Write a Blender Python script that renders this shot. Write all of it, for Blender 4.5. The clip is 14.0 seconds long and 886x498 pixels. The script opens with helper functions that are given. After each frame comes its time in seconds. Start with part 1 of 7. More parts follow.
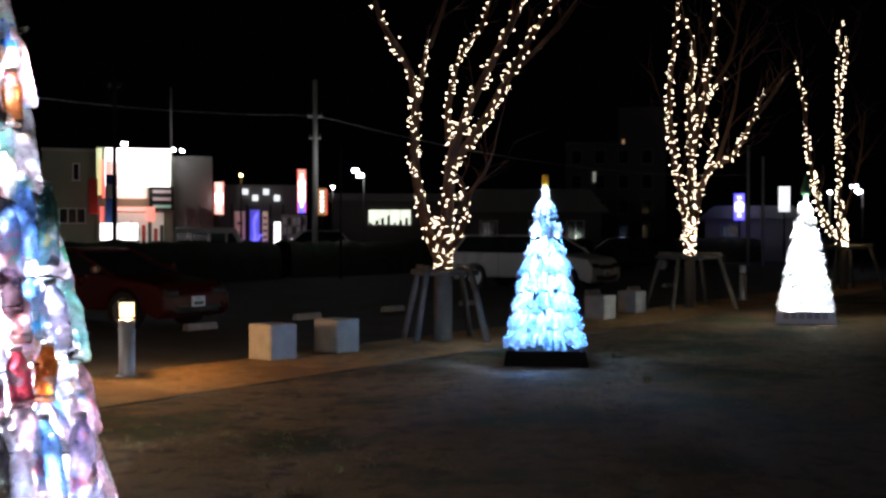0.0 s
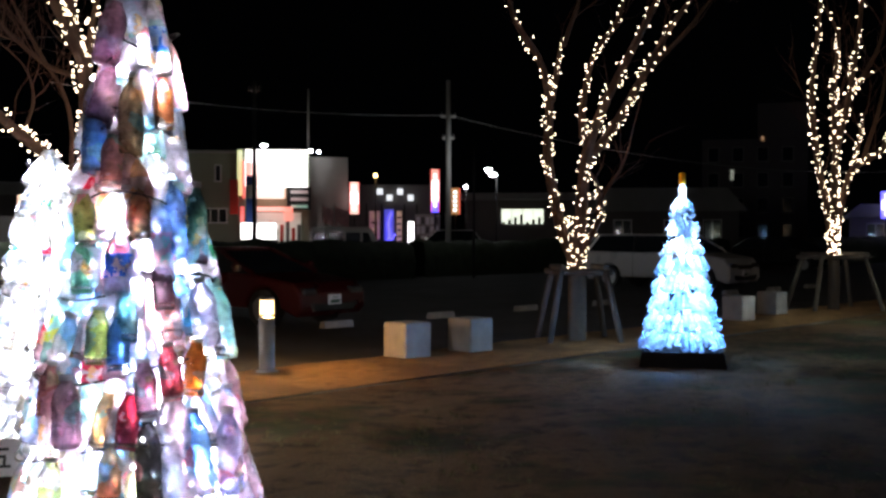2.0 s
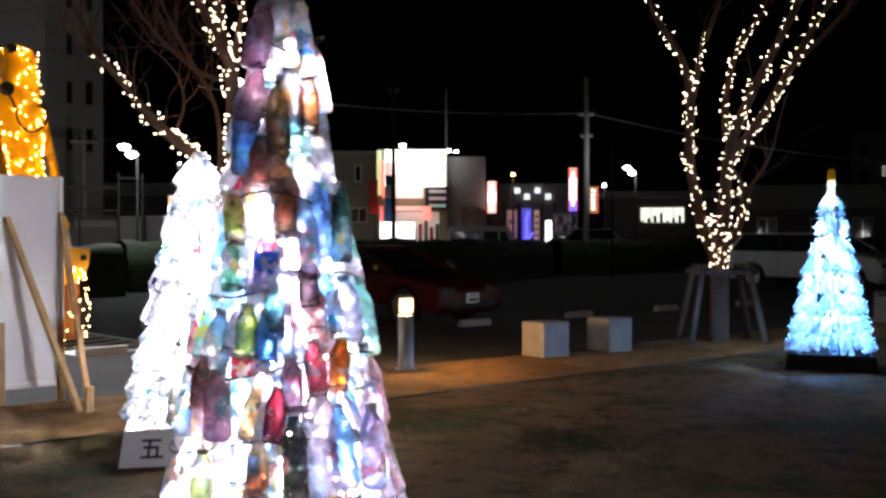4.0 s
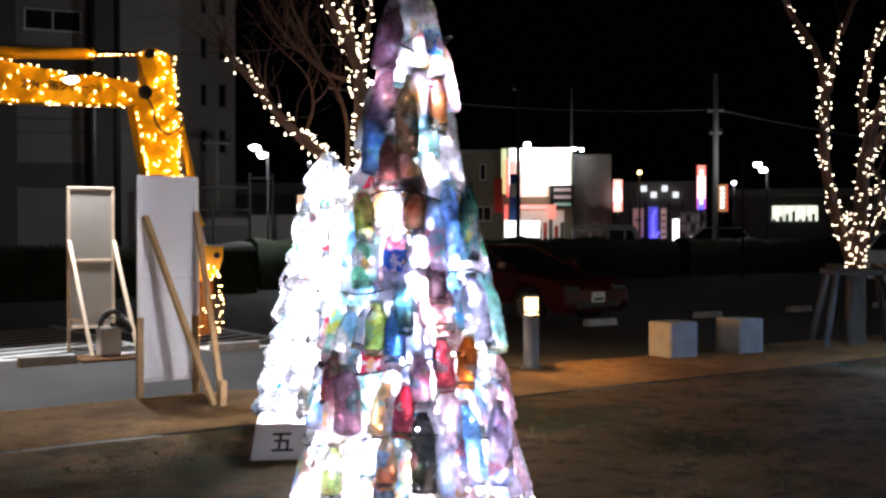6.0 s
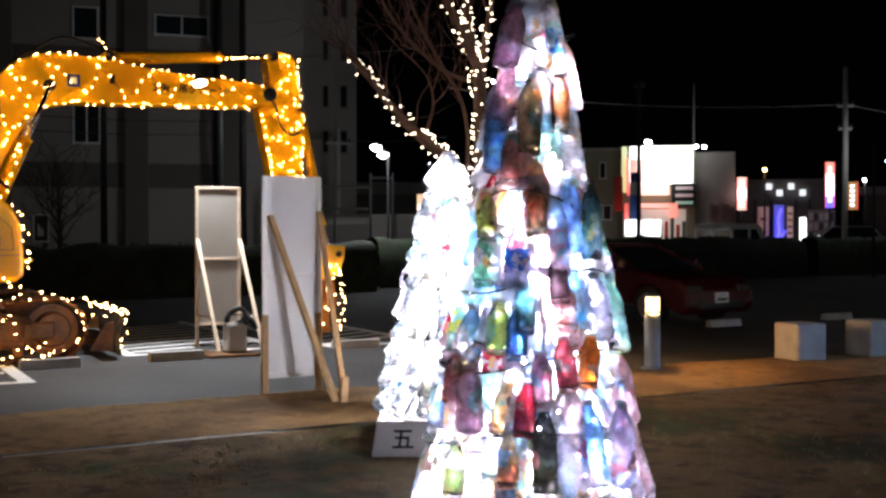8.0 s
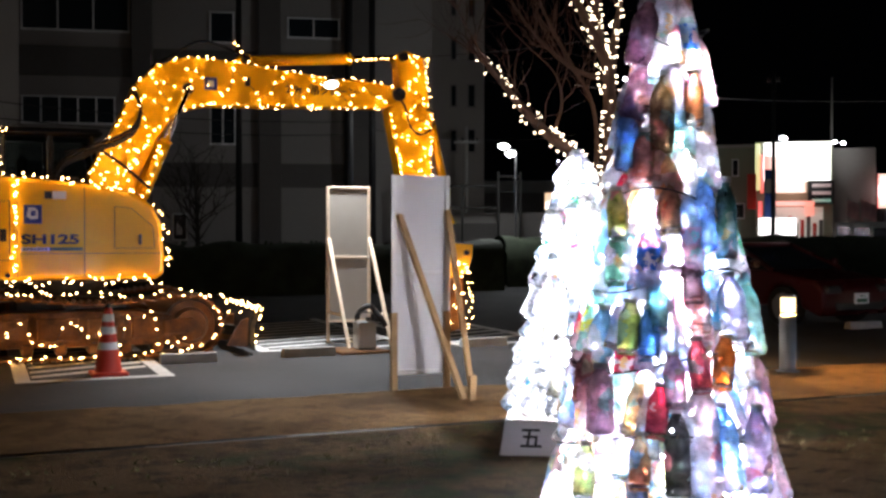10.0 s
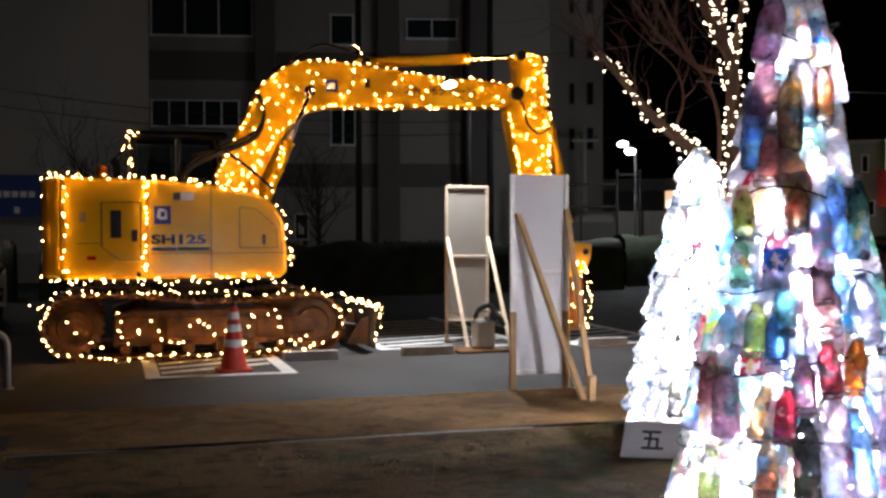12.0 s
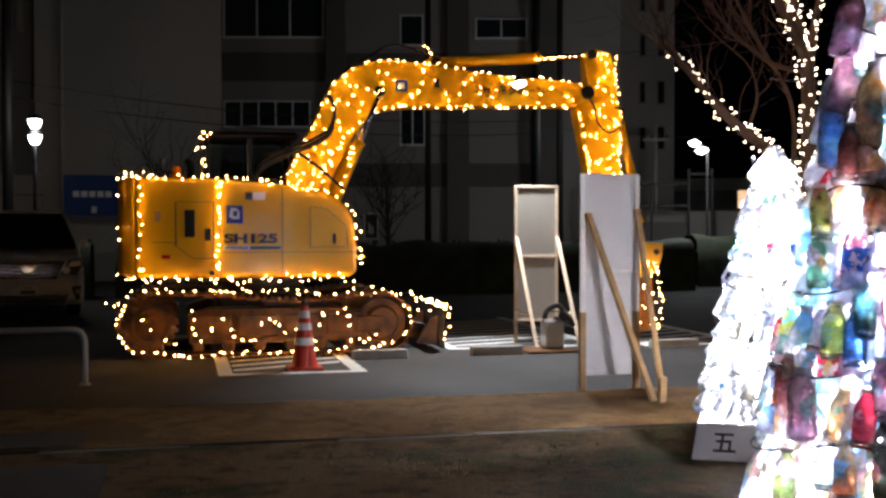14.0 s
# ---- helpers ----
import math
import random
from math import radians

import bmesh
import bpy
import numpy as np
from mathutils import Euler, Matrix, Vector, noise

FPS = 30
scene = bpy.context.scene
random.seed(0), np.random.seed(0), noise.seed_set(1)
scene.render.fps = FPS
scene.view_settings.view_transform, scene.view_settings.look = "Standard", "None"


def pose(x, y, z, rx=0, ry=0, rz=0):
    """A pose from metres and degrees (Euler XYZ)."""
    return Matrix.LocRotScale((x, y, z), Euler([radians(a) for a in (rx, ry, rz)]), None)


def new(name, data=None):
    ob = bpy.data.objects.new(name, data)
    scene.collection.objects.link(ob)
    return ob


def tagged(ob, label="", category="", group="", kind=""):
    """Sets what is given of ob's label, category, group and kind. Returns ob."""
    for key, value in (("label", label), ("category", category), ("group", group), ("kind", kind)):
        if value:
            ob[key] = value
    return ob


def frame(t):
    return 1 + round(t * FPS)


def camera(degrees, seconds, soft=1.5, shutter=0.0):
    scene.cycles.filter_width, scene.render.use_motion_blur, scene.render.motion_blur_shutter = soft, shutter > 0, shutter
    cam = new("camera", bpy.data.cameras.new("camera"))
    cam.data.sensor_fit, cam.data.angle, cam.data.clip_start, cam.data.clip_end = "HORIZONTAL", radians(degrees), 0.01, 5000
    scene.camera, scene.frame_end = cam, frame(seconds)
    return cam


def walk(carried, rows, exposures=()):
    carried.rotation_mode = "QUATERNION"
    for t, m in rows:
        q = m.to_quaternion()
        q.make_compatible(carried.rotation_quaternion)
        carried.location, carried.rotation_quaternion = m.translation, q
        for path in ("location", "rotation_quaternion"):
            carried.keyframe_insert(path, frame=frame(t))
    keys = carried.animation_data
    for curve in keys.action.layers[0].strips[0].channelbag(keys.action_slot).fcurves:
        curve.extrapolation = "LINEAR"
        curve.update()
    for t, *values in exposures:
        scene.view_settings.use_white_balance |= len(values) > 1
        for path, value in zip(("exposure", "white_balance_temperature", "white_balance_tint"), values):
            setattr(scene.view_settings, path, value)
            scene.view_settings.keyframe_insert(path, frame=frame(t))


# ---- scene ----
EYE = 1.5
cam = camera(43.07, 14.0, soft=2.8)
# seconds, x, y, height over the eye, yaw, pitch, lean
ROWS = [
    (0.0, -0.000, -0.000, 0.000, 0.00, -0.64, -0.04),
    (0.5, -0.004, 0.001, 0.001, 1.59, -0.64, -0.03),
    (1.0, -0.007, -0.000, 0.001, 3.14, -0.66, -0.05),
    (1.5, -0.010, -0.000, 0.000, 4.85, -0.68, -0.03),
    (2.0, -0.015, 0.001, 0.000, 6.75, -0.68, -0.04),
    (2.5, -0.017, 0.000, 0.001, 8.47, -0.70, -0.08),
    (3.0, -0.019, 0.001, 0.000, 10.25, -0.71, -0.01),
    (5.5, -0.029, -0.004, -0.001, 18.54, -0.79, -0.06),
    (6.0, -0.029, -0.010, -0.002, 20.09, -0.80, -0.02),
    (6.5, -0.031, -0.014, -0.003, 21.88, -0.81, 0.00),
    (7.0, -0.030, -0.018, -0.003, 23.36, -0.83, -0.02),
    (7.5, -0.033, -0.016, -0.002, 24.67, -0.84, -0.02),
    (8.0, -0.035, -0.015, -0.002, 26.14, -0.85, -0.01),
    (10.5, -0.041, -0.022, -0.001, 34.25, -0.93, 0.01),
    (11.0, -0.042, -0.021, -0.000, 35.77, -0.93, 0.03),
    (11.5, -0.044, -0.022, -0.000, 37.12, -0.94, 0.01),
    (12.0, -0.045, -0.028, 0.003, 38.63, -0.97, 0.15),
    (12.5, -0.045, -0.034, 0.001, 39.71, -0.97, 0.06),
    (13.0, -0.046, -0.032, 0.000, 40.69, -0.97, 0.05),
    (13.5, -0.049, -0.031, 0.001, 41.57, -0.97, 0.06),
    (14.0, -0.050, -0.029, -0.000, 42.14, -0.97, 0.06),
]
walk(cam, [(t, pose(x, y, EYE + z, 90 + pitch, lean, yaw)) for t, x, y, z, yaw, pitch, lean in ROWS])

# ---- world and large lights ----
world = bpy.data.worlds.new("night_sky")
scene.world = world
world.use_nodes = True
bg = world.node_tree.nodes["Background"]
bg.inputs["Color"].default_value = (0.55, 0.62, 0.8, 1)
bg.inputs["Strength"].default_value = 0.0005

# The site's own axes: u runs along the lawn's edge, v away from it over the car park.
SITE = pose(0, 0, 0, 0, 0, 55.2)


def at(u, v, z=0.0, turn=0.0):
    return SITE @ pose(u, v, z, 0, 0, turn)


def far(azimuth, dist, z=0.0):
    """A place seen from the lawn at that bearing (degrees left of ahead), turned to face the lawn: its x to the right, y away."""
    a = radians(azimuth)
    return pose(-dist * math.sin(a), dist * math.cos(a), z, 0, 0, azimuth)


def lamp(name, kind, m, energy, colour, size=0.1, spot=None):
    data = bpy.data.lights.new(name, kind)
    data.energy, data.color = energy, colour
    if kind == "AREA":
        data.size = size
    else:
        data.shadow_soft_size = size
    if spot:
        data.spot_size, data.spot_blend = radians(spot), 0.6
    ob = new(name, data)
    ob.matrix_world = m
    return ob


# ---- materials ----
def nodes_of(name):
    m = bpy.data.materials.new(name)
    m.use_nodes = True
    n, l = m.node_tree.nodes, m.node_tree.links
    return m, n, l, n["Principled BSDF"]


def surface(name, base, rough=0.7, metal=0.0, vary=0.25, scale=4.0, fine=60.0, bump=0.15, random_tint=0.0, tint=None, dirt=0.0):
    """Paint, wood, stone or metal with stains at a large scale and grain at a fine one."""
    m, n, l, b = nodes_of(name)
    co = n.new("ShaderNodeTexCoord")
    big, small = n.new("ShaderNodeTexNoise"), n.new("ShaderNodeTexNoise")
    big.inputs["Scale"].default_value, small.inputs["Scale"].default_value = scale, fine
    big.inputs["Detail"].default_value, small.inputs["Detail"].default_value = 5, 4
    l.new(co.outputs["Object"], big.inputs["Vector"])
    l.new(co.outputs["Object"], small.inputs["Vector"])
    mix = n.new("ShaderNodeMix")
    mix.data_type = "RGBA"
    other = tint or tuple(c * (1 - vary) for c in base)
    mix.inputs[6].default_value, mix.inputs[7].default_value = (*base, 1), (*other, 1)
    add = n.new("ShaderNodeMath")
    add.operation = "MULTIPLY_ADD"
    l.new(small.outputs["Fac"], add.inputs[0])
    add.inputs[1].default_value = 0.5
    l.new(big.outputs["Fac"], add.inputs[2])
    ramp = n.new("ShaderNodeMapRange")
    ramp.inputs["From Min"].default_value, ramp.inputs["From Max"].default_value = 0.5, 1.0
    l.new(add.outputs[0], ramp.inputs["Value"])
    l.new(ramp.outputs["Result"], mix.inputs[0])
    out = mix.outputs[2]
    if random_tint:
        info, hsv = n.new("ShaderNodeObjectInfo"), n.new("ShaderNodeHueSaturation")
        r = n.new("ShaderNodeMapRange")
        r.inputs["To Min"].default_value, r.inputs["To Max"].default_value = 1 - random_tint, 1 + random_tint
        l.new(info.outputs["Random"], r.inputs["Value"])
        l.new(r.outputs["Result"], hsv.inputs["Value"])
        l.new(out, hsv.inputs["Color"])
        out = hsv.outputs["Color"]
    l.new(out, b.inputs["Base Color"])
    b.inputs["Roughness"].default_value, b.inputs["Metallic"].default_value = rough, metal
    rr = n.new("ShaderNodeMapRange")
    rr.inputs["To Min"].default_value, rr.inputs["To Max"].default_value = max(rough - 0.12, 0.03), min(rough + 0.12, 1)
    l.new(big.outputs["Fac"], rr.inputs["Value"])
    l.new(rr.outputs["Result"], b.inputs["Roughness"])
    if bump:
        bp = n.new("ShaderNodeBump")
        bp.inputs["Strength"].default_value, bp.inputs["Distance"].default_value = bump, 0.01
        l.new(small.outputs["Fac"], bp.inputs["Height"])
        l.new(bp.outputs["Normal"], b.inputs["Normal"])
    return m


def glow(name, colour, strength):
    m, n, l, b = nodes_of(name)
    b.inputs["Base Color"].default_value = (0.8, 0.8, 0.8, 1)
    b.inputs["Emission Color"].default_value, b.inputs["Emission Strength"].default_value = (*colour, 1), strength
    return m


def pick(n, l, colours):
    """A colour chosen per object out of a row of (share, colour)."""
    info, ramp = n.new("ShaderNodeObjectInfo"), n.new("ShaderNodeValToRGB")
    ramp.color_ramp.interpolation = "CONSTANT"
    e = ramp.color_ramp.elements
    place = 0.0
    for i, (share, c) in enumerate(colours):
        if i < 2:
            e[i].position = place
            k = e[i]
        else:
            k = e.new(place)
        k.color = (*c, 1)
        place = min(place + share, 0.999)
    l.new(info.outputs["Random"], ramp.inputs["Fac"])
    return ramp.outputs["Color"]


def strewn(n, l, scale, warp):
    """Object coordinates shifted per object and bent by noise, so that no two alike pieces carry the same pattern."""
    co, info, mul, add = n.new("ShaderNodeTexCoord"), n.new("ShaderNodeObjectInfo"), n.new("ShaderNodeVectorMath"), n.new("ShaderNodeVectorMath")
    mul.operation, add.operation = "SCALE", "ADD"
    mul.inputs[0].default_value = (5.3, 3.1, 7.7)
    l.new(info.outputs["Random"], mul.inputs["Scale"])
    l.new(co.outputs["Object"], add.inputs[0])
    l.new(mul.outputs[0], add.inputs[1])
    bend, sc, out = n.new("ShaderNodeTexNoise"), n.new("ShaderNodeVectorMath"), n.new("ShaderNodeVectorMath")
    bend.inputs["Scale"].default_value, bend.inputs["Detail"].default_value = scale, 3
    l.new(add.outputs[0], bend.inputs["Vector"])
    sc.operation, out.operation = "SCALE", "ADD"
    sc.inputs["Scale"].default_value = warp
    l.new(bend.outputs["Color"], sc.inputs[0])
    l.new(add.outputs[0], out.inputs[0])
    l.new(sc.outputs[0], out.inputs[1])
    return out.outputs[0]


def patchwork(n, l, base, colours, share, scale):
    """Scraps of other colours, a few centimetres across, over a base colour."""
    vo, sep, ramp, th, mix = n.new("ShaderNodeTexVoronoi"), n.new("ShaderNodeSeparateColor"), n.new("ShaderNodeValToRGB"), n.new("ShaderNodeMath"), n.new("ShaderNodeMix")
    vo.inputs["Scale"].default_value = scale
    l.new(strewn(n, l, scale * 1.3, 0.04), vo.inputs["Vector"])
    l.new(vo.outputs["Color"], sep.inputs[0])
    ramp.color_ramp.interpolation = "CONSTANT"
    e = ramp.color_ramp.elements
    for i, c in enumerate(colours):
        k = e[i] if i < 2 else e.new(i / len(colours))
        k.position, k.color = i / len(colours), (*c, 1)
    l.new(sep.outputs[0], ramp.inputs["Fac"])
    th.operation = "LESS_THAN"
    th.inputs[1].default_value = share
    l.new(sep.outputs[1], th.inputs[0])
    mix.data_type = "RGBA"
    l.new(th.outputs[0], mix.inputs[0])
    l.new(base, mix.inputs[6])
    l.new(ramp.outputs["Color"], mix.inputs[7])
    return mix.outputs[2]


SCRAPS = ((0.99, 0.78, 0.86), (0.45, 0.7, 1.0), (0.96, 0.96, 1.0), (0.99, 0.66, 0.35), (0.7, 0.86, 1.0), (0.28, 0.22, 0.24), (0.97, 0.4, 0.48), (0.92, 0.89, 1.0), (0.5, 0.8, 0.78), (0.97, 0.93, 0.65), (0.98, 0.88, 0.97), (0.98, 0.84, 0.9), (0.7, 0.6, 0.42), (0.95, 0.97, 1.0))


def plastic(name, colours, clear=0.5, contents=0.0):
    """Thin drinks-bottle plastic: light goes through, part scattered, with a clear gloss on the outside."""
    m, n, l, b = nodes_of(name)
    n.remove(b)
    c = pick(n, l, colours)
    if contents:
        c = patchwork(n, l, c, SCRAPS, contents, 26)
    trans, scat, diff, gloss = n.new("ShaderNodeBsdfTransparent"), n.new("ShaderNodeBsdfTranslucent"), n.new("ShaderNodeBsdfDiffuse"), n.new("ShaderNodeBsdfGlossy")
    for s in (trans, scat, diff):
        l.new(c, s.inputs["Color"])
    gloss.inputs["Roughness"].default_value = 0.1
    a, a2, g = n.new("ShaderNodeMixShader"), n.new("ShaderNodeMixShader"), n.new("ShaderNodeMixShader")
    a.inputs[0].default_value = 0.3
    l.new(scat.outputs[0], a.inputs[1])
    l.new(diff.outputs[0], a.inputs[2])
    crease = n.new("ShaderNodeTexNoise")
    crease.inputs["Scale"].default_value, crease.inputs["Detail"].default_value = 38, 4
    l.new(strewn(n, l, 12, 0.06), crease.inputs["Vector"])
    mr = n.new("ShaderNodeMapRange")
    mr.inputs["From Min"].default_value, mr.inputs["From Max"].default_value = 0.36, 0.64
    mr.inputs["To Min"].default_value, mr.inputs["To Max"].default_value = clear - 0.2, clear + 0.25
    l.new(crease.outputs["Fac"], mr.inputs["Value"])
    l.new(mr.outputs["Result"], a2.inputs[0])
    l.new(a.outputs[0], a2.inputs[1])
    l.new(trans.outputs[0], a2.inputs[2])
    lw, bp = n.new("ShaderNodeFresnel"), n.new("ShaderNodeBump")
    bp.inputs["Strength"].default_value, bp.inputs["Distance"].default_value = 0.8, 0.012
    l.new(crease.outputs["Fac"], bp.inputs["Height"])
    for s in (gloss, diff, scat):
        l.new(bp.outputs["Normal"], s.inputs["Normal"])
    l.new(lw.outputs[0], g.inputs[0])
    l.new(a2.outputs[0], g.inputs[1])
    l.new(gloss.outputs[0], g.inputs[2])
    l.new(g.outputs[0], n["Material Output"].inputs["Surface"])
    return m


def paper(name, colours):
    """Printed bottle labels: thin film that lets some light through."""
    m, n, l, b = nodes_of(name)
    n.remove(b)
    c = pick(n, l, colours)
    printed = patchwork(n, l, c, SCRAPS[::-1], 0.4, 42)
    scat, diff, gl = n.new("ShaderNodeBsdfTranslucent"), n.new("ShaderNodeBsdfDiffuse"), n.new("ShaderNodeBsdfGlossy")
    gl.inputs["Roughness"].default_value = 0.25
    l.new(printed, scat.inputs["Color"])
    l.new(printed, diff.inputs["Color"])
    a, g = n.new("ShaderNodeMixShader"), n.new("ShaderNodeMixShader")
    a.inputs[0].default_value, g.inputs[0].default_value = 0.4, 0.06
    l.new(scat.outputs[0], a.inputs[1])
    l.new(diff.outputs[0], a.inputs[2])
    l.new(a.outputs[0], g.inputs[1])
    l.new(gl.outputs[0], g.inputs[2])
    l.new(g.outputs[0], n["Material Output"].inputs["Surface"])
    return m


def thin_sheet(name, colour):
    """Thin plastic board that lets some light through from behind."""
    m, n, l, b = nodes_of(name)
    n.remove(b)
    co, tx, mp = n.new("ShaderNodeTexCoord"), n.new("ShaderNodeTexNoise"), n.new("ShaderNodeMix")
    tx.inputs["Scale"].default_value, tx.inputs["Detail"].default_value = 1.7, 5
    mp.data_type = "RGBA"
    mp.inputs[6].default_value, mp.inputs[7].default_value = (*colour, 1), (*[c * 0.88 for c in colour], 1)
    l.new(co.outputs["Object"], tx.inputs["Vector"])
    l.new(tx.outputs["Fac"], mp.inputs[0])
    d, t, x = n.new("ShaderNodeBsdfDiffuse"), n.new("ShaderNodeBsdfTranslucent"), n.new("ShaderNodeMixShader")
    l.new(mp.outputs[2], d.inputs["Color"])
    l.new(mp.outputs[2], t.inputs["Color"])
    x.inputs[0].default_value = 0.2
    l.new(d.outputs[0], x.inputs[1])
    l.new(t.outputs[0], x.inputs[2])
    l.new(x.outputs[0], n["Material Output"].inputs["Surface"])
    return m


def glass(name, colour=(0.02, 0.025, 0.03), rough=0.05):
    m, n, l, b = nodes_of(name)
    b.inputs["Base Color"].default_value, b.inputs["Roughness"].default_value = (*colour, 1), rough
    b.inputs["Specular IOR Level"].default_value = 0.6
    return m


def clear_glass(name):
    m, n, l, b = nodes_of(name)
    n.remove(b)
    t, g, f, mx = n.new("ShaderNodeBsdfTransparent"), n.new("ShaderNodeBsdfGlossy"), n.new("ShaderNodeFresnel"), n.new("ShaderNodeMixShader")
    t.inputs["Color"].default_value = (0.75, 0.8, 0.8, 1)
    g.inputs["Roughness"].default_value = 0.03
    l.new(f.outputs[0], mx.inputs[0])
    l.new(t.outputs[0], mx.inputs[1])
    l.new(g.outputs[0], mx.inputs[2])
    l.new(mx.outputs[0], n["Material Output"].inputs["Surface"])
    return m


def ground_material(name, dry, green, soil, scale):
    """Worn lawn or dirt: bare soil, dry blades and green patches."""
    m, n, l, b = nodes_of(name)
    co = n.new("ShaderNodeTexCoord")
    def tex(s, d, rough=0.6):
        t = n.new("ShaderNodeTexNoise")
        t.inputs["Scale"].default_value, t.inputs["Detail"].default_value, t.inputs["Roughness"].default_value = s, d, rough
        l.new(co.outputs["Object"], t.inputs["Vector"])
        return t
    patch, mid, blade = tex(scale, 6), tex(scale * 6, 6, 0.7), tex(90, 5, 0.8)
    def mixed(fac, a, c, lo, hi):
        r, x = n.new("ShaderNodeMapRange"), n.new("ShaderNodeMix")
        r.inputs["From Min"].default_value, r.inputs["From Max"].default_value = lo, hi
        x.data_type = "RGBA"
        l.new(fac, r.inputs["Value"])
        l.new(r.outputs["Result"], x.inputs[0])
        for k, v in ((6, a), (7, c)):
            if isinstance(v, tuple):
                x.inputs[k].default_value = (*v, 1)
            else:
                l.new(v, x.inputs[k])
        return x.outputs[2]
    c1 = mixed(patch.outputs["Fac"], dry, green, 0.5, 0.6)
    c2 = mixed(mid.outputs["Fac"], c1, soil, 0.5, 0.6)
    dark = tuple(0.3 * v for v in soil)
    c3 = mixed(blade.outputs["Fac"], dark, c2, 0.36, 0.56)
    l.new(c3, b.inputs["Base Color"])
    b.inputs["Roughness"].default_value = 0.95
    b.inputs["Specular IOR Level"].default_value = 0.15
    bp = n.new("ShaderNodeBump")
    bp.inputs["Strength"].default_value, bp.inputs["Distance"].default_value = 0.9, 0.05
    l.new(blade.outputs["Fac"], bp.inputs["Height"])
    l.new(bp.outputs["Normal"], b.inputs["Normal"])
    return m


LAWN = ground_material("worn_lawn", (0.19, 0.115, 0.054), (0.03, 0.048, 0.012), (0.075, 0.045, 0.022), 0.6)
DIRT = ground_material("packed_dirt", (0.44, 0.26, 0.11), (0.25, 0.15, 0.07), (0.26, 0.15, 0.07), 0.8)
ASPHALT = surface("asphalt", (0.028, 0.028, 0.03), 0.9, vary=0.5, scale=0.7, fine=180, bump=0.5)
CONCRETE = surface("concrete", (0.36, 0.35, 0.33), 0.85, vary=0.3, scale=5, fine=80, bump=0.25, random_tint=0.08)
KERB = surface("kerb_concrete", (0.13, 0.12, 0.105), 0.6, vary=0.35, scale=3, fine=60, bump=0.2)
LINE = surface("road_paint", (0.72, 0.72, 0.7), 0.7, vary=0.35, scale=9, fine=120, bump=0.1)
WOOD = surface("raw_timber", (0.5, 0.31, 0.15), 0.75, vary=0.3, scale=8, fine=70, bump=0.2, random_tint=0.12)
GREYWOOD = surface("weathered_timber", (0.085, 0.075, 0.062), 0.9, vary=0.4, scale=7, fine=70, bump=0.3, random_tint=0.1)
BARK = surface("bark", (0.08, 0.036, 0.018), 0.9, vary=0.45, scale=9, fine=70, bump=0.5)
TWIG = surface("twig", (0.075, 0.03, 0.015), 0.9, vary=0.3, scale=9, fine=40, bump=0.0)
WRAP = surface("burlap_wrap", (0.085, 0.062, 0.042), 0.95, vary=0.35, scale=12, fine=140, bump=0.5)
WHITEPANEL = surface("white_panel", (0.8, 0.79, 0.8), 0.55, vary=0.06, scale=2, fine=30, bump=0.03)
GREYPANEL = surface("grey_board", (0.3, 0.27, 0.24), 0.75, vary=0.12, scale=3, fine=50, bump=0.05)
YELLOW = surface("machine_yellow", (0.92, 0.5, 0.01), 0.2, vary=0.16, scale=1.6, fine=45, bump=0.03, tint=(0.8, 0.43, 0.012))
RUST = surface("worn_steel", (0.21, 0.082, 0.014), 0.4, 0.35, vary=0.5, scale=5, fine=50, bump=0.4, tint=(0.022, 0.012, 0.007))
DARKSTEEL = surface("dark_steel", (0.035, 0.033, 0.03), 0.55, 0.4, vary=0.4, scale=6, fine=50, bump=0.15)
BLACK = surface("black_rubber", (0.015, 0.015, 0.016), 0.6, vary=0.3, scale=6, fine=60, bump=0.1)
BLACKPAINT = surface("black_paint", (0.012, 0.012, 0.014), 0.35, vary=0.2, scale=5, fine=40, bump=0.0)
CHROME = surface("chrome", (0.75, 0.75, 0.76), 0.12, 1.0, vary=0.08, scale=4, fine=60, bump=0.0)
STEEL = surface("brushed_steel", (0.5, 0.5, 0.5), 0.32, 0.9, vary=0.15, scale=5, fine=90, bump=0.05)
POSTSTEEL = surface("bollard_steel", (0.3, 0.29, 0.28), 0.45, 0.6, vary=0.2, scale=5, fine=90, bump=0.05)
HOOPSTEEL = surface("dull_galvanised_tube", (0.5, 0.49, 0.47), 0.35, 0.3, vary=0.2, scale=5, fine=60, bump=0.03)
REDCONE = surface("cone_red", (0.62, 0.04, 0.02), 0.5, vary=0.2, scale=8, fine=50, bump=0.05)
WHITETAPE = surface("reflective_tape", (0.8, 0.8, 0.8), 0.35, vary=0.12, scale=12, fine=60, bump=0.0)
LOGOBLUE = surface("sticker_blue", (0.03, 0.05, 0.28), 0.45, vary=0.1, scale=8, fine=40, bump=0.0)
STICKERWHITE = surface("sticker_white", (0.8, 0.8, 0.82), 0.5, vary=0.08, scale=8, fine=40, bump=0.0)
STICKERGREEN = surface("sticker_green", (0.03, 0.12, 0.06), 0.5, vary=0.1, scale=8, fine=40, bump=0.0)
REDLENS = surface("red_lens", (0.5, 0.01, 0.01), 0.2, vary=0.1, scale=8, fine=40, bump=0.0)
AMBER = surface("amber_lens", (0.9, 0.24, 0.015), 0.15, vary=0.1, scale=8, fine=40, bump=0.0)
CARRED = surface("car_red", (0.05, 0.003, 0.004), 0.3, vary=0.1, scale=2, fine=30, bump=0.0)
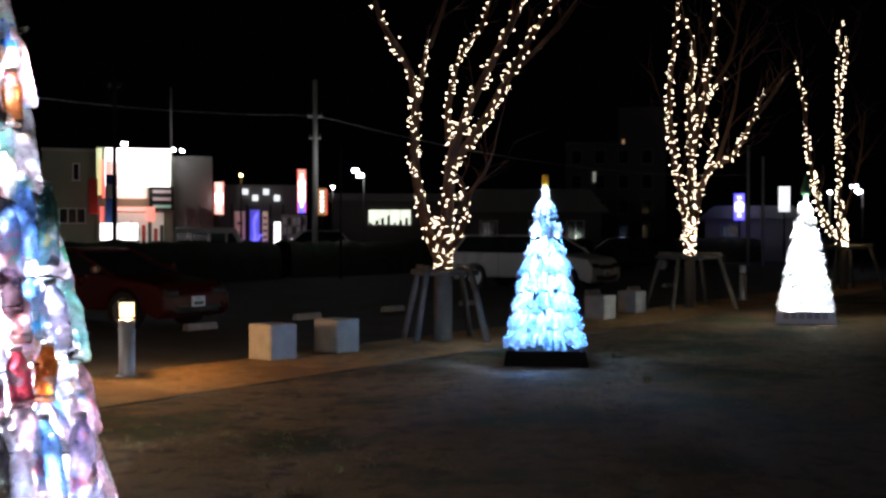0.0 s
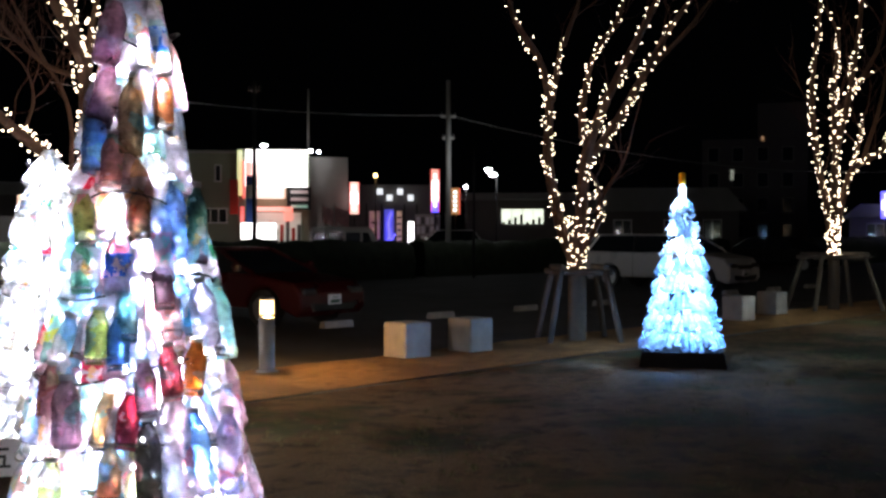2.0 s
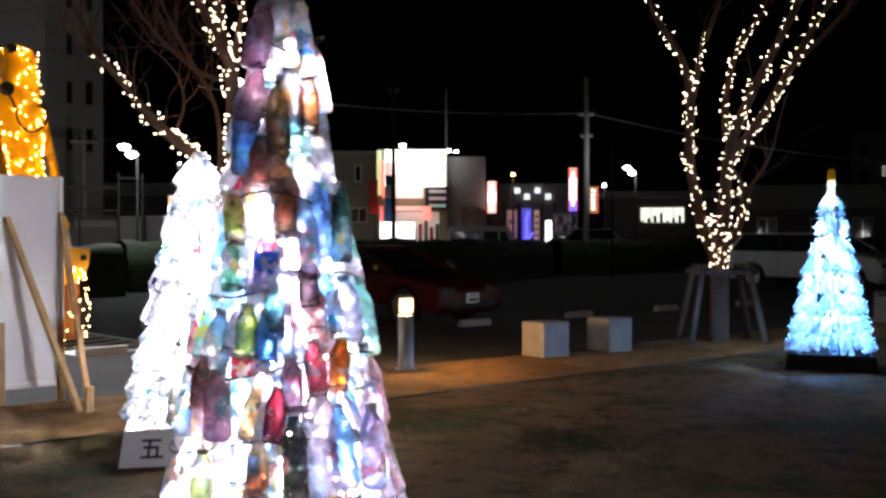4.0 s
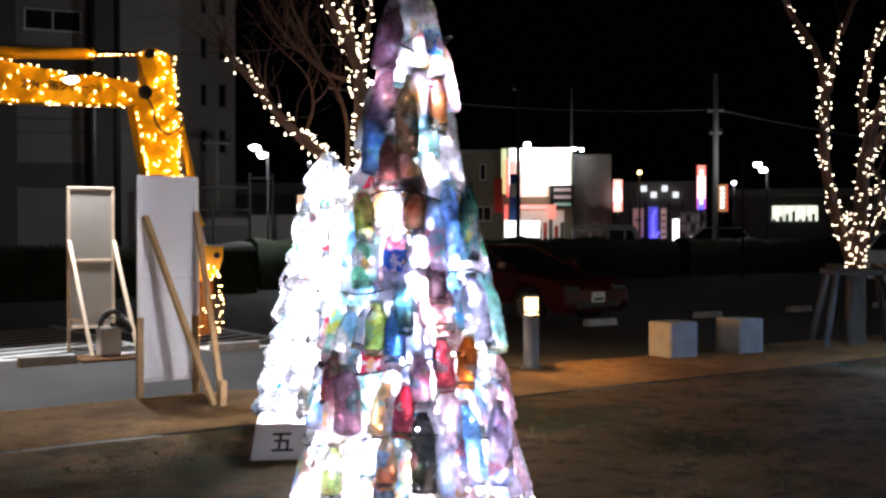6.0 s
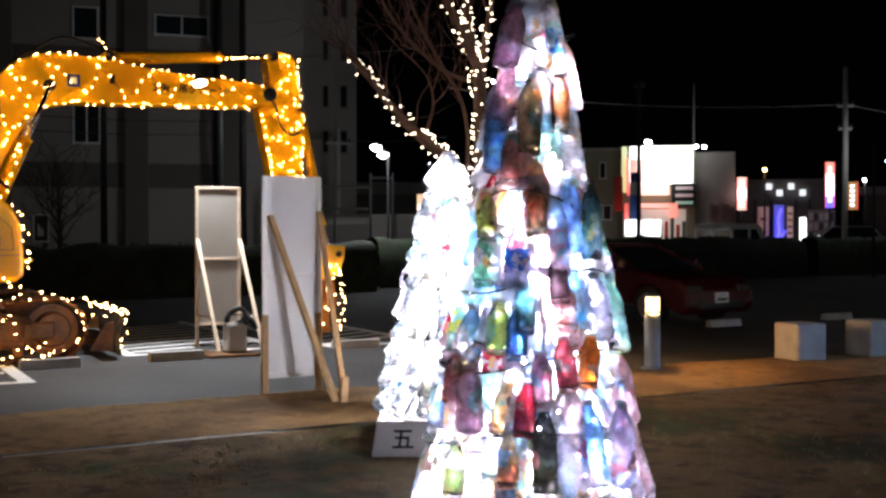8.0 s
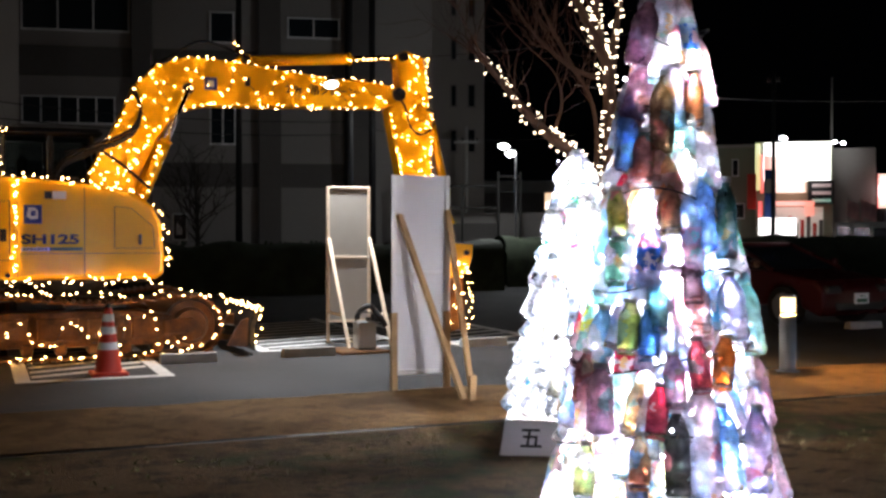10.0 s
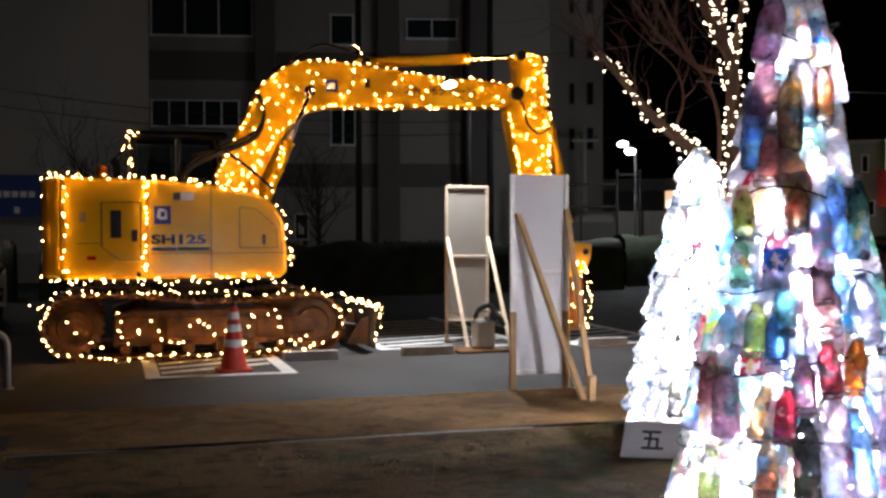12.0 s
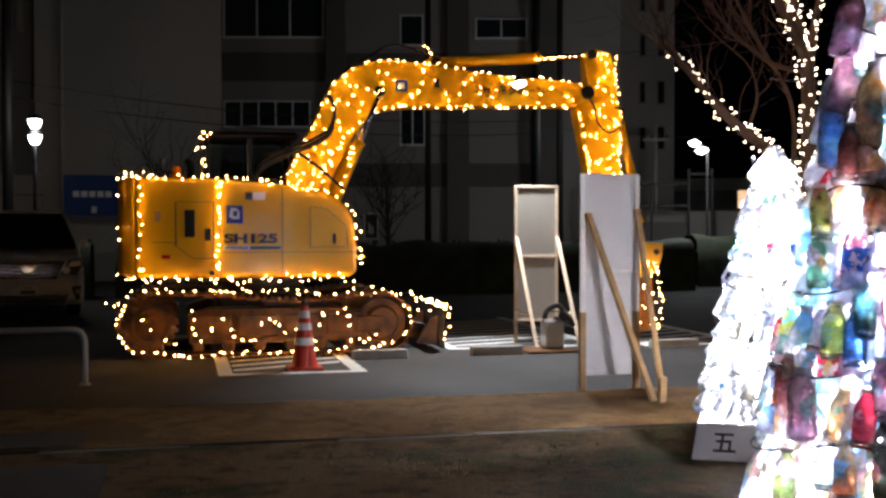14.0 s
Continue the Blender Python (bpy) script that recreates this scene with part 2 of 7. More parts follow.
CARSILVER = surface("car_silver", (0.5, 0.5, 0.51), 0.3, 0.1, vary=0.08, scale=2, fine=30, bump=0.0)
CARWHITE = surface("car_white", (0.74, 0.72, 0.7), 0.25, vary=0.06, scale=2, fine=30, bump=0.0)
CARBLACK = surface("car_black", (0.012, 0.012, 0.014), 0.2, vary=0.1, scale=2, fine=30, bump=0.0)
BOARDSHEET = thin_sheet("board_sheet", (0.82, 0.81, 0.84))
DARKGLASS = glass("dark_glass")
CLEARGLASS = clear_glass("clear_glass")
HEADLAMP = surface("headlamp_lens", (0.6, 0.6, 0.6), 0.15, 0.1, vary=0.15, scale=20, fine=60, bump=0.0)
# Headlamp lens darkened in its colour, for cars standing unlit.
HEADSHADED = surface("shaded_headlamp", (0.06, 0.06, 0.062), 0.2, 0.0, vary=0.15, scale=20, fine=60, bump=0.0)
STONEWALL = surface("rendered_wall", (0.42, 0.39, 0.36), 0.9, vary=0.12, scale=0.25, fine=9, bump=0.1)
STONEWALL2 = surface("grey_rendered_wall", (0.3, 0.28, 0.27), 0.9, vary=0.15, scale=0.25, fine=9, bump=0.1)
DARKWALL = surface("dark_and_dimmed_wall", (0.13, 0.12, 0.115), 0.9, vary=0.2, scale=0.3, fine=9, bump=0.1)
PALEWOOD = surface("pale_timber", (0.62, 0.49, 0.36), 0.7, vary=0.2, scale=8, fine=70, bump=0.15, random_tint=0.08)
# Twig colour with the night's shade put in, for trees in silhouette.
SHADETWIG = surface("shaded_twig", (0.035, 0.028, 0.022), 0.9, vary=0.3, scale=9, fine=40, bump=0.0)
PALEWALL = surface("pale_green_wall", (0.28, 0.3, 0.22), 0.85, vary=0.1, scale=0.3, fine=9, bump=0.05)
POLEGREY = surface("pole_concrete", (0.5, 0.49, 0.47), 0.85, vary=0.2, scale=2, fine=30, bump=0.1)
POLEBLACK = surface("pole_black", (0.02, 0.02, 0.022), 0.5, vary=0.2, scale=2, fine=30, bump=0.0)
HEDGE = surface("hedge_leaves", (0.035, 0.05, 0.025), 0.8, vary=0.5, scale=3, fine=30, bump=0.3)
BANNERBLUE = surface("banner_blue", (0.02, 0.06, 0.25), 0.7, vary=0.15, scale=2, fine=30, bump=0.05)
ROOF = surface("metal_roof", (0.2, 0.2, 0.19), 0.6, vary=0.2, scale=1, fine=20, bump=0.05)
BLACKCLOTH = surface("black_cloth", (0.008, 0.008, 0.009), 0.95, vary=0.2, scale=5, fine=40, bump=0.0)
BLACKCLOTH.node_tree.nodes["Principled BSDF"].inputs["Specular IOR Level"].default_value = 0.05
BULB = glow("warm_bulb", (1.0, 0.51, 0.15), 70)
BULB_PALE = glow("pale_warm_bulb", (1.0, 0.76, 0.52), 12)
LED = glow("white_led", (0.9, 0.93, 1.0), 30)
LED_BLUE = glow("blue_led", (0.08, 0.32, 1.0), 30)
LAMPWHITE = glow("lamp_white", (0.95, 0.98, 1.0), 25)
LAMPWINDOW = glow("warm_window", (1.0, 0.6, 0.3), 0.9)
LAMPWARM = glow("lamp_warm", (1.0, 0.62, 0.22), 14)


def frosted(name, colour, strength, clear):
    """A lamp glass that glows and lets the bulb's light out."""
    m, n, l, b = nodes_of(name)
    n.remove(b)
    t, e, x = n.new("ShaderNodeBsdfTransparent"), n.new("ShaderNodeEmission"), n.new("ShaderNodeMixShader")
    e.inputs["Color"].default_value, e.inputs["Strength"].default_value = (*colour, 1), strength
    x.inputs[0].default_value = clear
    l.new(e.outputs[0], x.inputs[1])
    l.new(t.outputs[0], x.inputs[2])
    l.new(x.outputs[0], n["Material Output"].inputs["Surface"])
    return m


BOLLARDGLASS = frosted("bollard_lens", (1.0, 0.66, 0.32), 7.0, 0.55)
CLEAR_WHITE = ((0.45, (0.93, 0.95, 1.0)), (0.2, (0.85, 0.9, 1.0)), (0.2, (0.95, 0.95, 0.95)), (0.1, (0.7, 0.8, 0.95)), (0.05, (0.9, 0.86, 0.75)))
PET_MIXED = plastic("mixed_bottle_plastic", ((0.36, (0.94, 0.95, 1.0)), (0.16, (0.84, 0.9, 1.0)), (0.11, (0.98, 0.76, 0.83)), (0.08, (0.42, 0.7, 0.97)),
                                            (0.02, (0.5, 0.85, 0.8)), (0.16, (0.93, 0.9, 1.0)), (0.02, (0.85, 0.88, 0.6)), (0.03, (0.98, 0.7, 0.4)), (0.03, (0.8, 0.7, 0.55)), (0.03, (0.8, 0.93, 0.98))), 0.34, contents=0.3)
PET_CLEAR = plastic("clear_bottle_plastic", CLEAR_WHITE, 0.48)
PET_BLUE = plastic("bluish_bottle_plastic", ((0.5, (0.8, 0.9, 1.0)), (0.3, (0.7, 0.85, 1.0)), (0.2, (0.9, 0.95, 1.0))), 0.4)
LABELS = paper("printed_labels", ((0.12, (0.75, 0.06, 0.12)), (0.11, (0.06, 0.22, 0.72)), (0.07, (0.92, 0.45, 0.05)), (0.06, (0.08, 0.45, 0.22)), (0.12, (0.95, 0.6, 0.7)), (0.06, (0.03, 0.03, 0.05)),
                                  (0.06, (0.85, 0.75, 0.15)), (0.12, (0.15, 0.55, 0.8)), (0.06, (0.35, 0.22, 0.06)), (0.22, (0.85, 0.86, 0.92))))
CAPS = surface("bottle_cap", (0.8, 0.8, 0.82), 0.4, vary=0.05, scale=20, fine=60, bump=0.0)


# ---- mesh helpers ----
class Shape:
    """Vertices and faces gathered piece by piece."""

    def __init__(self):
        self.v, self.f, self.smooth = [], [], []

    def add(self, verts, faces, smooth=False, m=None):
        k = len(self.v)
        self.v += [tuple(m @ Vector(p)) if m else tuple(p) for p in verts]
        self.f += [tuple(k + i for i in q) for q in faces]
        self.smooth += [smooth] * len(faces)
        return self

    def box(self, a, b, bevel=0.0, m=None):
        lo, hi = [min(p, q) for p, q in zip(a, b)], [max(p, q) for p, q in zip(a, b)]
        if not bevel:
            vs = [(x, y, z) for x in (lo[0], hi[0]) for y in (lo[1], hi[1]) for z in (lo[2], hi[2])]
            return self.add(vs, [(0, 1, 3, 2), (4, 6, 7, 5), (0, 4, 5, 1), (2, 3, 7, 6), (0, 2, 6, 4), (1, 5, 7, 3)], False, m)
        c = min(bevel, *[(h - l) * 0.45 for l, h in zip(lo, hi)])
        vs, idx = [], {}
        for sx in (0, 1):
            for sy in (0, 1):
                for sz in (0, 1):
                    for ax in range(3):
                        p = [(lo, hi)[s][i] for i, s in enumerate((sx, sy, sz))]
                        for i, s in enumerate((sx, sy, sz)):
                            if i != ax:
                                p[i] += c if s == 0 else -c
                        idx[sx, sy, sz, ax] = len(vs)
                        vs.append(p)
        fs = []
        for ax in range(3):
            o = [i for i in range(3) if i != ax]
            for s in (0, 1):
                q = []
                for e, g in ((0, 0), (1, 0), (1, 1), (0, 1)):
                    k = [0, 0, 0]
                    k[ax], k[o[0]], k[o[1]] = s, e, g
                    q.append(idx[(*k, ax)])
                fs.append(tuple(q))
            for e in (0, 1):
                for g in (0, 1):
                    q = []
                    for s, a2 in ((0, o[0]), (1, o[0]), (1, o[1]), (0, o[1])):
                        k = [0, 0, 0]
                        k[ax], k[o[0]], k[o[1]] = s, e, g
                        q.append(idx[(*k, a2)])
                    fs.append(tuple(q))
        for sx in (0, 1):
            for sy in (0, 1):
                for sz in (0, 1):
                    fs.append(tuple(idx[sx, sy, sz, a2] for a2 in range(3)))
        return self.add(vs, fs, False, m)

    def tube(self, pts, radii, seg=8, caps=True, m=None, smooth=True):
        pts = [Vector(p) for p in pts]
        if not isinstance(radii, (list, tuple)):
            radii = [radii] * len(pts)
        vs, fs = [], []
        side = None
        for i, p in enumerate(pts):
            d = (pts[min(i + 1, len(pts) - 1)] - pts[max(i - 1, 0)]).normalized()
            if side is None:
                side = d.orthogonal().normalized()
            side = (side - d * side.dot(d))
            side = side.normalized() if side.length > 1e-6 else d.orthogonal().normalized()
            other = d.cross(side)
            for k in range(seg):
                a = 2 * math.pi * k / seg
                vs.append(p + (side * math.cos(a) + other * math.sin(a)) * radii[i])
        for i in range(len(pts) - 1):
            for k in range(seg):
                k2 = (k + 1) % seg
                fs.append((i * seg + k, i * seg + k2, (i + 1) * seg + k2, (i + 1) * seg + k))
        self.add(vs, fs, smooth, m)
        if caps:
            n = len(pts) - 1
            k = len(self.v) - len(vs)
            self.f += [tuple(k + j for j in reversed(range(seg))), tuple(k + n * seg + j for j in range(seg))]
            self.smooth += [False, False]
        return self

    def lathe(self, profile, seg=16, m=None, smooth=True, squash=1.0):
        """Turned about z: profile rows of (radius, height)."""
        vs, fs = [], []
        for r, z in profile:
            for k in range(seg):
                a = 2 * math.pi * k / seg
                vs.append((r * math.cos(a), r * squash * math.sin(a), z))
        for i in range(len(profile) - 1):
            for k in range(seg):
                k2 = (k + 1) % seg
                fs.append((i * seg + k, i * seg + k2, (i + 1) * seg + k2, (i + 1) * seg + k))
        return self.add(vs, fs, smooth, m)

    def prism(self, outline, y0, y1, m=None):
        """An outline of (x, z), counter-clockwise seen from -y, pushed from y0 to y1."""
        n = len(outline)
        vs = [(x, y0, z) for x, z in outline] + [(x, y1, z) for x, z in outline]
        fs = [tuple(range(n)), tuple(reversed(range(n, 2 * n)))]
        fs += [(i, i + n, (i + 1) % n + n, (i + 1) % n) for i in range(n)]
        return self.add(vs, fs, False, m)

    def ball(self, c, r, m=None):
        g = (1 + 5 ** 0.5) / 2
        s = r / (1 + g * g) ** 0.5
        vs = [(c[0] + x * s, c[1] + y * s, c[2] + z * s) for x, y, z in ((-1, g, 0), (1, g, 0), (-1, -g, 0), (1, -g, 0), (0, -1, g), (0, 1, g), (0, -1, -g), (0, 1, -g), (g, 0, -1), (g, 0, 1), (-g, 0, -1), (-g, 0, 1))]
        fs = [(0, 11, 5), (0, 5, 1), (0, 1, 7), (0, 7, 10), (0, 10, 11), (1, 5, 9), (5, 11, 4), (11, 10, 2), (10, 7, 6), (7, 1, 8), (3, 9, 4), (3, 4, 2), (3, 2, 6), (3, 6, 8), (3, 8, 9), (4, 9, 5), (2, 4, 11), (6, 2, 10), (8, 6, 7), (9, 8, 1)]
        return self.add(vs, fs, True, m)

    def mesh(self, name, material):
        me = bpy.data.meshes.new(name)
        me.from_pydata(self.v, [], self.f)
        me.polygons.foreach_set("use_smooth", self.smooth)
        me.materials.append(material)
        me.update()
        return me


def part(name, shape, material, parent=None, label="", m=None, bevel=0.0, kind=""):
    me = shape if isinstance(shape, bpy.types.Mesh) else shape.mesh(name, material)
    ob = new(name, me)
    if parent:
        ob.parent = parent
    if m:
        ob.matrix_basis = m
    if bevel:
        b = ob.modifiers.new("bevel", "BEVEL")
        b.width, b.segments, b.limit_method, b.angle_limit = bevel, 2, "ANGLE", radians(35)
    return tagged(ob, label=label, kind=kind)


def thing(name, m, label, category, group="", kind=""):
    ob = new(name)
    ob.empty_display_size = 0.2
    ob.matrix_world = m
    return tagged(ob, label, category, group, kind)


def recalc(ob):
    bm = bmesh.new()
    bm.from_mesh(ob.data)
    bmesh.ops.recalc_face_normals(bm, faces=bm.faces)
    bm.to_mesh(ob.data)
    bm.free()
    return ob


def lettering(name, text, size, material, parent, m, label="", weight=0.018):
    cu = bpy.data.curves.new(name, "FONT")
    cu.body, cu.size, cu.extrude, cu.offset, cu.align_x, cu.align_y = text, size, 0.002, size * weight, "LEFT", "BOTTOM"
    cu.materials.append(material)
    ob = new(name, cu)
    ob.parent = parent
    ob.matrix_basis = m
    return tagged(ob, label=label)


UPRIGHT = pose(0, 0, 0, 90, 0, 0)


def place_bulbs(centres, size, material, parent):
    """Each bulb a part of its string; past 300 the rest are joined."""
    me = Shape().ball((0, 0, 0), size).mesh("bulb", material)
    for c in centres[:300]:
        part("bulb", me, None, parent, m=Matrix.Translation(c))
    rest = Shape()
    for c in centres[300:]:
        rest.ball(c, size)
    if rest.v:
        part("bulb_rest", rest, material, parent, kind="stuff")


# ---- ground ----
def sheet(name, u0, u1, v0, v1, du, dv, z, lump, material, label, ragged=0.0):
    nu, nv = int((u1 - u0) / du) + 1, int((v1 - v0) / dv) + 1
    vs, fs = [], []
    for j in range(nv):
        for i in range(nu):
            u, v = u0 + (u1 - u0) * i / (nu - 1), v0 + (v1 - v0) * j / (nv - 1)
            if ragged and j == nv - 1:
                v += ragged * (noise.noise((u * 1.1, 3.1, 0)) + 0.5 * noise.noise((u * 4.3, 1.7, 0)))
            h = lump * (noise.noise((u * 0.9, v * 0.9, 0.3)) + 0.5 * noise.noise((u * 3.1, v * 3.1, 7))) if lump else 0
            if j in (0, nv - 1):
                h = 0
            vs.append((u, v, z + h))
    for j in range(nv - 1):
        for i in range(nu - 1):
            k = j * nu + i
            fs.append((k, k + 1, k + nu + 1, k + nu))
    ob = part(name, Shape().add(vs, fs, True), material, None, label, SITE, kind="structure")
    return ob


sheet("ground", -600, 900, -300, 900, 100, 100, 0.0, 0, ASPHALT, "dark worn asphalt of the car park at night")
sheet("lawn", -40, 70, -30, 7.8, 0.28, 0.28, 0.03, 0.022, LAWN, "worn winter lawn with bare and green patches")
sheet("dirt_strip", -40, 70, 7.93, 9.72, 0.2, 0.18, 0.026, 0.012, DIRT, "packed brown dirt strip beside the car park", 0.12)
for i in range(110):
    k = Shape().box((0.004, 0.03, -0.05), (0.996, 0.09, 0.022 + 0.006 * math.sin(i * 2.3)), 0.012)
    part("trim", k, KERB, None, "flush concrete edging stone along the lawn", at(-40 + i, 7.8), kind="structure")


# Two flat sheets in the asphalt material, darker than the ground round them.
sheet("path", -9, -0.72, 7.96, 8.55, 0.5, 0.2, 0.046, 0, ASPHALT, "dark asphalt sheet across the dirt strip")
sheet("path", -9, -0.5, 2.0, 7.2, 0.5, 0.5, 0.066, 0, ASPHALT, "dark asphalt sheet on the lawn")


# short dry grass over the worn lawn
rnd = random.Random(12)
grass = Shape()
for _ in range(9000):
    d, a = 3.2 + 15 * rnd.random() ** 0.8, rnd.uniform(-0.55, 1.35)
    x, y = -d * math.sin(a), d * math.cos(a)
    p = SITE.inverted() @ Vector((x, y, 0))
    if p.y > 7.75 or (p.x < -0.48 and p.y < 7.25) or noise.noise((p.x * 0.8, p.y * 0.8, 2.0)) < -0.1 + 0.5 * (rnd.random() - 0.5):
        continue
    vs, fs = [], []
    for k in range(4):
        c = Vector((x + rnd.uniform(-0.03, 0.03), y + rnd.uniform(-0.03, 0.03), 0.02))
        w, h, b = rnd.uniform(0, 6.28), rnd.uniform(0.015, 0.045), rnd.uniform(0, 6.28)
        e = Vector((math.cos(w), math.sin(w), 0)) * 0.006
        vs += [c - e, c + e, c + Vector((0.03 * math.cos(b), 0.03 * math.sin(b), h))]
        fs.append((3 * k, 3 * k + 1, 3 * k + 2))
    grass.add(vs, fs)
tagged(part("grass", grass, surface("dry_grass", (0.2, 0.145, 0.07), 0.9, vary=0.4, scale=0.7, fine=9, bump=0.0, tint=(0.1, 0.13, 0.04))), "short dry winter grass on the worn lawn", "grass", kind="stuff")


# ---- parking lines and stops ----
def stripe(points, name="trim"):
    n = len(points)
    sh = Shape().add([(u, v, 0.004) for u, v in points], [tuple(range(n))])
    return part(name, sh, LINE, None, "worn white parking paint on the asphalt", SITE, kind="structure")


def hatch(u0, u1, v0, v1, step=0.42, w=0.15):
    stripe([(u0, v0), (u1, v0), (u1, v0 + w), (u0, v0 + w)])
    stripe([(u0, v0 + w), (u0 + w, v0 + w), (u0 + w, v1), (u0, v1)])
    stripe([(u1 - w, v0 + w), (u1, v0 + w), (u1, v1), (u1 - w, v1)])
    k = v0 + 0.35
    while k < v1 - 0.9:
        stripe([(u0 + w + 0.02, k), (u1 - w - 0.02, k + 0.55), (u1 - w - 0.02, k + 0.55 + w), (u0 + w + 0.02, k + w)])
        k += step


hatch(0.3, 1.85, 11.75, 16.5)
hatch(3.2, 5.3, 13.7, 18.5)
hatch(5.75, 7.3, 13.5, 18.5)
stop_mesh = Shape().prism([(0, 0), (0.16, 0), (0.13, 0.11), (0.03, 0.11)], 0, 0.64).mesh("wheel_stop", CONCRETE)


def wheel_stop(u, v, turn=0.0):
    ob = part("wheel_stop", stop_mesh, CONCRETE, None, m=at(u, v, 0, turn) @ pose(0.64, 0, 0, 0, 0, 90), bevel=0.012)
    return tagged(ob, "low concrete wheel stop on the asphalt", "wheel stop", "wheel stops of the car park")


for u, v in ((1.86, 12.83), (3.3, 12.93), (5.72, 13.2), (12.25, 13.4), (14.98, 13.55), (17.6, 13.6), (20.15, 13.45), (23.9, 13.5), (26.1, 13.5), (28.6, 13.5), (31.0, 13.5)):
    wheel_stop(u, v)


# ---- concrete stools ----
def stool(u, v, turn):
    s = Shape().box((-0.21, -0.21, 0), (0.21, 0.21, 0.43), 0.018)
    ob = part("stool", s, CONCRETE, None, m=at(u, v, 0.02, turn))
    return tagged(ob, "square pale concrete block stool on the dirt", "stool", "concrete stools beside the lawn")


for u, v, turn in ((9.93, 9.4, -7), (11.0, 9.3, -3), (18.2, 9.2, -5), (20.05, 9.45, -4)):
    stool(u, v, turn)


# ---- bollard lights ----
def bollard(u, v, lit):
    t = thing("bollard_light", at(u, v, 0.02), "steel bollard garden light, " + ("lit warm orange" if lit else "unlit") + ", on the dirt", "bollard light", "bollard lights")
    part("post", Shape().lathe([(0.085, 0), (0.085, 0.6), (0.0, 0.61)], 20), POSTSTEEL, t)
    part("foot_plate", Shape().lathe([(0.12, 0), (0.12, 0.02), (0.085, 0.025)], 20), STEEL, t)
    part("lens", Shape().lathe([(0.074, 0.63), (0.074, 0.785)], 20), BOLLARDGLASS if lit else HEADLAMP, t, "glowing lens" if lit else "unlit lens")
    part("cap", Shape().lathe([(0.0, 0.786), (0.09, 0.786), (0.09, 0.8), (0.07, 0.812), (0.0, 0.816)], 20), STEEL, t)
    if lit:
        lamp("bollard_bulb", "POINT", at(u, v, 0.73), 240.0, (1.0, 0.52, 0.17), 0.05)
    return t


bollard(7.78, 9.45, True)
bollard(25.5, 9.2, False)


# ---- hoop rail ----
def hoop_rail(u, v):
    t = thing("hoop_rail", at(u, v), "bent chrome tube barrier hoop standing on the asphalt", "barrier")
    arc = [(0, 0, 0), (0, 0, 0.42)] + [(-0.12 + 0.12 * math.cos(a), 0, 0.42 + 0.12 * math.sin(a)) for a in (0.4, 0.8, 1.2, 1.57)] + [(-1.6, 0, 0.54)]
    arc += [(-1.6 - 0.12 * math.sin(a), 0, 0.42 + 0.12 * math.cos(a)) for a in (0.4, 0.8, 1.2, 1.57)] + [(-1.72, 0, 0)]
    part("hoop", Shape().tube(arc, 0.03, 12), HOOPSTEEL, t)
    for x in (0, -1.72):
        part("collar", Shape().lathe([(0.055, 0), (0.055, 0.015), (0.031, 0.02)], 16), STEEL, t, m=pose(x, 0, 0))


hoop_rail(-0.98, 11.4)


# ---- traffic cone ----
def traffic_cone(u, v):
    t = thing("traffic_cone", at(u, v), "red plastic traffic cone with white reflective bands", "traffic cone")
    part("base", Shape().box((-0.19, -0.19, 0), (0.19, 0.19, 0.04), 0.02), REDCONE, t)
    r = lambda z: 0.14 - 0.105 * (z - 0.04) / 0.66
    part("body", Shape().lathe([(r(z), z) for z in (0.04, 0.2, 0.36, 0.52, 0.68)] + [(0.03, 0.7), (0, 0.7)], 24), REDCONE, t)
    for z in (0.27, 0.43, 0.56):
        part("band", Shape().lathe([(r(z) + 0.003, z), (r(z + 0.075) + 0.003, z + 0.075)], 24), WHITETAPE, t, "white reflective band")
    part("tip", Shape().lathe([(0.032, 0.695), (0.03, 0.74), (0.0, 0.745)], 16), BLACK, t)


traffic_cone(1.22, 12.12)


# ---- display boards seen from behind ----
def beam(a, b, w, d):
    """A squared timber from a to b."""
    a, b = Vector(a), Vector(b)
    q = (b - a).to_track_quat("Z", "Y").to_matrix().to_4x4()
    return Shape().box((-w / 2, -d / 2, 0), (w / 2, d / 2, (b - a).length), 0.004, Matrix.Translation(a) @ q)


def white_board(m):
    t = thing("display_board", m, "tall white panel on rough timber stakes and braces, seen from behind", "display board")
    part("panel", Shape().box((-0.29, 0, 0.13), (0.29, 0.008, 2.0)), BOARDSHEET, t)
    for x in (-0.3, 0.25):
        part("edge_strip", Shape().box((x, -0.024, 0.13), (x + 0.045, -0.002, 2.0), 0.004), WHITEPANEL, t)
    part("rail", Shape().box((-0.253, -0.022, 1.06), (0.248, -0.002, 1.1), 0.004), WHITEPANEL, t)
    part("rail", Shape().box((-0.253, -0.022, 0.132), (0.248, -0.002, 0.172), 0.004), WHITEPANEL, t)
    for x in (-0.29, 0.25):
        part("stake", beam((x, -0.05, 0.0), (x, -0.05, 0.72), 0.06, 0.045), WOOD, t, "raw timber stake")
    part("brace", beam((-0.235, -0.05, 1.63), (0.05, -0.84, 0.0), 0.06, 0.04), WOOD, t, "raw timber brace")
    part("brace", beam((0.255, -0.05, 1.67), (0.13, -0.86, 0.0), 0.05, 0.04), WOOD, t, "raw timber brace")
    part("peg", beam((0.1, -0.9, 0.0), (0.1, -0.92, 0.22), 0.06, 0.045), WOOD, t, "raw timber peg")


white_board(at(3.82, 9.86, 0.02, 2))


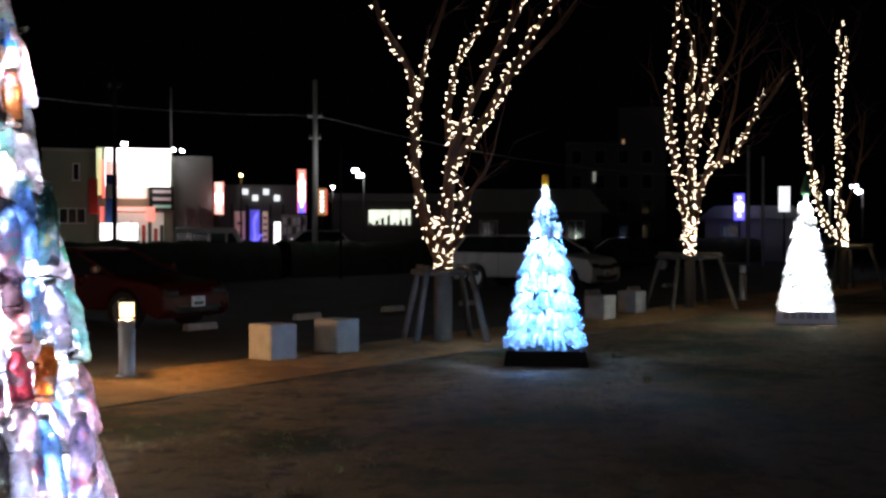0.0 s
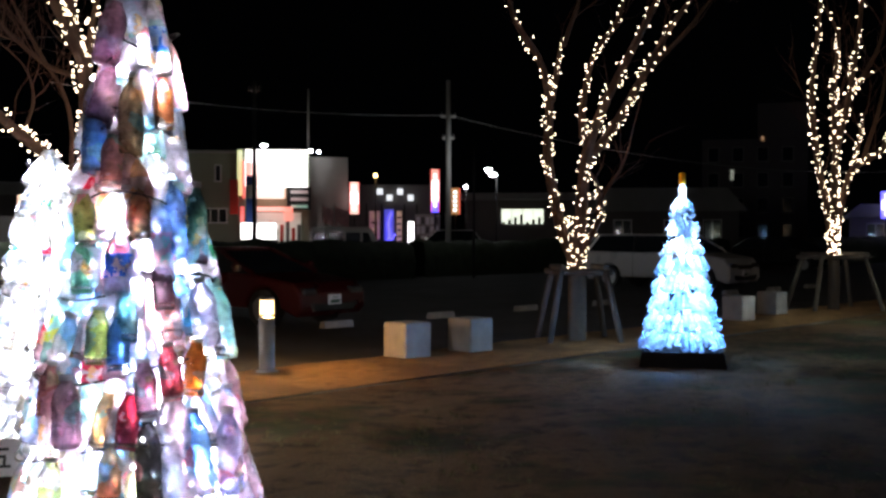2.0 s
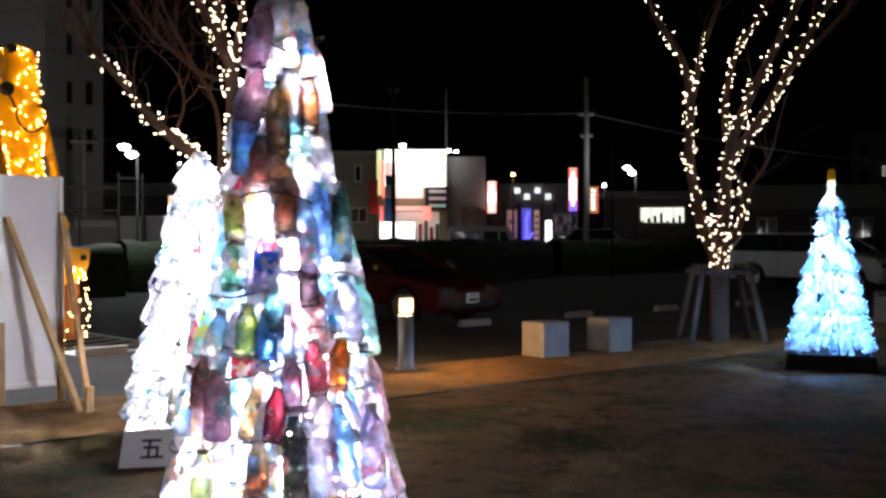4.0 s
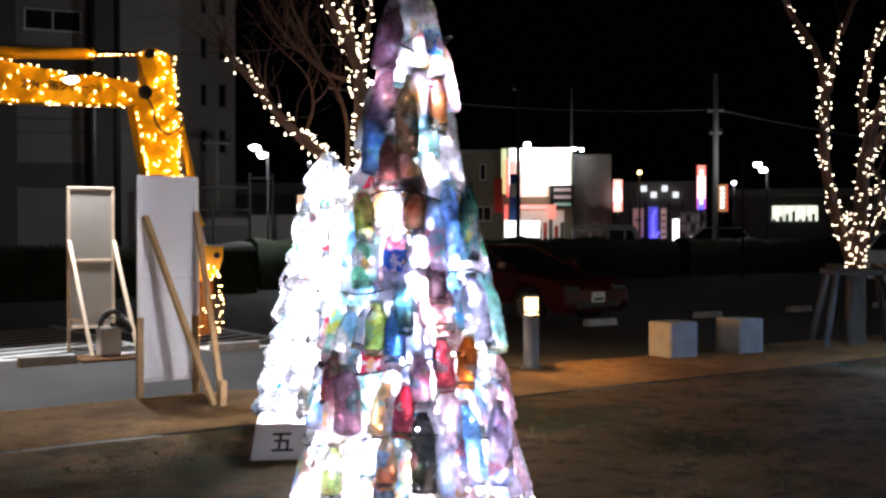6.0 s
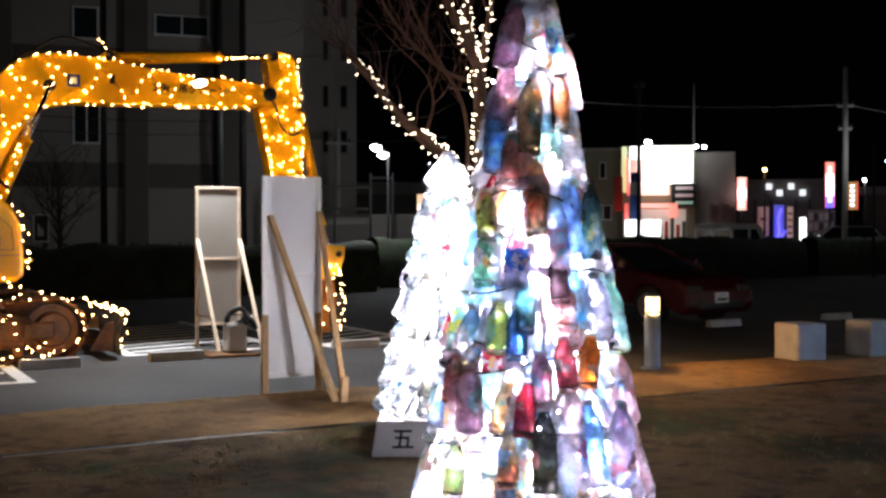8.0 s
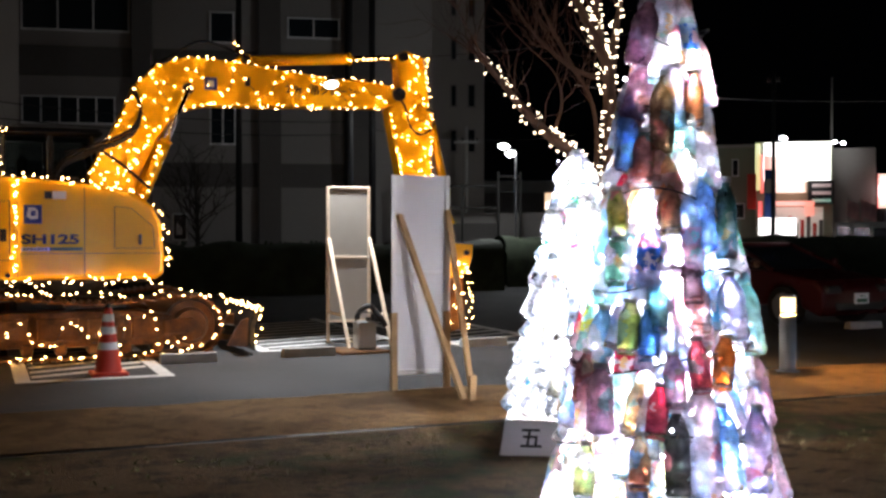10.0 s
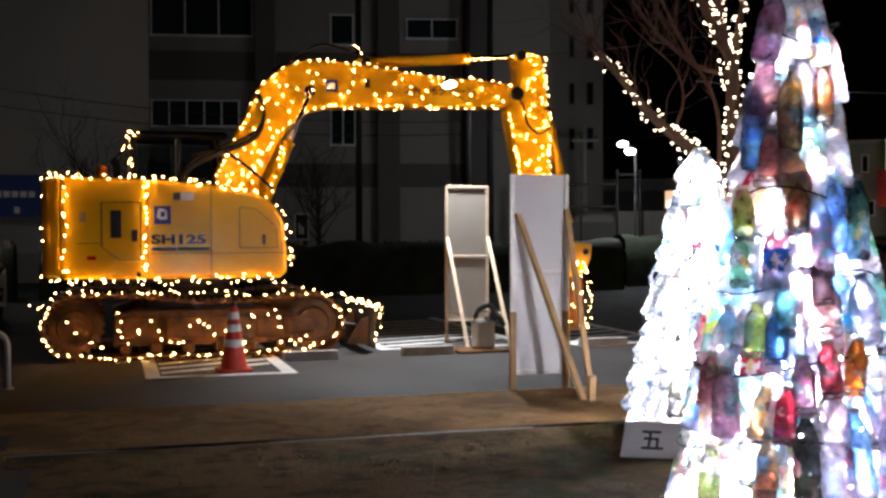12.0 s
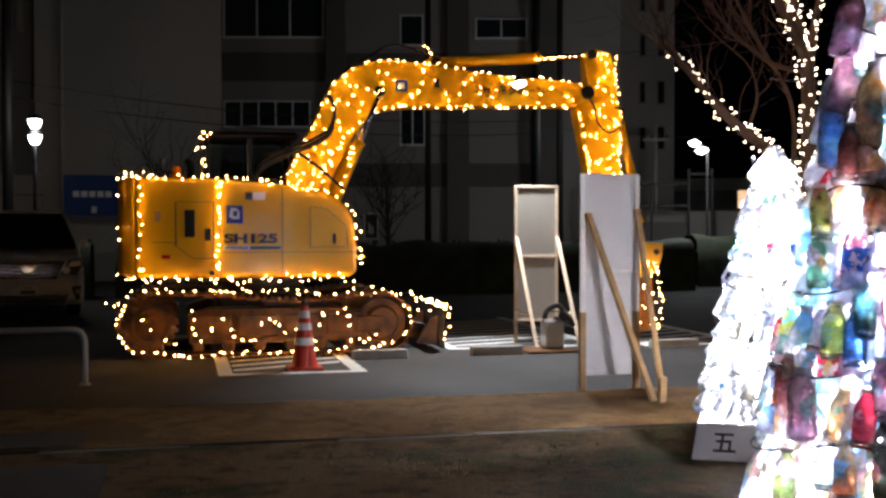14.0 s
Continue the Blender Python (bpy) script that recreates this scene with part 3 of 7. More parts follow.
def grey_board(m):
    t = thing("display_board", m, "grey board in a pale timber frame on splayed legs", "display board")
    part("panel", Shape().box((-0.26, 0, 0.3), (0.26, 0.012, 2.06), 0.003), GREYPANEL, t)
    for x in (-0.3, 0.26):
        part("post", Shape().box((x, -0.012, 0), (x + 0.04, 0.03, 2.06), 0.004), PALEWOOD, t, "pale timber post")
    for z in (2.06, 1.13, 0.28):
        part("rail", Shape().box((-0.3, -0.012, z), (0.3, 0.028, z + 0.035), 0.004), PALEWOOD, t, "pale timber rail")
    for x in (-0.28, 0.28):
        part("leg", beam((x, -0.03, 1.4), (x + 0.06, -0.95, 0.0), 0.045, 0.035), PALEWOOD, t, "splayed timber leg")
        part("stay", beam((x, -0.02, 0.42), (x + 0.035, -0.67, 0.42), 0.035, 0.03), PALEWOOD, t)


grey_board(at(4.55, 14.35, 0, -4))


def oil_can(m):
    t = thing("oil_can", m, "pale metal can with a black hose draped over it", "can")
    part("body", Shape().box((-0.12, -0.12, 0.018), (0.12, 0.12, 0.36), 0.02), STEEL, t)
    part("spout", Shape().lathe([(0.03, 0.36), (0.03, 0.4), (0, 0.4)], 12), DARKSTEEL, t, m=pose(0.06, 0.04, 0))
    pts = [(-0.1 + 0.03 * i, 0.05 * math.sin(i), 0.33 + 0.22 * math.sin(0.25 * i + 0.3)) for i in range(13)]
    part("hose", Shape().tube(pts, 0.035, 8), BLACK, t, "black rubber hose")
    part("handle", Shape().tube([(-0.12, 0.0, 0.33), (-0.1, 0, 0.47), (0.1, 0, 0.47), (0.12, 0, 0.33)], 0.01, 6), DARKSTEEL, t)


part("mat", Shape().box((-0.33, -0.3, 0.004), (0.33, 0.3, 0.035), 0.01), RUST, None, m=at(4.32, 13.25, 0, 3))
tagged(bpy.data.objects["mat"], "brown board lying flat on the asphalt", "board")
oil_can(at(4.42, 13.3, 0.017))


# ---- bottle trees ----
def bottle_meshes(kind):
    """A bottle standing on its base: ribbed body, shoulder, neck; its label and cap."""
    r, h = {"small": (0.033, 0.205), "short": (0.034, 0.165), "large": (0.045, 0.29), "slim": (0.029, 0.205), "mini": (0.027, 0.135)}[kind]
    prof = [(0.0, 0.012), (r * 0.5, 0.004), (r * 0.85, 0.0), (r, 0.014)]
    for i in range(4):
        z = h * (0.1 + 0.11 * i)
        prof += [(r, z), (r * 0.93, z + h * 0.055)]
    prof += [(r, h * 0.55), (r, h * 0.62), (r * 0.9, h * 0.72), (r * 0.6, h * 0.84), (0.0135, h * 0.9), (0.0135, h * 0.97)]
    body = Shape().lathe(prof, 14).mesh("bottle", PET_MIXED)
    label = Shape().lathe([(r * 1.015, h * 0.24), (r * 1.02, h * 0.4), (r * 1.02, h * 0.58)], 14).mesh("label", LABELS)
    cap = Shape().lathe([(0.0145, h * 0.93), (0.0155, h * 0.935), (0.0155, h), (0.0, h)], 12).mesh("cap", CAPS)
    return body, label, cap


BOTTLES = {k: bottle_meshes(k) for k in ("small", "short", "large", "slim", "mini")}


def with_material(me, mat):
    if me.materials[0] == mat:
        return me
    c = me.copy()
    c.materials[0] = mat
    return c


def bottle_tree(name, m, label, height, top_r, slope, foot, plastic_mat, led, labelled, lamp_colour, watts, seed, skirt_mat, skirt_h=0.22, skirt=0.48, top="bottle", pitch=0.165, flare=17, gap=0.062, led_r=0.0045, kinds=("small", "small", "short", "slim", "large"), profile=(), stagger=0.0, low_colour=None, top_share=0.4):
    rnd = random.Random(seed)
    t = thing(name, m, label, "bottle tree", "bottle trees on the lawn")
    a, b, hh = skirt, skirt * 0.93, skirt_h
    for k in range(4):
        q = pose(0, 0, 0, 0, 0, 90 * k)
        s = Shape().add([(-a, -a, 0), (a, -a, 0), (b, -b, hh), (-b, -b, hh), (-a + 0.02, -a + 0.03, 0), (a - 0.02, -a + 0.03, 0), (b - 0.02, -b + 0.03, hh), (-b + 0.02, -b + 0.03, hh)],
                        [(0, 1, 2, 3), (5, 4, 7, 6), (3, 2, 6, 7), (0, 4, 5, 1)])
        part("skirt_board", s, skirt_mat, t, m=q)
    part("pole", Shape().tube([(0, 0, 0), (0, 0, height - 0.25)], 0.02, 10), DARKSTEEL, t)
    body = {k: (with_material(v[0], plastic_mat), v[1], v[2]) for k, v in BOTTLES.items()}
    z = foot
    tier = 0
    leds = Shape()
    while z < height - 0.28:
        f = (z - foot) / (height - foot)
        rad = top_r + slope * (height - 0.07 - z)
        for (za, ra), (zb, rb) in zip(profile, profile[1:]):
            if za <= z <= zb:
                rad = ra + (rb - ra) * (z - za) / (zb - za)
        rad -= stagger * (tier % 2)
        n = max(5, int(2 * math.pi * rad / (gap * (1 + (0.0 if profile else 0.28) * f))))
        for k in range(n):
            ang = 2 * math.pi * (k + 0.5 * (tier % 2) + rnd.uniform(-0.25, 0.25)) / n
            kind = rnd.choice(kinds if f < 0.7 else kinds[:4])
            lean = flare + rnd.uniform(-9, 12) if f < 0.7 or not profile else rnd.uniform(7, 14) + 60 * max(0.0, f - 0.8)
            rr = rad + rnd.uniform(-0.02, 0.014)
            p = Matrix.Rotation(ang, 4, "Z") @ pose(rr, 0, z + rnd.uniform(-0.045, 0.04), 0, -lean, 0) @ pose(0, 0, 0, rnd.uniform(-13, 13), 0, rnd.uniform(0, 360))
            bo = part("bottle", body[kind][0], None, t, m=p)
            if rnd.random() < labelled:
                part("label", body[kind][1], None, bo)
            if rnd.random() < 0.7:
                part("cap", body[kind][2], None, bo)
        for k in range(int(n * 1.8)):
            ang = rnd.uniform(0, 6.283)
            up = rnd.uniform(0.0, 0.16)
            rr = max(rad + rnd.uniform(-0.03, 0.036) - 0.34 * up, 0.02)
            leds.ball((rr * math.cos(ang), rr * math.sin(ang), z + up), led_r)
        ring = []
        off = rnd.uniform(0, 6)
        for k in range(41):
            ang = 2 * math.pi * k / 40
            rr = rad + (0.012 if profile else 0.002) + 0.012 * math.sin(3 * ang + off)
            ring.append((rr * math.cos(ang), rr * math.sin(ang), z + 0.1 + 0.03 * math.sin(2 * ang + off)))
        part("cable", Shape().tube(ring, 0.0028, 5), BLACKPAINT, t, "thin black cable wound round the bottles") if tier % 2 else None
        z += pitch * (1 + 0.22 * f)
        tier += 1
    if top == "bottle":
        for k in range(4):
            ang = 1.57 * k + 0.4
            p = Matrix.Rotation(ang, 4, "Z") @ pose(0.055, 0, height - 0.25, 0, -12, 0)
            bo = part("bottle", body["short"][0], None, t, m=p)
    else:
        bo = part("bottle", body["large"][0], None, t, m=pose(0, 0, height - 0.34))
        if top == "yellow":
            part("topper", Shape().lathe([(0.0, 0), (0.038, 0.0), (0.04, 0.02), (0.038, 0.11), (0.03, 0.125), (0, 0.125)], 16), YELLOW, t, "yellow cup on the top", m=pose(0, 0, height - 0.1))
        else:
            part("topper", Shape().lathe([(0.0, 0), (0.075, 0.0), (0.085, 0.06), (0.06, 0.16), (0.03, 0.3), (0, 0.36)], 12), STICKERGREEN, t, "dark green ornament on the top", m=pose(0, 0, height - 0.1))
    part("led_string", leds, led, t, kind="stuff")
    for k in range(4):
        zz = foot + 0.12 + (height - foot - 0.45) * k / 3
        lamp("tree_leds", "POINT", m @ pose(0, 0, zz), watts * (0.22, 0.24, 0.3, top_share)[k], low_colour if low_colour and k < 2 else lamp_colour, 0.05)
    return t


front = bottle_tree("bottle_tree", pose(-1.105, 2.685, 0.02), "tree of mixed coloured plastic bottles lit white from inside", 2.2, 0.032, 0.186, 0.24, PET_MIXED, LED, 0.2, (0.96, 0.9, 1.0), 3000, 3, WHITEPANEL, skirt=0.46, pitch=0.088, gap=0.047, led_r=0.005, flare=19, kinds=("small", "short", "slim", "mini", "short", "mini", "small", "mini"),
                    profile=((0.0, 0.47), (0.2, 0.42), (0.81, 0.285), (1.02, 0.243), (1.22, 0.2), (1.42, 0.16), (1.6, 0.132), (1.77, 0.1), (1.95, 0.096), (2.1, 0.08)), stagger=0.014, top_share=0.17)
# single bottles that stand out in the front tree: offset across its face, height of the middle, kind, tilt, colour
OUTER = ((0.5, 0.42), (0.81, 0.318), (1.02, 0.276), (1.22, 0.233), (1.42, 0.193), (1.6, 0.165), (1.81, 0.138), (1.95, 0.128), (2.1, 0.11))
HUES = {"gold": (0.5, 0.36, 0.12), "orange": (0.98, 0.38, 0.04), "pink": (1.0, 0.62, 0.75), "blue": (0.22, 0.52, 0.98), "teal": (0.12, 0.5, 0.55), "olive": (0.45, 0.48, 0.1), "green": (0.1, 0.55, 0.3),
        "coral": (0.95, 0.4, 0.34), "black": (-0.1, -0.1, -0.08), "red": (0.85, 0.06, 0.14), "lime": (0.75, 0.9, 0.3), "milk": (0.97, 0.97, 1.0), "mauve": (0.75, 0.72, 0.95)}
HUES = {k: plastic(k + "_bottle_plastic", ((0.6, tuple(0.25 + 0.75 * v for v in c)), (0.4, tuple(0.12 + 0.88 * v for v in c))), 0.5, contents=0.16) for k, c in HUES.items()}
facing = math.atan2(-2.685, 1.105)
rnd = random.Random(41)
for off, mid, kind, tilt, hue in (
        (-0.012, 1.79, "small", 3, "gold"), (0.066, 1.82, "mini", 14, "orange"), (-0.085, 1.85, "short", -8, "pink"), (-0.07, 1.99, "short", -10, "pink"), (-0.092, 1.75, "small", -6, "blue"),
        (0.01, 1.555, "mini", 0, "gold"), (0.09, 1.55, "small", 8, "blue"), (0.145, 1.53, "slim", 10, "teal"), (-0.11, 1.54, "mini", -16, "olive"), (-0.12, 1.43, "mini", -8, "green"), (-0.055, 1.68, "mini", -10, "coral"),
        (0.083, 1.325, "mini", 10, "coral"), (0.066, 1.39, "mini", 0, "black"), (0.13, 1.19, "mini", 12, "orange"), (0.085, 1.185, "mini", 8, "red"), (0.025, 1.15, "mini", 4, "pink"), (0.03, 0.99, "small", 3, "black"),
        (0.15, 1.0, "small", 4, "blue"), (0.095, 1.02, "large", 3, "milk"), (-0.06, 0.965, "mini", 0, "orange"), (-0.025, 1.08, "mini", -6, "red"), (-0.09, 1.27, "mini", -5, "lime"), (-0.04, 1.255, "mini", 0, "blue"),
        (-0.2, 1.145, "mini", -12, "coral"), (-0.065, 0.9, "mini", 8, "blue"), (0.22, 0.99, "small", 12, "mauve"), (-0.15, 1.1, "short", -12, "pink"), (-0.19, 0.93, "mini", -8, "lime"), (0.17, 1.32, "short", 14, "mauve"), (-0.02, 1.32, "mini", 2, "teal")):
    h = {"small": 0.205, "short": 0.165, "large": 0.29, "slim": 0.205, "mini": 0.135}[kind]
    low = mid - h / 2
    rad = [ra + (rb - ra) * (low - za) / (zb - za) for (za, ra), (zb, rb) in zip(OUTER, OUTER[1:]) if za <= low <= zb][0] - 0.012
    side = facing + math.asin(max(-0.95, min(0.95, off / rad)))
    p = Matrix.Rotation(side, 4, "Z") @ pose(rad, 0, low - 0.02, 0, -13, 0) @ pose(0, 0, 0, tilt, 0, rnd.uniform(0, 360))
    bo = part("bottle", with_material(BOTTLES[kind][0], HUES[hue]), None, front, m=p)
    part("cap", BOTTLES[kind][2], None, bo)
second = bottle_tree("bottle_tree", pose(-3.44, 7.0, 0.02, 0, 0, 26), "tree of clear plastic bottles glowing bright white", 2.13, 0.095, 0.222, 0.27, PET_CLEAR, LED, 0.1, (0.97, 0.96, 1.0), 1350, 5, BOARDSHEET, skirt_h=0.24, skirt=0.5, top_share=0.2, flare=32, pitch=0.16, gap=0.07)
blue = bottle_tree("bottle_tree", pose(1.19, 13.05, 0.02, 0, 0, -4), "tree of clear plastic bottles glowing blue-white on a dark skirt", 2.17, 0.05, 0.225, 0.23, PET_BLUE, LED_BLUE, 0.0, (0.6, 0.8, 1.0), 1050, 7, BLACKCLOTH, skirt_h=0.19, skirt=0.48, top="yellow", flare=34, pitch=0.2, low_colour=(0.22, 0.48, 1.0))
white = bottle_tree("bottle_tree", pose(6.25, 19.35, 0.02, 0, 0, -17), "tree of clear plastic bottles glowing white on a pale skirt", 2.3, 0.07, 0.2, 0.27, PET_CLEAR, LED, 0.0, (0.98, 1.0, 0.86), 900, 9, WHITEPANEL, skirt_h=0.22, skirt=0.5, top="green", flare=30, pitch=0.19)
lettering("painted_sign", "五", 0.15, BLACKPAINT, second, pose(-0.37, -0.496, 0.045, 86, 0, 0), "black painted character on the skirt")
for k in range(6):
    part("painted_mark", Shape().box((-0.36 + 0.125 * k, -0.503, 0.06), (-0.27 + 0.125 * k, -0.499, 0.16)), POLEGREY, white, "faded grey painted mark", m=pose(0, 0.012, 0, -4, 0, 0))


# ---- roadside trees ----
def smooth_line(pts, n=5):
    """Points along a soft curve through the given ones."""
    p = [Vector(q) for q in pts]
    p = [p[0] * 2 - p[1]] + p + [p[-1] * 2 - p[-2]]
    out = []
    for i in range(1, len(p) - 2):
        for k in range(n):
            s = k / n
            a, b, c, d = p[i - 1], p[i], p[i + 1], p[i + 2]
            out.append(0.5 * ((2 * b) + (c - a) * s + (2 * a - 5 * b + 4 * c - d) * s * s + (3 * b - a - 3 * c + d) * s ** 3))
    return out + [p[-2]]


def twigs(shape, start, direction, length, radius, depth, rnd):
    pts, p, d = [Vector(start)], Vector(start), Vector(direction).normalized()
    n = 5
    for i in range(n):
        d = (d + Vector((rnd.uniform(-0.3, 0.3), rnd.uniform(-0.3, 0.3), rnd.uniform(-0.1, 0.28)))).normalized()
        p = p + d * length / n
        pts.append(p.copy())
    shape.tube(pts, [radius * (1 - 0.8 * i / n) for i in range(n + 1)], 5 if depth else 4, False)
    if depth:
        for i in range(1, n + 1):
            if rnd.random() < 0.85:
                side = (d.orthogonal() * rnd.uniform(-1, 1) + d.cross(d.orthogonal()) * rnd.uniform(-1, 1)) * 0.9 + d * 0.8
                twigs(shape, pts[i], side, length * rnd.uniform(0.45, 0.7), radius * 0.5, depth - 1, rnd)


def bulbs_round(shape, cable, line, radius, step, size, rnd, twist=9.0):
    """Bulbs wound along a limb."""
    run, wire = 0.0, []
    for a, b in zip(line, line[1:]):
        d = b - a
        k = 0
        while True:
            if run > d.length:
                run -= d.length
                break
            q = a + d * (run / d.length)
            ang = rnd.uniform(0, 6.283)
            o = d.orthogonal().normalized()
            o2 = d.normalized().cross(o)
            c = q + (o * math.cos(ang) + o2 * math.sin(ang)) * (radius + 0.022)
            shape.append(c)
            wire.append(c)
            run += step * rnd.uniform(0.7, 1.35)
    if len(wire) > 2:
        cable.tube(wire, 0.004, 4, False)


def street_tree(m, label, scale, trunk_top, limbs, bare, seed, bulb, size, step, lean=0.0, trunk_w=1.25, wraps=True, twigging=1.0):
    """limbs: rows of (start radius, points (x, depth, z)); lit along their length. bare: limbs without lights."""
    rnd = random.Random(seed)
    t = thing("tree", m, label, "tree", "street trees with light strings")
    trunk = Shape()
    pts = smooth_line([(0, 0, -0.05), (0.01, 0, trunk_top * 0.5), (lean, 0, trunk_top), (lean, 0, trunk_top + 0.45)], 4)
    r0 = limbs[0][0] * trunk_w
    trunk.tube(pts, [r0 * 1.25, r0 * 1.1] + [r0] * (len(pts) - 2), 14)
    part("trunk", trunk, BARK, t)
    if wraps:
        part("trunk_wrap", Shape().lathe([(r0 * 1.25, 0.0), (r0 * 1.22, trunk_top * 0.5), (r0 * 1.18, trunk_top * 0.93), (r0 * 1.0, trunk_top * 0.94)], 16), WRAP, t, "burlap wrap round the trunk", m=pose(lean / 2, 0, 0))
    crown, bulbs, cable = Shape(), [], Shape()
    for lit, group in ((True, limbs), (False, bare)):
        for r, pp in group:
            line = smooth_line(pp, 5)
            n = len(line)
            br = Shape()
            br.tube(line, [max(r * (1 - 0.78 * i / n), 0.006) for i in range(n)], 8)
            part("limb", br, BARK, t)
            if lit:
                bulbs_round(bulbs, cable, line, r * 0.6, step, size, rnd)
                bulbs_round(bulbs, cable, line[:n * 2 // 3], r * 0.85, step * 1.1, size, rnd)
                if r > 0.06:
                    bulbs_round(bulbs, cable, line[:n // 2], r * 1.0, step * 1.2, size, rnd)
            for i in range(n // 3, n, 2):
                for _ in range(2 if lit else 3):
                    if rnd.random() < 0.75 * twigging:
                        d = (line[min(i + 1, n - 1)] - line[i - 1]).normalized()
                        out = d + Vector((rnd.uniform(-1, 1), rnd.uniform(-1, 1), rnd.uniform(-0.2, 0.8)))
                        twigs(crown, line[i], out, rnd.uniform(0.5, 1.1) * scale, 0.009 * scale, 1, rnd)
    # bulbs wound close round the trunk's top
    for k in range(int(64 * trunk_top)):
        a, z = rnd.uniform(0, 6.283), trunk_top * 0.98 + 0.75 * rnd.random() ** 1.4
        bulbs.append(Vector((lean + (r0 + 0.02) * math.cos(a), (r0 + 0.02) * math.sin(a), z)))
    part("crown", crown, TWIG, t, "fine bare winter twigs", kind="stuff")
    s = thing("light_string", m, "string of small warm white bulbs wound round the tree", "light string", "light strings on the trees")
    place_bulbs(bulbs, size, bulb, s)
    part("cable", cable, BLACKPAINT, s)
    return t


def tree_stand(m, h=1.0, w=0.62):
    t = thing("tree_stand", m, "weathered timber prop frame round a street tree", "tree stand", "timber tree stands")
    for x, y in ((-1, 1), (1, 1), (-1, -1), (1, -1)):
        part("leg", Shape().tube([(x * w, y * w, 0), (x * w * 0.62, y * w * 0.62, h + 0.02)], 0.045, 10), GREYWOOD, t)
    for y in (-1, 1):
        part("cross_bar", Shape().tube([(-w * 0.85, y * w * 0.6, h - 0.03), (w * 0.85, y * w * 0.6, h - 0.03)], 0.04, 10), GREYWOOD, t)
        part("cross_bar", Shape().tube([(y * w * 0.6, -w * 0.85, h + 0.04), (y * w * 0.6, w * 0.85, h + 0.04)], 0.04, 10), GREYWOOD, t)


street_tree(pose(0.0, 16.0, 0.02), "bare winter street tree with light strings on its rising limbs", 1.0, 1.05, [
    (0.085, [(-0.04, 0, 1.1), (-0.24, 0.1, 1.65), (-0.41, 0.12, 2.54), (-0.4, 0.1, 3.43), (-0.55, 0.0, 4.0), (-0.85, -0.1, 4.47), (-0.97, -0.15, 4.9), (-1.05, -0.2, 5.6)]),
    (0.05, [(-0.36, 0.1, 3.4), (-0.27, 0.2, 4.0), (-0.22, 0.25, 4.35)]),
    (0.1, [(0.0, 0, 1.1), (0.06, -0.05, 1.8), (0.13, -0.1, 2.6), (0.36, -0.2, 3.27), (0.76, -0.3, 4.07), (1.16, -0.35, 4.9), (1.32, -0.4, 5.6)]),
    (0.075, [(0.12, -0.08, 2.5), (0.5, 0.05, 3.0), (0.93, 0.15, 3.75), (1.29, 0.25, 4.4), (1.6, 0.3, 4.85), (1.9, 0.4, 5.4)]),
    (0.055, [(0.08, -0.1, 2.85), (0.08, 0.1, 3.35), (0.24, 0.2, 4.07), (0.58, 0.3, 4.6), (0.76, 0.35, 5.2)]),
    (0.05, [(0.03, 0.0, 1.2), (0.3, -0.15, 1.7), (0.28, -0.2, 2.2), (0.1, -0.15, 2.45)]),
], [
    (0.045, [(0.28, 0.1, 1.75), (0.36, 0.15, 2.05), (0.6, 0.2, 2.4), (0.74, 0.2, 2.75)]),
    (0.04, [(0.93, 0.15, 3.75), (1.5, 0.3, 4.35), (2.0, 0.4, 5.0)]),
    (0.04, [(-0.2, 0.2, 4.2), (0.0, 0.35, 4.8), (0.15, 0.5, 5.4)]),
], 21, BULB_PALE, 0.0105, 0.085, twigging=0.25)
tree_stand(pose(0.02, 16.0, 0.02, 0, 0, 12), 1.0, 0.5)

street_tree(pose(5.15, 23.4, 0.02), "bare winter street tree thickly wound with light strings", 1.5, 1.1, [
    (0.09, [(-0.02, 0, 1.15), (-0.12, 0.1, 2.1), (-0.32, 0.1, 3.1), (-0.42, 0.1, 4.4), (-0.3, 0.05, 5.85), (-0.26, 0.0, 6.9)]),
    (0.09, [(0.0, 0, 1.2), (0.0, -0.1, 3.0), (0.22, -0.2, 4.2), (0.43, -0.3, 5.9), (0.4, -0.35, 6.8)]),
    (0.07, [(0.0, -0.1, 3.2), (-0.08, -0.3, 4.4), (-0.02, -0.4, 5.4), (-0.32, -0.5, 6.0)]),
    (0.05, [(0.26, -0.2, 4.3), (0.58, 0.0, 4.65), (0.85, 0.1, 4.8)]),
    (0.08, [(0.05, 0.0, 1.6), (0.34, 0.1, 2.75), (0.94, 0.2, 3.2), (1.42, 0.3, 4.05), (1.66, 0.35, 4.6)]),
    (0.05, [(0.4, 0.1, 2.95), (0.58, 0.3, 3.55), (0.68, 0.4, 4.0)]),
], [
    (0.05, [(0.3, -0.1, 4.3), (0.9, 0.2, 5.3), (1.1, 0.3, 6.3)]),
    (0.05, [(1.42, 0.3, 4.0), (1.8, 0.5, 4.4), (2.2, 0.6, 5.0)]),
    (0.05, [(0.6, 0.2, 3.0), (1.0, 0.4, 4.2), (1.2, 0.5, 5.4)]),
], 22, BULB_PALE, 0.0145, 0.1, trunk_w=1.05, twigging=0.5)
tree_stand(pose(5.15, 23.4, 0.02, 0, 0, 12), 1.08, 0.7)

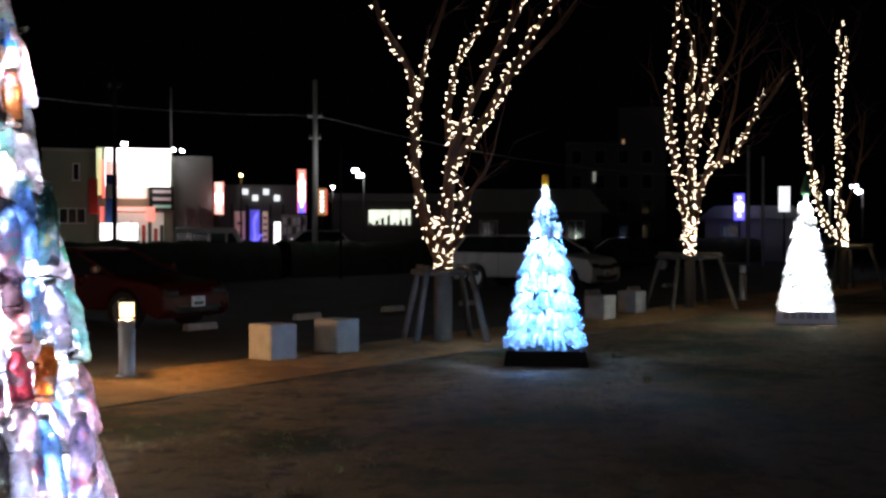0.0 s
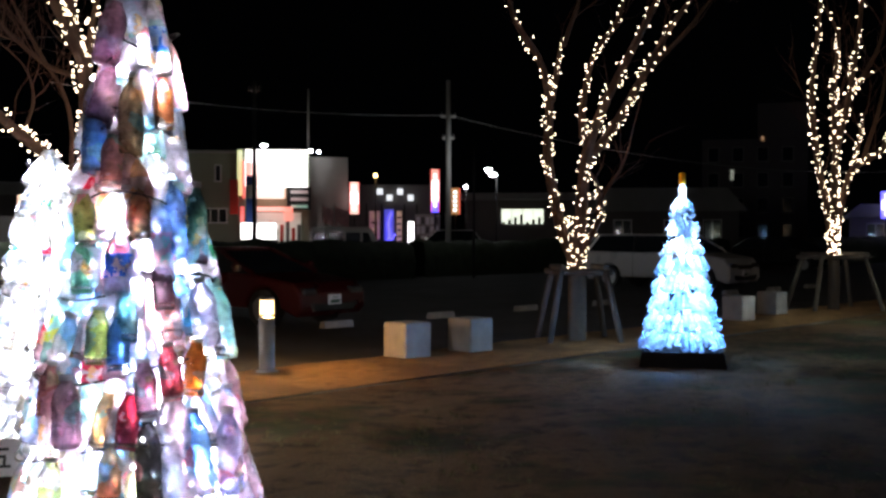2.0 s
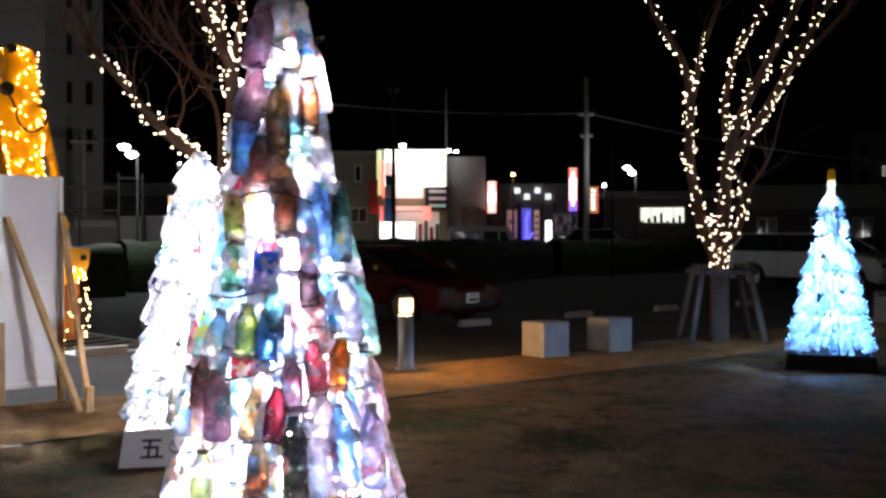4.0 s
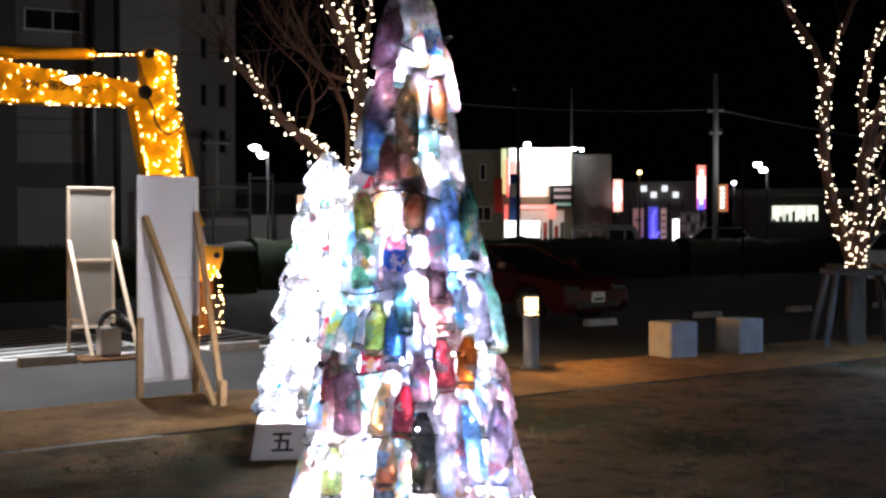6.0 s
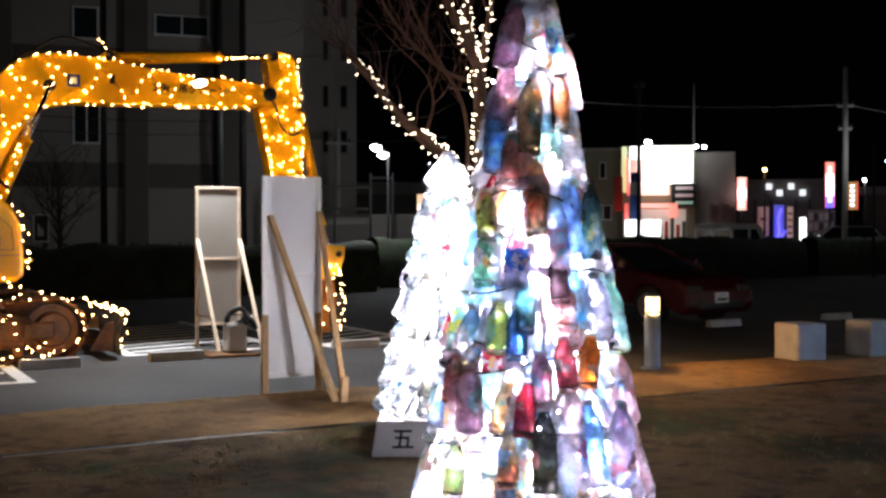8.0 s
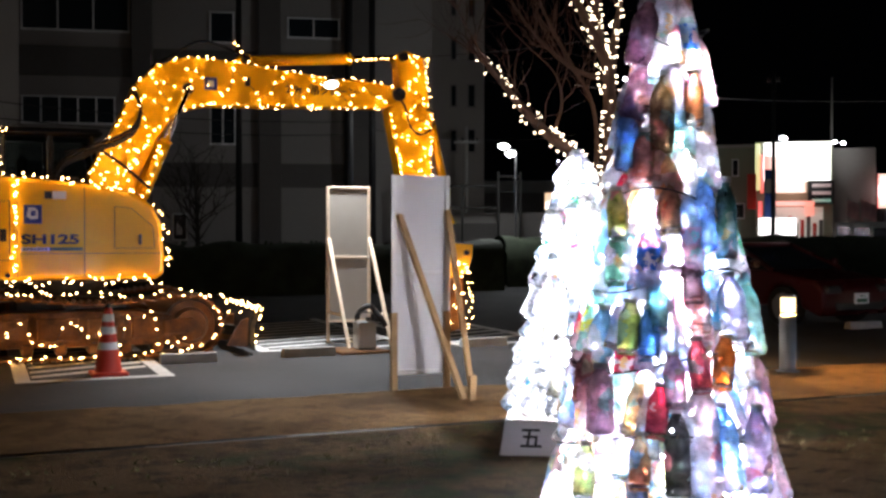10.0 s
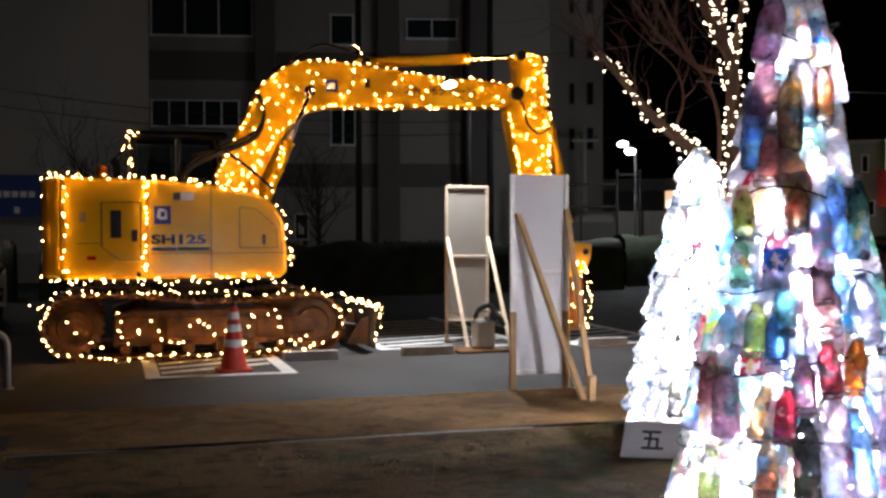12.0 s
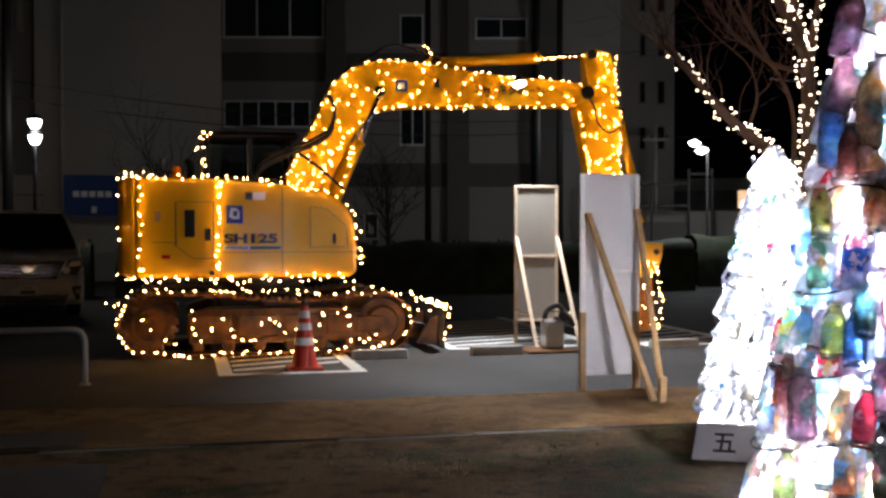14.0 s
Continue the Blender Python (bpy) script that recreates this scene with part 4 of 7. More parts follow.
street_tree(pose(11.2, 31.4, 0.02), "bare pruned street tree with light strings on two tall limbs", 1.6, 1.2, [
    (0.09, [(-0.05, 0, 1.25), (-0.55, 0.1, 2.1), (-0.9, 0.15, 3.6), (-1.08, 0.2, 5.3), (-1.25, 0.2, 6.4)]),
    (0.09, [(-0.1, 0, 1.25), (-0.15, -0.1, 3.1), (-0.2, -0.15, 5.3), (-0.22, -0.2, 6.45), (-0.15, -0.2, 7.55)]),
    (0.05, [(-0.18, -0.15, 5.6), (0.03, 0.0, 6.3), (0.08, 0.1, 7.1)]),
], [(0.05, [(0, 0, 2.0), (0.5, 0.2, 3.5), (0.7, 0.3, 5.0)])], 23, BULB_PALE, 0.019, 0.115, trunk_w=1.0, twigging=0.4)
tree_stand(pose(11.2, 31.4, 0.02, 0, 0, 12), 1.2, 0.8)

street_tree(pose(-4.42, 9.66, 0.02, 0, 0, 25), "bare winter street tree with light strings, behind the bottle trees", 0.75, 1.05, [
    (0.075, [(0.03, 0, 1.0), (0.0, 0, 1.75), (-0.3, -0.1, 2.18), (-0.535, -0.15, 2.37), (-0.775, -0.2, 2.61), (-0.96, -0.25, 2.85), (-1.165, -0.3, 3.08)]),
    (0.08, [(0.0, 0, 1.55), (0.03, 0.05, 2.1), (0.02, 0.1, 2.9), (-0.04, 0.1, 3.15), (-0.24, 0.0, 3.55), (-0.44, 0.0, 4.0), (-0.55, 0.0, 4.6)]),
    (0.05, [(0.02, 0.1, 2.8), (0.08, 0.25, 3.35), (0.17, 0.35, 3.9)]),
    (0.045, [(-0.05, 0.1, 3.2), (-0.12, 0.25, 3.75), (-0.14, 0.3, 4.5)]),
], [
    (0.024, [(-0.1, 0.0, 1.95), (-0.1, 0.2, 2.5), (-0.22, 0.3, 2.9), (-0.5, 0.3, 3.2), (-0.75, 0.3, 3.3)]),
    (0.016, [(-0.5, -0.1, 2.37), (-0.42, 0.1, 2.7), (-0.5, 0.2, 3.0), (-0.75, 0.2, 3.25)]),
    (0.016, [(-0.95, -0.3, 2.85), (-1.2, -0.35, 3.2), (-1.4, -0.4, 3.6)]),
    (0.024, [(0.0, 0.1, 2.9), (-0.35, 0.2, 3.05), (-0.75, 0.2, 3.45), (-1.05, 0.2, 3.95)]),
    (0.02, [(-0.3, 0.2, 3.0), (-0.6, 0.3, 3.6), (-0.8, 0.3, 4.2)]),
], 24, BULB_PALE, 0.0092, 0.04, wraps=True, twigging=0.75)
tree_stand(pose(-4.42, 9.66, 0.02, 0, 0, 30), 1.0, 0.5)


# ---- excavator ----
EX = at(0.0, 14.65)
ex = thing("excavator", EX, "yellow crawler excavator with a folded arm and a dozer blade", "excavator")
NEAR = -1.24

# crawler tracks
SPROCKET, IDLER, TR = (-0.43, 0.39), (2.32, 0.37), 0.34
shoe_mesh = Shape().box((-0.085, -0.25, -0.012), (0.085, 0.25, 0.014), 0.004).box((-0.055, -0.25, 0.014), (-0.035, 0.25, 0.042)).box((0.03, -0.25, 0.014), (0.05, 0.25, 0.042)).mesh("track_shoe", RUST)


def track_path(s):
    """Place and heading at s metres along the belt, clockwise from the top left."""
    run = IDLER[0] - SPROCKET[0]
    arc = math.pi * TR
    total = 2 * run + 2 * arc
    s = s % total
    sag = lambda q: -0.05 * math.sin(math.pi * q / run) ** 2 + 0.03 * math.sin(2.2 * math.pi * q / run)
    if s < run:
        return SPROCKET[0] + s, SPROCKET[1] + TR - 0.02 * s / run + sag(s), 0.0
    s -= run
    if s < arc:
        a = s / TR
        return IDLER[0] + TR * math.sin(a), IDLER[1] + TR * math.cos(a), a
    s -= arc
    if s < run:
        return IDLER[0] - s, 0.042, math.pi
    s -= run
    a = s / TR
    return SPROCKET[0] - TR * math.sin(a), SPROCKET[1] - TR * math.cos(a), math.pi + a


def track(y):
    tr = part("track", Shape().tube([(SPROCKET[0], y - 0.1, SPROCKET[1]), (SPROCKET[0], y + 0.1, SPROCKET[1])], 0.1, 16), DARKSTEEL, ex, "rusty crawler track")
    n = 44
    total = 2 * (IDLER[0] - SPROCKET[0]) + 2 * math.pi * TR
    for i in range(n):
        x, z, a = track_path(total * i / n)
        part("track_shoe", shoe_mesh, RUST, tr, m=pose(x, y, z, 0, math.degrees(a), 0))
    side = -1 if y < 0 else 1
    fr = Shape()
    fr.prism([(0.0, 0.16), (1.95, 0.16), (2.1, 0.3), (2.1, 0.5), (1.7, 0.58), (0.25, 0.58), (0.0, 0.5)], y - 0.16, y + 0.16)
    part("track_frame", fr, RUST, tr, bevel=0.02)
    for x0, x1 in ((0.08, 0.5), (0.58, 1.05), (1.13, 1.55), (1.63, 1.95)):
        part("cover_plate", Shape().box((x0, y + side * 0.16, 0.24), (x1, y + side * 0.19, 0.5), 0.015), RUST, tr)
    for i in range(6):
        x = 0.12 + i * 0.36
        part("roller", Shape().tube([(x, y - 0.17, 0.14), (x, y + 0.17, 0.14)], 0.075, 14), DARKSTEEL, tr)
        part("roller_guard", Shape().box((x - 0.06, y + side * 0.17, 0.08), (x + 0.06, y + side * 0.2, 0.2), 0.02), RUST, tr)
    part("carrier_roller", Shape().tube([(0.95, y - 0.1, 0.63), (0.95, y + 0.1, 0.63)], 0.055, 14), DARKSTEEL, tr)
    for (cx, cz), r, nm in ((SPROCKET, 0.3, "sprocket"), (IDLER, 0.3, "idler_wheel")):
        sh = Shape().tube([(cx, y - 0.06, cz), (cx, y + 0.06, cz)], r, 28, smooth=False)
        sh.tube([(cx, y + side * 0.06, cz), (cx, y + side * 0.15, cz)], [r * 0.72, r * 0.62], 24, smooth=False)
        sh.tube([(cx, y + side * 0.15, cz), (cx, y + side * 0.19, cz)], r * 0.32, 18, smooth=False)
        for k in range(10):
            a = 2 * math.pi * k / 10
            sh.tube([(cx + r * 0.52 * math.cos(a), y + side * 0.14, cz + r * 0.52 * math.sin(a)), (cx + r * 0.52 * math.cos(a), y + side * 0.165, cz + r * 0.52 * math.sin(a))], 0.016, 8)
        if nm == "sprocket":
            for k in range(21):
                a = 2 * math.pi * k / 21
                sh.box((-0.025, -0.04, r - 0.01), (0.025, 0.04, r + 0.035), 0, pose(cx, y, cz, 0, math.degrees(a), 0))
        part(nm, sh, RUST, tr)
    part("idler_fork", Shape().box((1.98, y + side * 0.13, 0.27), (2.34, y + side * 0.2, 0.47), 0.02), RUST, tr)


track(-0.99)
track(0.99)
part("undercarriage", Shape().box((0.35, -0.85, 0.42), (1.65, 0.85, 0.72), 0.04).tube([(0.95, 0, 0.7), (0.95, 0, 0.97)], 0.52, 28), DARKSTEEL, ex, "dark steel undercarriage and slew ring")

# dozer blade
bl = [(3.02, 0.06), (3.08, 0.05), (3.06, 0.2), (3.07, 0.36), (3.13, 0.52), (3.08, 0.54), (3.0, 0.38), (2.98, 0.2)]
blade = recalc(part("dozer_blade", Shape().prism(bl, -1.24, 1.24), DARKSTEEL, ex, "worn dark steel dozer blade", bevel=0.008))
for y in (-1.22, -0.4, 0.4, 1.18):
    part("rib", Shape().prism([(2.72, 0.12), (2.99, 0.1), (2.99, 0.45), (2.9, 0.42)], y, y + 0.04), RUST, blade)
for y in (-0.55, 0.43):
    part("blade_arm", beam((1.6, y + 0.06, 0.45), (3.0, y + 0.06, 0.24), 0.14, 0.12), DARKSTEEL, ex)

# upper body
outline = [(-0.58, 0.95), (1.9, 0.94), (1.99, 1.0), (1.99, 1.3), (1.95, 1.62), (1.85, 1.8), (1.68, 1.91), (1.45, 1.98), (1.1, 2.04), (0.37, 2.1), (-0.58, 2.12)]
recalc(part("engine_cover", Shape().prism(outline, NEAR, 0.18), YELLOW, ex, bevel=0.045))
low = [(-0.58, 0.95), (2.0, 0.95), (2.0, 1.15), (0.2, 1.15), (0.2, 2.08), (-0.58, 2.1)]
recalc(part("far_deck", Shape().prism(low, 0.185, 1.22), YELLOW, ex, bevel=0.03))
plan = [(-0.585, -1.235), (-0.64, -1.21), (-0.69, -1.15), (-0.73, -1.05), (-0.8, -0.7), (-0.84, 0.0), (-0.8, 0.7), (-0.73, 1.05), (-0.69, 1.15), (-0.64, 1.2), (-0.585, 1.21)]
cw = recalc(part("counterweight", Shape().prism([(x, -y) for x, y in plan], 0.96, 2.11, pose(0, 0, 0, 90, 0, 0) @ pose(0, 0, 0)), YELLOW, ex, bevel=0.05))
cw.matrix_basis = pose(0, 0, 0)
part("tail_plate", Shape().box((-0.74, -1.06, 1.78), (-0.64, -0.92, 1.98), 0.01), BLACKPAINT, cw)
part("slew_deck", Shape().box((-0.3, -1.1, 0.9), (1.9, 1.1, 0.945), 0.01), DARKSTEEL, ex)


def seam(x0, z0, x1, z1, w=0.008, y=NEAR):
    a, b = Vector((x0, y, z0)), Vector((x1, y, z1))
    return part("seam", beam(a, b, w, 0.006), BLACKPAINT, ex, "dark panel gap")


seam(0.38, 0.97, 0.38, 2.07)
seam(1.1, 0.97, 1.1, 2.0)
seam(-0.4, 1.36, -0.1, 1.36, 0.006)
seam(0.4, 1.24, 1.97, 1.24, 0.006)
door = [(-0.13, 1.83), (0.3, 1.83), (0.3, 1.17), (0.06, 1.17), (-0.13, 1.32)]
for (x0, z0), (x1, z1) in zip(door, door[1:] + door[:1]):
    seam(x0, z0, x1, z1, 0.014)
hatchdoor = [(1.43, 1.78), (1.62, 1.76), (1.86, 1.55), (1.88, 1.3), (1.43, 1.3)]
for (x0, z0), (x1, z1) in zip(hatchdoor, hatchdoor[1:] + hatchdoor[:1]):
    seam(x0, z0, x1, z1, 0.007)
vent = part("vent", Shape().box((-0.03, NEAR - 0.012, 1.42), (0.09, NEAR + 0.02, 1.74), 0.008), BLACKPAINT, ex, "black vent grille")
for i in range(8):
    part("slat", Shape().box((-0.022, NEAR - 0.022, 1.44 + 0.037 * i), (0.082, NEAR - 0.013, 1.458 + 0.037 * i)), DARKSTEEL, vent)
part("reflector", Shape().box((-0.29, NEAR - 0.008, 1.17), (-0.19, NEAR + 0.01, 1.215), 0.004), REDLENS, ex, "red reflector")
part("door_latch", Shape().box((0.2, NEAR - 0.012, 1.38), (0.27, NEAR + 0.01, 1.52), 0.008), DARKSTEEL, ex)
part("door_latch", Shape().box((1.7, NEAR - 0.012, 1.34), (1.735, NEAR + 0.01, 1.46), 0.008), BLACKPAINT, ex)
part("small_lock", Shape().tube([(0.28, NEAR - 0.02, 1.0), (0.28, NEAR + 0.01, 1.0)], 0.03, 12), BLACKPAINT, ex)
part("side_step", Shape().box((1.96, NEAR + 0.02, 1.16), (2.09, NEAR + 0.1, 1.2), 0.01), YELLOW, ex)
for i in range(4):
    part("grab_rail", Shape().tube([(0.5 + i * 0.3, -1.1, 2.0), (0.5 + i * 0.3, -1.1, 2.12), (0.75 + i * 0.3, -1.1, 2.1), (0.75 + i * 0.3, -1.1, 1.98)], 0.012, 6), BLACKPAINT, ex) if i < 2 else None

# stickers and lettering on the near side
def sticker(x0, z0, x1, z1, mat, label, y=NEAR, parent=None):
    return part("sticker", Shape().box((x0, y - 0.006, z0), (x1, y - 0.001, z1)), mat, parent or ex, label)


logo = sticker(0.45, 1.58, 0.64, 1.79, LOGOBLUE, "blue square sticker with a white mark")
part("mark", Shape().prism([(0.48, 1.66), (0.52, 1.63), (0.6, 1.63), (0.6, 1.72), (0.57, 1.76), (0.5, 1.76)], NEAR - 0.009, NEAR - 0.0065), STICKERWHITE, logo)
part("mark", Shape().box((0.525, NEAR - 0.011, 1.665), (0.575, NEAR - 0.0095, 1.725)), LOGOBLUE, logo)
sticker(0.67, 1.86, 0.75, 1.945, BLACKPAINT, "black warning sticker")
sticker(0.755, 1.86, 0.9, 1.945, STICKERWHITE, "white text sticker")
sticker(0.42, 1.275, 0.72, 1.31, STICKERWHITE, "thin white stripe sticker with dark bars")
sticker(0.72, 1.275, 1.08, 1.31, STICKERGREEN, "dark green stripe sticker")
for i in range(7):
    part("bar", Shape().box((0.44 + 0.038 * i, NEAR - 0.009, 1.28), (0.468 + 0.038 * i, NEAR - 0.0065, 1.305)), BLACKPAINT, ex, "unreadable print as a plain bar")
te = lettering("lettering", "SH125", 0.175, BLACKPAINT, ex, pose(0.42, NEAR - 0.006, 1.325, 90, 0, 0) @ Matrix.Diagonal((1.33, 0.83, 1, 1)), "black model lettering", 0.04)
part("yellow_tag", Shape().box((-0.37, NEAR - 0.006, 1.6), (-0.3, NEAR - 0.001, 1.72)), WOOD, ex, "faded small tag")

# beacon
be = part("beacon", Shape().lathe([(0.0, 0.06), (0.062, 0.06), (0.062, 0.13), (0.05, 0.17), (0.0, 0.18)], 16), AMBER, ex, "amber warning beacon", m=pose(-0.12, -0.7, 2.1))
part("beacon_foot", Shape().lathe([(0.075, 0), (0.07, 0.06), (0, 0.06)], 16), YELLOW, be)
part("exhaust", Shape().tube([(0.05, -0.3, 2.05), (0.05, -0.3, 2.3), (0.0, -0.3, 2.38)], 0.05, 12), DARKSTEEL, ex)

# cab
cab = part("cab", Shape().box((0.22, 0.24, 0.96), (1.5, 1.2, 1.75), 0.05), BLACKPAINT, ex, "dark cab with glass on all sides")
part("cab_roof", Shape().box((0.2, 0.22, 2.68), (1.46, 1.22, 2.79), 0.05), BLACKPAINT, cab)
for x, y in ((0.22, 0.26), (0.22, 1.18), (0.78, 0.26), (0.78, 1.18)):
    part("pillar", Shape().box((x, y - 0.03, 1.75), (x + 0.07, y + 0.03, 2.69), 0.012), BLACKPAINT, cab)
for y in (0.26, 1.18):
    part("pillar", beam((1.46, y, 1.75), (1.3, y, 2.69), 0.07, 0.06), BLACKPAINT, cab)
for y in (0.25, 1.19):
    part("window", Shape().prism([(0.3, 1.77), (0.77, 1.77), (0.77, 2.66), (0.3, 2.66)], y, y + 0.006), CLEARGLASS, cab)
    part("window", Shape().prism([(0.86, 1.77), (1.42, 1.77), (1.27, 2.66), (0.86, 2.66)], y, y + 0.006), CLEARGLASS, cab)
part("windscreen", Shape().add([(1.49, 0.3, 1.77), (1.49, 1.15, 1.77), (1.33, 1.15, 2.66), (1.33, 0.3, 2.66)], [(0, 1, 2, 3)]), CLEARGLASS, cab)
seat = part("operator_seat", Shape().box((0.5, 0.5, 1.72), (0.9, 0.95, 1.86), 0.05).box((0.44, 0.5, 1.84), (0.56, 0.95, 2.45), 0.05), BLACK, cab, "black operator seat")

# boom, stick and their cylinders
def plate_arm(name, pts, y0, y1, mat=YELLOW, label="", bevel=0.025):
    return recalc(part(name, Shape().prism(pts, y0, y1), mat, ex, label, bevel=bevel))


BOOM = [(1.28, 1.75), (1.72, 1.75), (1.85, 2.2), (2.08, 2.66), (2.24, 2.9), (2.38, 3.02), (2.7, 3.1), (3.42, 3.12), (5.1, 3.17), (5.34, 3.24), (5.34, 3.42), (5.2, 3.49), (3.9, 3.58), (2.9, 3.7), (2.45, 3.72), (2.05, 3.58), (1.8, 3.34), (1.62, 2.95), (1.24, 2.2)]
boom = plate_arm("boom", BOOM, -0.2, 0.16, label="yellow boom with light strings along its edges")
STICK = [(5.28, 3.9), (5.42, 3.98), (5.68, 3.9), (5.74, 3.5), (5.8, 3.05), (5.8, 2.4), (5.92, 1.55), (5.82, 1.45), (5.6, 1.5), (5.33, 2.3), (5.2, 2.95), (5.16, 3.16), (5.36, 3.3)]
stick = plate_arm("stick", STICK, -0.16, 0.12, label="yellow dipper stick of the arm")
for x, z, r in ((5.3, 3.36, 0.09), (5.37, 3.88, 0.06), (2.45, 3.3, 0.075), (1.45, 1.9, 0.1), (3.2, 3.72, 0.05)):
    part("pin", Shape().tube([(x, -0.25, z), (x, 0.2, z)], r, 18, smooth=False), DARKSTEEL, ex)
part("boom_bracket", Shape().prism([(3.0, 3.66), (3.38, 3.62), (3.26, 3.8), (3.16, 3.8)], -0.12, 0.08), YELLOW, ex)


def cylinder(a, b, split, r, y, name):
    a, b = Vector((a[0], y, a[1])), Vector((b[0], y, b[1]))
    mid = a.lerp(b, split)
    c = part(name, Shape().tube([a, mid], r, 16).tube([mid, a.lerp(b, split + 0.02)], r * 1.15, 16), YELLOW, ex, "yellow hydraulic cylinder")
    part("rod", Shape().tube([mid, b], r * 0.52, 14), CHROME, c, "bright chrome rod")


cylinder((3.2, 3.72), (5.36, 3.89), 0.66, 0.075, -0.02, "stick_cylinder")
for y in (-0.3, 0.26):
    cylinder((1.84, 1.85), (2.45, 3.3), 0.52, 0.07, y, "boom_cylinder")
cylinder((5.8, 3.14), (6.1, 1.75), 0.66, 0.062, -0.08, "bucket_cylinder")
part("link", beam((5.82, -0.02, 1.55), (6.16, -0.02, 1.7), 0.09, 0.2), YELLOW, ex)
part("link", beam((6.05, -0.02, 1.78), (6.16, -0.02, 1.32), 0.06, 0.16), CHROME, ex)
BUCKET = [(5.72, 1.25), (6.12, 1.22), (6.17, 0.9), (6.2, 0.5), (6.16, 0.14), (5.5, 0.02), (5.42, 0.08), (5.7, 0.3), (5.82, 0.7), (5.78, 1.2)]
bucket = recalc(part("bucket", Shape().prism(BUCKET, -0.42, 0.38), RUST, ex, "worn brown digging bucket resting on the ground", bevel=0.02))
for y in (-0.46, 0.385):
    part("bucket_ear", Shape().prism([(5.85, 1.34), (6.3, 1.31), (6.28, 1.12), (6.2, 0.92), (5.95, 0.85), (5.8, 1.0)], y, y + 0.035), YELLOW, bucket, "yellow bucket ear plate")
for x, z in ((5.98, 1.2), (6.2, 1.2)):
    part("pin", Shape().tube([(x, -0.49, z), (x, 0.44, z)], 0.04, 14), DARKSTEEL, bucket)
for i in range(5):
    part("tooth", Shape().prism([(5.52, 0.03), (5.48, 0.1), (5.3, 0.01)], -0.43 + 0.19 * i, -0.36 + 0.19 * i), DARKSTEEL, bucket)

# hoses
for k, (dy, dz) in enumerate(((-0.1, 0.0), (-0.06, 0.05), (-0.02, -0.03))):
    pts = smooth_line([(0.75, -0.2 + dy, 1.95), (0.93, -0.24 + dy, 2.3 + dz), (1.3, -0.26 + dy, 2.5 + dz), (1.6, -0.26 + dy, 2.62 + dz), (1.8, -0.24, 2.78 + dz), (1.86, -0.225, 3.05), (1.76 + 0.5 * dz, -0.215, 3.28)], 5)
    part("hose", Shape().tube(pts, 0.02, 8), BLACK, ex, "black hydraulic hose")
part("hose", Shape().tube(smooth_line([(2.0, -0.1, 3.56), (2.35, -0.1, 3.78), (2.6, -0.1, 3.92), (2.85, -0.1, 3.9), (3.2, -0.12, 3.78)], 5), 0.018, 8), BLACK, ex, "black hydraulic hose")
part("hose", Shape().tube(smooth_line([(0.95, -0.3, 2.45), (1.3, -0.34, 2.5), (1.6, -0.4, 2.32), (1.95, -0.42, 2.02)], 5), 0.02, 8), BLACK, ex, "black hydraulic hose")
part("hose", Shape().tube(smooth_line([(5.2, -0.24, 3.4), (5.35, -0.3, 3.2), (5.42, -0.3, 2.95), (5.6, -0.26, 2.82), (5.8, -0.22, 2.95), (5.82, -0.18, 3.15), (5.72, -0.17, 3.18)], 5), 0.014, 8), BLACK, ex, "black hydraulic hose")

# stickers on the boom
bl2 = sticker(2.66, 3.3, 2.82, 3.46, LOGOBLUE, "blue square sticker with a white mark", y=-0.2)
part("mark", Shape().box((2.7, -0.209, 3.34), (2.78, -0.2065, 3.42)), STICKERWHITE, bl2)
lettering("lettering", "2.9t", 0.13, BLACKPAINT, ex, pose(3.72, -0.206, 3.29, 90, 0, 0) @ Matrix.Diagonal((1.1, 1, 1, 1)), "black lifting capacity lettering")
lettering("lettering", "吊クレーン", 0.13, BLACKPAINT, ex, pose(4.05, -0.206, 3.29, 90, 0, 0) @ Matrix.Diagonal((1.0, 1, 1, 1)), "black lettering on the boom")
part("sticker", Shape().box((3.18, -0.206, 3.37), (3.25, -0.201, 3.49)), BLACKPAINT, ex, "black sticker")

# work lamp on the boom
wl = part("work_lamp", Shape().lathe([(0.0, 0.13), (0.045, 0.13), (0.07, 0.05), (0.1, 0.0), (0.095, 0.0), (0.065, 0.05)], 18), DARKSTEEL, ex, "white work lamp, lit, clamped to the boom", m=pose(4.28, -0.4, 3.42, -24, 0, 0))
part("lens", Shape().lathe([(0.0, 0.002), (0.092, 0.002)], 18), glow("work_lamp_glow", (0.95, 0.97, 1.0), 12), wl)
part("clamp", beam((0, 0.02, 0.12), (0, 0.2, 0.2), 0.04, 0.03), DARKSTEEL, wl)
lamp("work_lamp_bulb", "SPOT", EX @ pose(4.28, -0.47, 3.36, -26, 0, 0), 1300, (0.93, 0.96, 1.0), 0.06, 98)

# light strings on the machine
rnd = random.Random(77)
bulbs, wires = [], Shape()


def strand(points, step=0.085, jitter=0.035):
    """Bulbs along a line of (x, y, z)."""
    line, wire, run = [Vector(p) for p in points], [], 0.02
    for a, b in zip(line, line[1:]):
        d = b - a
        while run <= d.length:
            c = a + d * (run / d.length) + Vector((rnd.uniform(-jitter, jitter), -rnd.uniform(0, 0.045), rnd.uniform(-jitter, jitter)))
            bulbs.append(c)
            wire.append(c)
            run += step * rnd.uniform(0.4, 1.75)
        run -= d.length
    if len(wire) > 1:
        wires.tube(wire, 0.004, 4, False)


